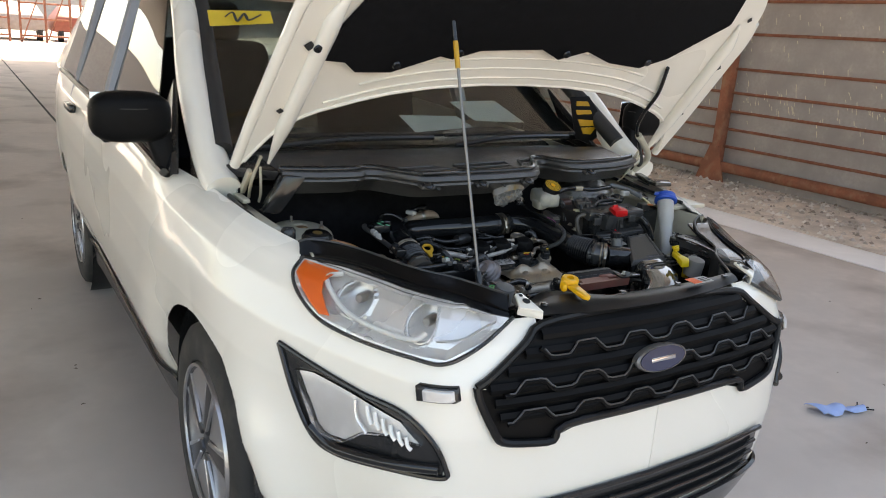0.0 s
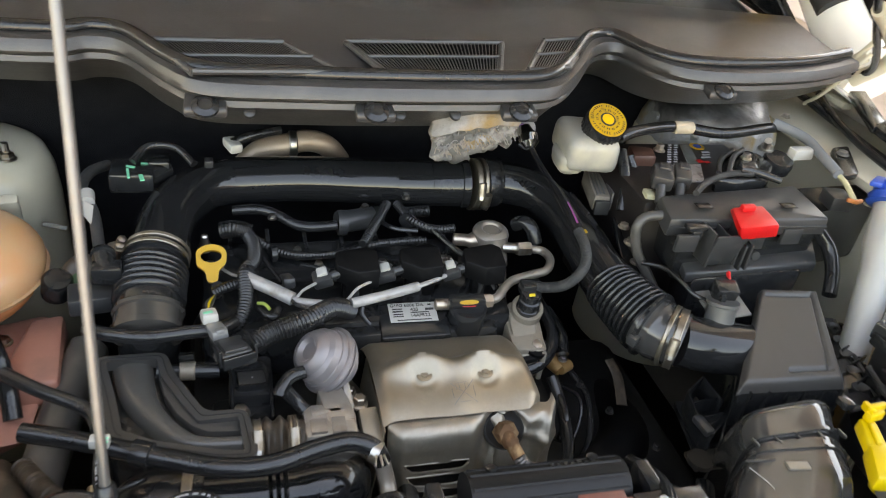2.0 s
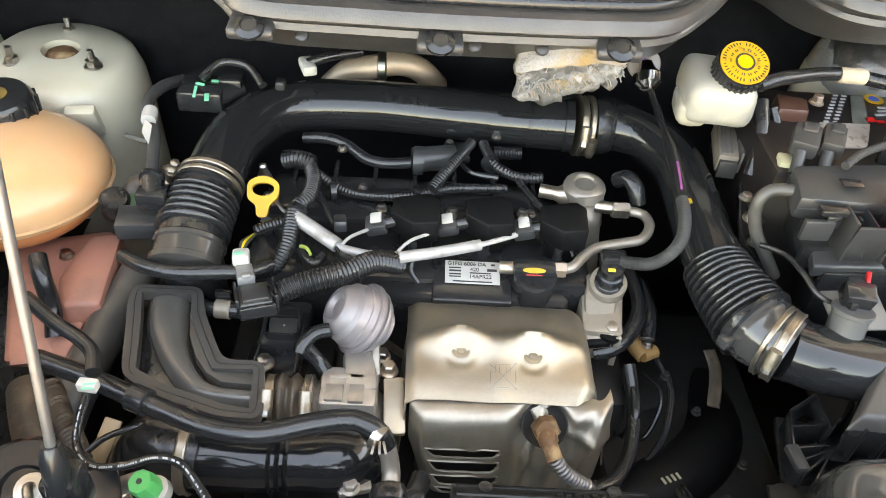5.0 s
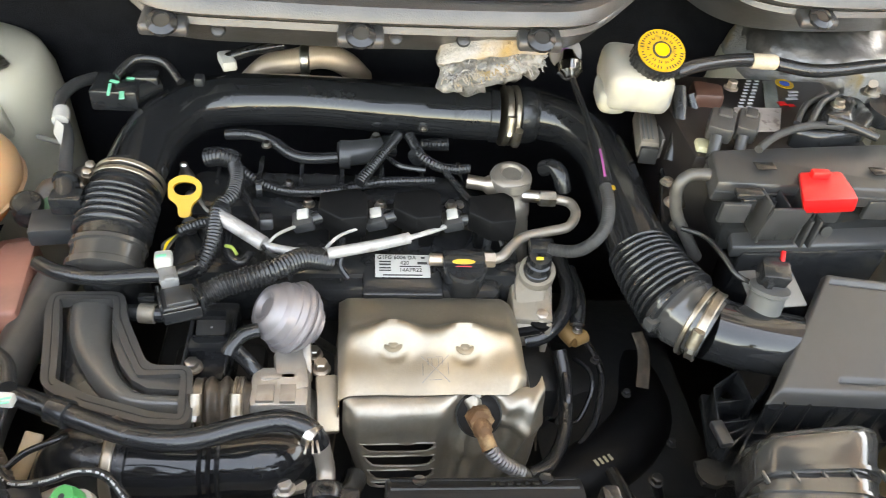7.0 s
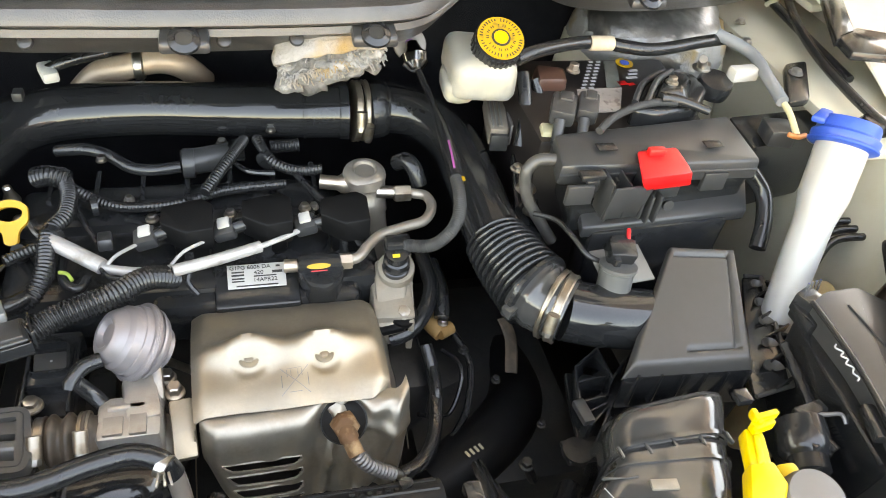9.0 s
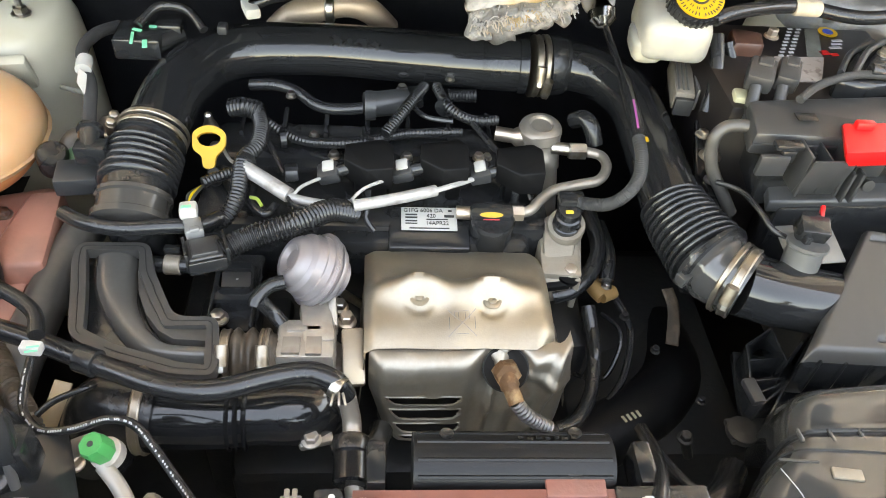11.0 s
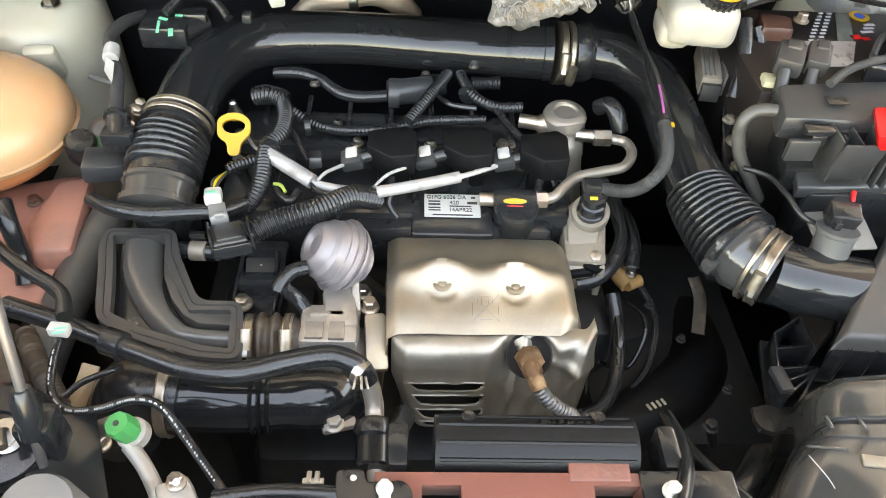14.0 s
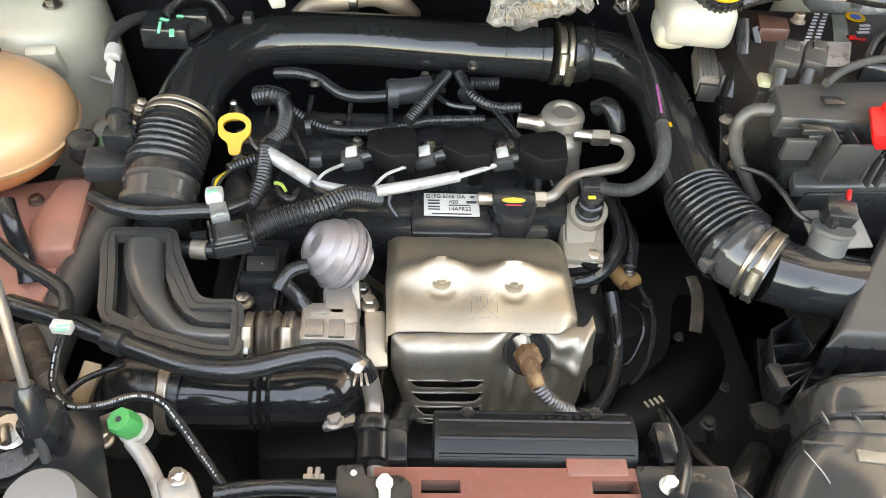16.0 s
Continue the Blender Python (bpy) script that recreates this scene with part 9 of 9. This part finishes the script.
hose("branch_hose", [(-0.0894, 0.3712, 0.79), (-0.0749, 0.3795, 0.785), (-0.0679, 0.4054, 0.77)], 0.011, RUBBER, "black rubber branch hose")
cp2 = thing("cold_side_pipe", (-0.2078, 0.4554, 0.72), "black plastic charge air pipe with a clamp", "pipe")
part("pipe", tube([(-0.2574, 0.4241, 0.77), (-0.2213, 0.4232, 0.77), (-0.1732, 0.4236, 0.77), (-0.1418, 0.4262, 0.77), (-0.1259, 0.4379, 0.76), (-0.1206, 0.4645, 0.74)], lambda t, s: 0.0295 - 0.003 * math.exp(-((t - 0.5) / 0.1) ** 2), 30), GLOSS, cp2)
for x in (0, 1, 2):
    part("ring", lathe([(0.029, -0.002), (0.0318, 0), (0.029, 0.002)], ((-0.1949, 0.4234, 0.77)[0] + x * 0.007, (-0.1949, 0.4234, 0.77)[1], 0.77), (1, 0, 0), 28), GLOSS, cp2)
part("rubber_end", tube([(-0.2527, 0.4241, 0.77), (-0.2722, 0.4263, 0.77), (-0.294, 0.433, 0.765), (-0.3066, 0.4314, 0.75), (-0.3198, 0.4276, 0.71)], 0.0335, 24), RUBBER, cp2, "black rubber end hose")
clamp((-0.2655, 0.4257, 0.77), (1, -0.08, 0), 0.0345, cp2, (0, 0.5, 1), 0.009)
solo("pipe_bolt", join(bolt((-0.126, 0.3999, 0.765), 0.0065, 0.01), box((-0.1241, 0.4095, 0.757), (0.03, 0.022, 0.008), 0.003, (0, 0, 15))), ALU, "steel bolt on a cast lug of the charge pipe", "bolt")
# lines and the service port
acl = thing("washer_line", (-0.3312, 0.4035, 0.83), "thin black hose with white print and a clip", "hose")
part("line", tube([(-0.4181, 0.5156, 0.86), (-0.3845, 0.4878, 0.862), (-0.3558, 0.4694, 0.862), (-0.34, 0.4545, 0.862), (-0.3324, 0.434, 0.862)], 0.0062, 14), RUBBER, acl)
part("thin_line", tube([(-0.3308, 0.4188, 0.86), (-0.3308, 0.3958, 0.855), (-0.3261, 0.3739, 0.85), (-0.3093, 0.3575, 0.85), (-0.2868, 0.3573, 0.852), (-0.2637, 0.3631, 0.855), (-0.2446, 0.3589, 0.855), (-0.2282, 0.3433, 0.85), (-0.2062, 0.3172, 0.845), (-0.1832, 0.2903, 0.84)], 0.0034, 10), RUBBER, acl, "thin printed hose")
part("clip", box((-0.3298, 0.4184, 0.866), (0.0155, 0.009, 0.009), 0.0015, (0, 0, -6)), WHITE, acl, "white clip with green marks")
for dy in (-0.004, 0.003):
    part("clip_mark", box(((-0.327, 0.4142, 0.8712)[0], (-0.327, 0.4142, 0.8712)[1] + dy * 0.6, 0.8708), (0.009, 0.0014, 0.0008), 0, (0, 0, 10)), MINT, acl)
LINE = [(-0.3308, 0.4188, 0.86), (-0.3308, 0.3958, 0.855), (-0.3261, 0.3739, 0.85), (-0.3093, 0.3575, 0.85), (-0.2868, 0.3573, 0.852), (-0.2637, 0.3631, 0.855), (-0.2446, 0.3589, 0.855), (-0.2282, 0.3433, 0.85), (-0.2062, 0.3172, 0.845), (-0.1832, 0.2903, 0.84)]
for i in range(110):
    if random.random() < 0.7:
        q = Vector(spline(LINE, 0.5 + 8 * i / 110)) + Vector((0, -0.0016, 0.0031))
        part("print_mark", box(q, (0.001, 0.0016, 0.0004), 0, (20, 0, random.uniform(-30, 30))), PALE_INK, acl)
port = thing("service_port", (-0.267, 0.3451, 0.82), "white metal air-conditioning pipe with a green cap", "service port")
part("cap", join(lathe([(0.0092, -0.012), (0.0097, -0.009), (0.0097, 0.003), (0.0086, 0.006), (0.0, 0.006)], (-0.2641, 0.337, 0.862), (-0.25, -0.2, 0.95), 8)), GREEN, port, "green hexagon cap")
part("cap_dot", lathe([(0.0022, 0.006), (0.0022, 0.0066)], (-0.2641, 0.337, 0.862), (-0.25, -0.2, 0.95), 12), INK, port)
part("collar", lathe([(0.009, -0.022), (0.0115, -0.02), (0.0115, -0.012), (0.01, -0.011)], (-0.2633, 0.337, 0.862), (-0.25, -0.2, 0.95), 20), PIPEMETAL, port)
part("pipe", tube([(-0.2614, 0.3325, 0.845), (-0.2493, 0.3199, 0.84), (-0.2379, 0.3033, 0.835), (-0.2332, 0.2913, 0.83)], 0.0058, 14), PIPEMETAL, port, "pale metal pipe")
part("side_pipe", tube([(-0.2789, 0.3605, 0.83), (-0.301, 0.3569, 0.82), (-0.3198, 0.3485, 0.81)], 0.007, 12), ALU, port)
part("block", hull(raised([(-0.2342, 0.2968, 0.855), (-0.2137, 0.3051, 0.855), (-0.1995, 0.2794, 0.85), (-0.2245, 0.2736, 0.85)], 0.02, 0.002), 0.003), PIPEMETAL, port, "pale metal connector block")
part("nut", join(bolt((-0.2187, 0.297, 0.857), 0.005, 0.008), rod((-0.2178, 0.2954, 0.86), (-0.2135, 0.2881, 0.875), 0.0024, 8)), STEEL, port)
part("spring", tube([(-0.3146, 0.3495, 0.8), (-0.2988, 0.353, 0.8)], ribbed(0.006, 0.002, 0.004), 12, 20), STEEL, port)
part("spring_bolt", bolt((-0.2943, 0.3533, 0.81), 0.0055, 0.012), COPPER, port)
hornp = thing("horn", (-0.3338, 0.333, 0.84), "round black horn on a bracket", "horn")
part("bell", lathe([(0.037, -0.05), (0.038, -0.01), (0.037, 0.004), (0.033, 0.009), (0.016, 0.009), (0.014, 0.006), (0.0, 0.006)], (-0.3435, 0.331, 0.858), (0.1, -0.35, 0.92), 40), GLOSS, hornp)
part("stud", join(bolt((-0.335, 0.326, 0.867), 0.009, 0.005, (0.1, -0.35, 0.92)), tube([(-0.335, 0.326, 0.872), (-0.331, 0.318, 0.882), (-0.326, 0.308, 0.882)], 0.0035, 10)), STEEL, hornp)
part("bracket", box((-0.2998, 0.3112, 0.84), (0.05, 0.09, 0.01), 0.003, (15, 20, 25)), PLASTIC, hornp)
solo("adjuster_cap", lathe([(0.0235, -0.06), (0.0235, -0.01), (0.0215, -0.003), (0.012, 0.0), (0.0, 0.0)], (-0.2855, 0.2585, 0.898), (0.05, -0.25, 1), 36), surface("grey_cap_left", (0.13, 0.128, 0.124), 0.5), "grey round adjuster cap beside the horn", "cap")
# headlamp top cover of the nose, radiator package
fan = thing("fan_shroud", (0.03, 0.33, 0.7), "black plastic radiator shroud beam", "radiator shroud")
FA, FC = Vector((-0.0471, 0.3221, 0.86)), Vector((0.0923, 0.3203, 0.86))
part("beam", tube([FA, FC], 0.0225, 26, 12), BEAM, fan)
part("flat_lip", hull([(-0.0453, 0.3344, 0.868), (0.0894, 0.3351, 0.868), (0.0878, 0.3235, 0.872), (-0.0469, 0.3229, 0.872), (-0.0449, 0.3382, 0.862), (0.0915, 0.3389, 0.862), (0.0913, 0.3296, 0.862), (-0.0463, 0.329, 0.862)], 0.002), BEAM, fan)
for x in (828, 1055):
    part("boss", lathe([(0.005, -0.002), (0.005, 0.002), (0.0025, 0.0015)], (FA.x + (FC.x - FA.x) * (x - 770) / 348, FA.y + 0.012, 0.879), (0, 0.2, 1), 18), PLASTIC, fan)
for a in (0.0, 1.0):
    p = FA.lerp(FC, a)
    part("end_block", box((p.x + (a - 0.5) * 0.05, p.y - 0.002, 0.855), (0.014, 0.034, 0.03), 0.003), PLASTIC, fan)
for a in (20, 48, 75, 110, 140):
    o = Vector((0, math.cos(radians(a)), math.sin(radians(a)))) * 0.0222
    part("ridge", rod(FA.lerp(FC, 0.02) + o, FA.lerp(FC, 0.98) + o, 0.0016, 6), BEAM, fan)
for i in range(7):
    part("raised_print", box((FA.x + 0.075 + i * 0.0062, FA.y + 0.008 - (i % 2) * 0.001, 0.8815), (0.004, 0.003, 0.0007), 0, (-20, 0, 0)), PLASTIC, fan)
bar = thing("radiator_support", (0.06, 0.29, 0.6), "red oxide painted radiator support bar", "support bar")
RBL, RBR = Vector((-0.0876, 0.2971, 0.872)), Vector((0.1203, 0.2957, 0.872))
def bar_top(u, v):
    x = RBL.x + (RBR.x - RBL.x) * u
    y = RBL.y + (RBR.y - RBL.y) * u
    return x, y - 0.026 * v, 0.872 - 0.004 * v
part("bar", sheet(bar_top, steps(0, 1, 40), steps(1, 0, 6), 0.02, lambda u, v: 0.3 < v < 0.75 and (0.16 < u < 0.27 or 0.7 < u < 0.84)), PRIMER, bar)
part("lug", box((0.063, 0.313, 0.873), (0.042, 0.046, 0.004), 0.003, (6, 0, 0)), PRIMER, bar, "pinkish lug with a hole")
part("lug_hole", lathe([(0.006, 0), (0.006, 0.0006)], (0.063, 0.308, 0.8755), (0, -0.1, 1), 18), INK, bar)
brk = thing("black_bracket", (-0.088, 0.3038, 0.85), "black steel bracket with a white bolt", "bracket")
part("plate", prism(rounded([(-0.1125, 0.2954, 0.878)[:2], (-0.0949, 0.2962, 0.878)[:2], (-0.0926, 0.2866, 0.878)[:2], (-0.0689, 0.2882, 0.878)[:2], (-0.0627, 0.2818, 0.878)[:2], (-0.0617, 0.2524, 0.878)[:2], (-0.1096, 0.2525, 0.878)[:2]][::-1], 0.004), 0.874, 0.878, 0.0008), PLASTIC, brk)
part("hole", lathe([(0.0022, 0), (0.0022, 0.0004)], (-0.1008, 0.2892, 0.8782), (0, 0, 1), 14), WHITE, brk)
part("white_bolt", join(bolt((-0.0805, 0.2808, 0.88), 0.0042, 0.007), rod((-0.0804, 0.28, 0.88), (-0.0801, 0.2668, 0.875), 0.004, 10)), WHITE, brk)
part("plate", box((0.1215, 0.2826, 0.872), (0.065, 0.03, 0.004), 0.002), PLASTIC, brk)
part("white_bolt", bolt((0.1077, 0.2805, 0.876), 0.005, 0.008), WHITE, brk)
for pts, r in (([(0.141, 0.3744, 0.82), (0.1339, 0.3333, 0.85), (0.1237, 0.2994, 0.87), (0.1096, 0.2697, 0.88)], 0.006), ([(0.148, 0.3565, 0.82), (0.1524, 0.3207, 0.84), (0.166, 0.2932, 0.85), (0.1741, 0.2807, 0.85)], 0.004), ([(-0.1947, 0.2893, 0.85), (-0.158, 0.2942, 0.85), (-0.1124, 0.2925, 0.85)], 0.006), ([(0.1734, 0.3055, 0.8), (0.1967, 0.324, 0.8), (0.2268, 0.36, 0.78)], 0.012)):
    hose("front_cable", pts, r, RUBBER, "black cable along the radiator", "cable")
solo("fork_clip", join(rod((-0.1346, 0.3231, 0.8), (-0.1349, 0.3192, 0.79), 0.004, 8), box((-0.1345, 0.3259, 0.805), (0.016, 0.005, 0.004), 0.001), box((-0.1377, 0.3286, 0.806), (0.004, 0.01, 0.004), 0.001), box((-0.1318, 0.3286, 0.806), (0.004, 0.01, 0.004), 0.001)), ALU, "pale metal fork clip low in the bay", "clip")
low = thing("lower_hose", (0.1901, 0.4753, 0.68), "large dull black lower coolant hose with print", "hose")
part("hose", tube([(0.13, 0.436, 0.69), (0.178, 0.458, 0.7), (0.225, 0.497, 0.69), (0.255, 0.545, 0.67), (0.262, 0.62, 0.65)], 0.032, 22), MATT, low)
for i in range(4):
    part("print_bar", box(((0.1585, 0.4327, 0.746)[0] + i * 0.005, (0.1585, 0.4327, 0.746)[1] + i * 0.002, 0.745), (0.0025, 0.007, 0.0006), 0, (0, 0, 25)), surface("faded_print_%d" % i, (0.25, 0.22, 0.15), 0.7), low)
solo("bracket_lug", join(box((0.2599, 0.4034, 0.77), (0.04, 0.025, 0.006), 0.002), lathe([(0.014, -0.003), (0.014, 0.003), (0.008, 0.0035)], (0.2521, 0.4021, 0.772), (0, 0, 1), 20)), DARK, "dark steel lug below the air box", "bracket")
solo("long_bolt", join(bolt((0.2127, 0.4145, 0.74), 0.0055, 0.008), rod((0.2127, 0.4145, 0.74), (0.23, 0.421, 0.7), 0.005, 8)), DARK, "long steel bolt beside the hose", "bolt")
# actuator box left of the wastegate
tb = thing("throttle_body", (-0.2173, 0.6073, 0.75), "black plastic throttle actuator with a metal plate", "throttle body")
part("housing", join(box((-0.205, 0.562, 0.77), (0.046, 0.062, 0.05), 0.005), box((-0.203, 0.521, 0.755), (0.042, 0.03, 0.05), 0.004)), PLASTIC, tb)
part("plate_frame", lip([(-0.2225, 0.5365), (-0.187, 0.5375), (-0.19, 0.575), (-0.2245, 0.574)], 0.004, 0.792, 0.803), PLASTIC, tb)
plate = part("plate", prism(rounded([(-0.2175, 0.5425), (-0.1895, 0.543), (-0.1925, 0.5625), (-0.2195, 0.562)], 0.002), 0.797, 0.8005, 0.0006), PLASTIC_GREY, tb, "grey square plate")
part("plate_mark", box((-0.204, 0.552, 0.8007), (0.002, 0.002, 0.0004), 0), PALE_INK, plate)
for x in (-0.2245, -0.1865):
    part("rib", box((x, 0.535, 0.785), (0.003, 0.075, 0.024), 0.001), PLASTIC, tb)
part("bolt", join(bolt((-0.217, 0.513, 0.79), 0.0065, 0.008), lathe([(0.0095, -0.002), (0.0095, 0.0), (0.006, 0.0005)], (-0.217, 0.513, 0.79), (0, 0, 1), 20)), STEEL, tb)
part("pipe_stub", rod((-0.298, 0.577, 0.795), (-0.236, 0.573, 0.795), 0.0085, 16), PLASTIC, tb)
part("pipe_band", lathe([(0.0088, -0.008), (0.0098, -0.007), (0.0098, 0.007), (0.0088, 0.008)], (-0.268, 0.575, 0.795), (1, -0.06, 0), 22), CASTTAN, tb, "pale cloth band on the pipe")
part("pipe_clip", box((-0.269, 0.585, 0.806), (0.016, 0.008, 0.008), 0.002), PLASTIC, tb)
part("lower_case", box((-0.2005, 0.545, 0.73), (0.09, 0.06, 0.05), 0.008), DARK, tb)
# behind the charge pipe
exh = thing("metal_heater_pipe", (-0.1504, 0.9518, 0.86), "tan heat-stained metal hose behind the pipe", "pipe")
part("pipe", tube([(-0.2026, 0.9042, 0.86), (-0.1773, 0.9062, 0.885), (-0.1461, 0.9046, 0.895), (-0.1122, 0.9099, 0.9), (-0.0847, 0.9139, 0.89), (-0.0631, 0.93, 0.86)], 0.015, 20), TANPIPE, exh)
part("band", lathe([(0.0155, -0.006), (0.0175, -0.004), (0.0175, 0.004), (0.0155, 0.006)], (-0.1326, 0.9064, 0.897), (1, 0, 0), 24), STEEL, exh)
solo("white_tape_clip", box((-0.2132, 0.8326, 0.93), (0.016, 0.03, 0.012), 0.003, (0, 0, 20)), WHITE, "white tape tag on a cable", "tag")
solo("brown_plug", box((-0.2419, 0.8141, 0.915), (0.01, 0.014, 0.01), 0.002), PLASTIC_GREY, "small dark grey plug at the firewall", "plug")
gm = thing("map_sensor", (-0.3408, 0.8473, 0.88), "black sensor with green paint marks", "sensor")
part("body", join(box((-0.3287, 0.8095, 0.9), (0.05, 0.045, 0.025), 0.004), rod((-0.3194, 0.7944, 0.9), (-0.2925, 0.8268, 0.9), 0.012, 14), box((-0.3014, 0.8296, 0.905), (0.03, 0.03, 0.02), 0.004)), PLASTIC, gm)
part("mark", box((-0.3317, 0.7897, 0.9135), (0.003, 0.024, 0.001), 0, (0, 0, 8)), MINT, gm)
part("mark", box((-0.3302, 0.8067, 0.9135), (0.01, 0.004, 0.001), 0, (0, 0, -20)), MINT, gm)
part("mark", box((-0.3164, 0.7789, 0.9135), (0.005, 0.015, 0.001), 0, (0, 0, 12)), MINT, gm)
part("mark", box((-0.3153, 0.8152, 0.9135), (0.008, 0.004, 0.001), 0), MINT, gm)
part("sleeve", tube([(-0.3583, 0.8374, 0.9), (-0.3734, 0.812, 0.905), (-0.3802, 0.7816, 0.905), (-0.3746, 0.7564, 0.9), (-0.3645, 0.7352, 0.89), (-0.356, 0.6896, 0.88), (-0.3486, 0.6567, 0.87)], 0.0065, 12), TAPE, gm, "taped cable")
part("end_plug", join(rod((-0.3512, 0.6754, 0.88), (-0.3457, 0.6477, 0.87), 0.012, 14), box((-0.3447, 0.6496, 0.872), (0.03, 0.02, 0.02), 0.003)), PLASTIC, gm)
part("plug_band", lathe([(0.0125, -0.002), (0.0125, 0.002)], (-0.3499, 0.6693, 0.881), (0, -1, -0.1), 16), PLASTIC, gm)
tagw = thing("cable_tag", (-0.3717, 0.7455, 0.9), "white paper tag wrapped on a cable", "tag")
part("wrap", lathe([(0.0078, -0.009), (0.0082, 0), (0.0078, 0.009)], (-0.372, 0.7515, 0.903), (0.1, -1, -0.1), 18), LABEL, tagw)
part("flap", hull([(-0.3742, 0.7425, 0.905), (-0.363, 0.7302, 0.905), (-0.3651, 0.7163, 0.89), (-0.376, 0.7319, 0.895), (-0.3743, 0.742, 0.904), (-0.3634, 0.7308, 0.904), (-0.3655, 0.7168, 0.889), (-0.3764, 0.7324, 0.894)], 0), LABEL, tagw)
hose("firewall_cable", [(-0.3275, 0.8068, 0.92), (-0.3097, 0.8274, 0.93), (-0.2793, 0.8239, 0.93), (-0.2588, 0.8004, 0.92)], 0.005, RUBBER, "thin black cable at the firewall", "cable")
hose("firewall_cable", [(-0.2149, 0.8363, 0.93), (-0.1899, 0.8394, 0.94), (-0.1541, 0.8564, 0.94)], 0.006, RUBBER, "thin black cable at the firewall", "cable")
bend = thing("brown_hose_end", (-0.3922, 0.7273, 0.82), "brown rubber hose end beside the charge hose", "hose")
part("hose", tube([(-0.392, 0.7038, 0.83), (-0.3827, 0.7104, 0.84), (-0.367, 0.7061, 0.84), (-0.3593, 0.7036, 0.82)], 0.012, 16), BELLOWS, bend)
part("green_cap", lathe([(0.011, -0.006), (0.011, 0.004), (0.0, 0.005)], (-0.3879, 0.6913, 0.83), (-0.3, -0.5, 0.8), 14), surface("dull_green", (0.04, 0.09, 0.04), 0.5), bend, "dull green plug cap")
part("rubber_plug", lathe([(0.016, -0.02), (0.016, 0.004), (0.013, 0.008), (0.0, 0.009)], (-0.402, 0.687, 0.835), (0.2, -0.4, 0.9), 20), RUBBER, bend, "black rubber plug")
solo("fuse_link", box((-0.3605, 0.6499, 0.84), (0.05, 0.035, 0.02), 0.003, (0, 0, 8)), PLASTIC_GREY, "small grey connector block beside the hose", "connector")
# bonnet prop
prop = thing("prop_rod", (-0.318, 0.348, 0.8), "steel hood prop rod with a yellow grip", "prop rod")
PA, PB = Vector((-0.313, 0.33, 0.905)), Vector((-0.322, 0.494, 1.45))
part("rod", rod(PA - (PB - PA) * 0.1, PB, 0.0036, 12), RODSTEEL, prop)
part("grip", rod(PA.lerp(PB, 0.84), PA.lerp(PB, 0.95), 0.0062, 12), YELLOW, prop, "yellow foam grip")
part("black_top", rod(PA.lerp(PB, 0.95), PB + (PB - PA) * 0.03, 0.006, 12), RUBBER, prop)
part("pivot", join(lathe([(0.009, -0.03), (0.009, 0.0), (0.006, 0.008)], PA, PB - PA, 18), box((PA.x, PA.y, PA.z - 0.05), (0.025, 0.025, 0.06), 0.004)), PLASTIC, prop, "black pivot")

# more of the lower left corner
solo("tan_plate", hull([(-0.3507, 0.459, 0.77), (-0.3337, 0.4543, 0.77), (-0.3482, 0.4231, 0.74), (-0.3648, 0.4172, 0.74), (-0.3555, 0.4664, 0.76), (-0.3383, 0.4616, 0.76), (-0.3528, 0.4295, 0.73), (-0.3696, 0.4236, 0.73)], 0.001), TANMETAL, "tan painted metal plate below the hoses", "plate")
hose("braided_tube", [(-0.4159, 0.498, 0.76), (-0.3895, 0.4585, 0.77), (-0.3585, 0.4164, 0.78), (-0.3441, 0.3902, 0.77), (-0.3392, 0.3707, 0.75)], ribbed(0.009, 0.0016, 0.005), BELLOWS, "brown ribbed tube in the corner", res=20)
hose("brown_hose", [(-0.4461, 0.5068, 0.74), (-0.423, 0.4642, 0.745), (-0.4018, 0.4315, 0.74), (-0.3915, 0.404, 0.72)], 0.02, BELLOWS, "grimy brown hose in the corner", n=18)
hose("thin_wire", [(-0.3404, 0.4029, 0.8), (-0.3278, 0.4133, 0.805), (-0.3063, 0.4211, 0.81), (-0.3013, 0.4288, 0.805)], 0.0028, RUBBER, "thin black wire near the plate", "cable")
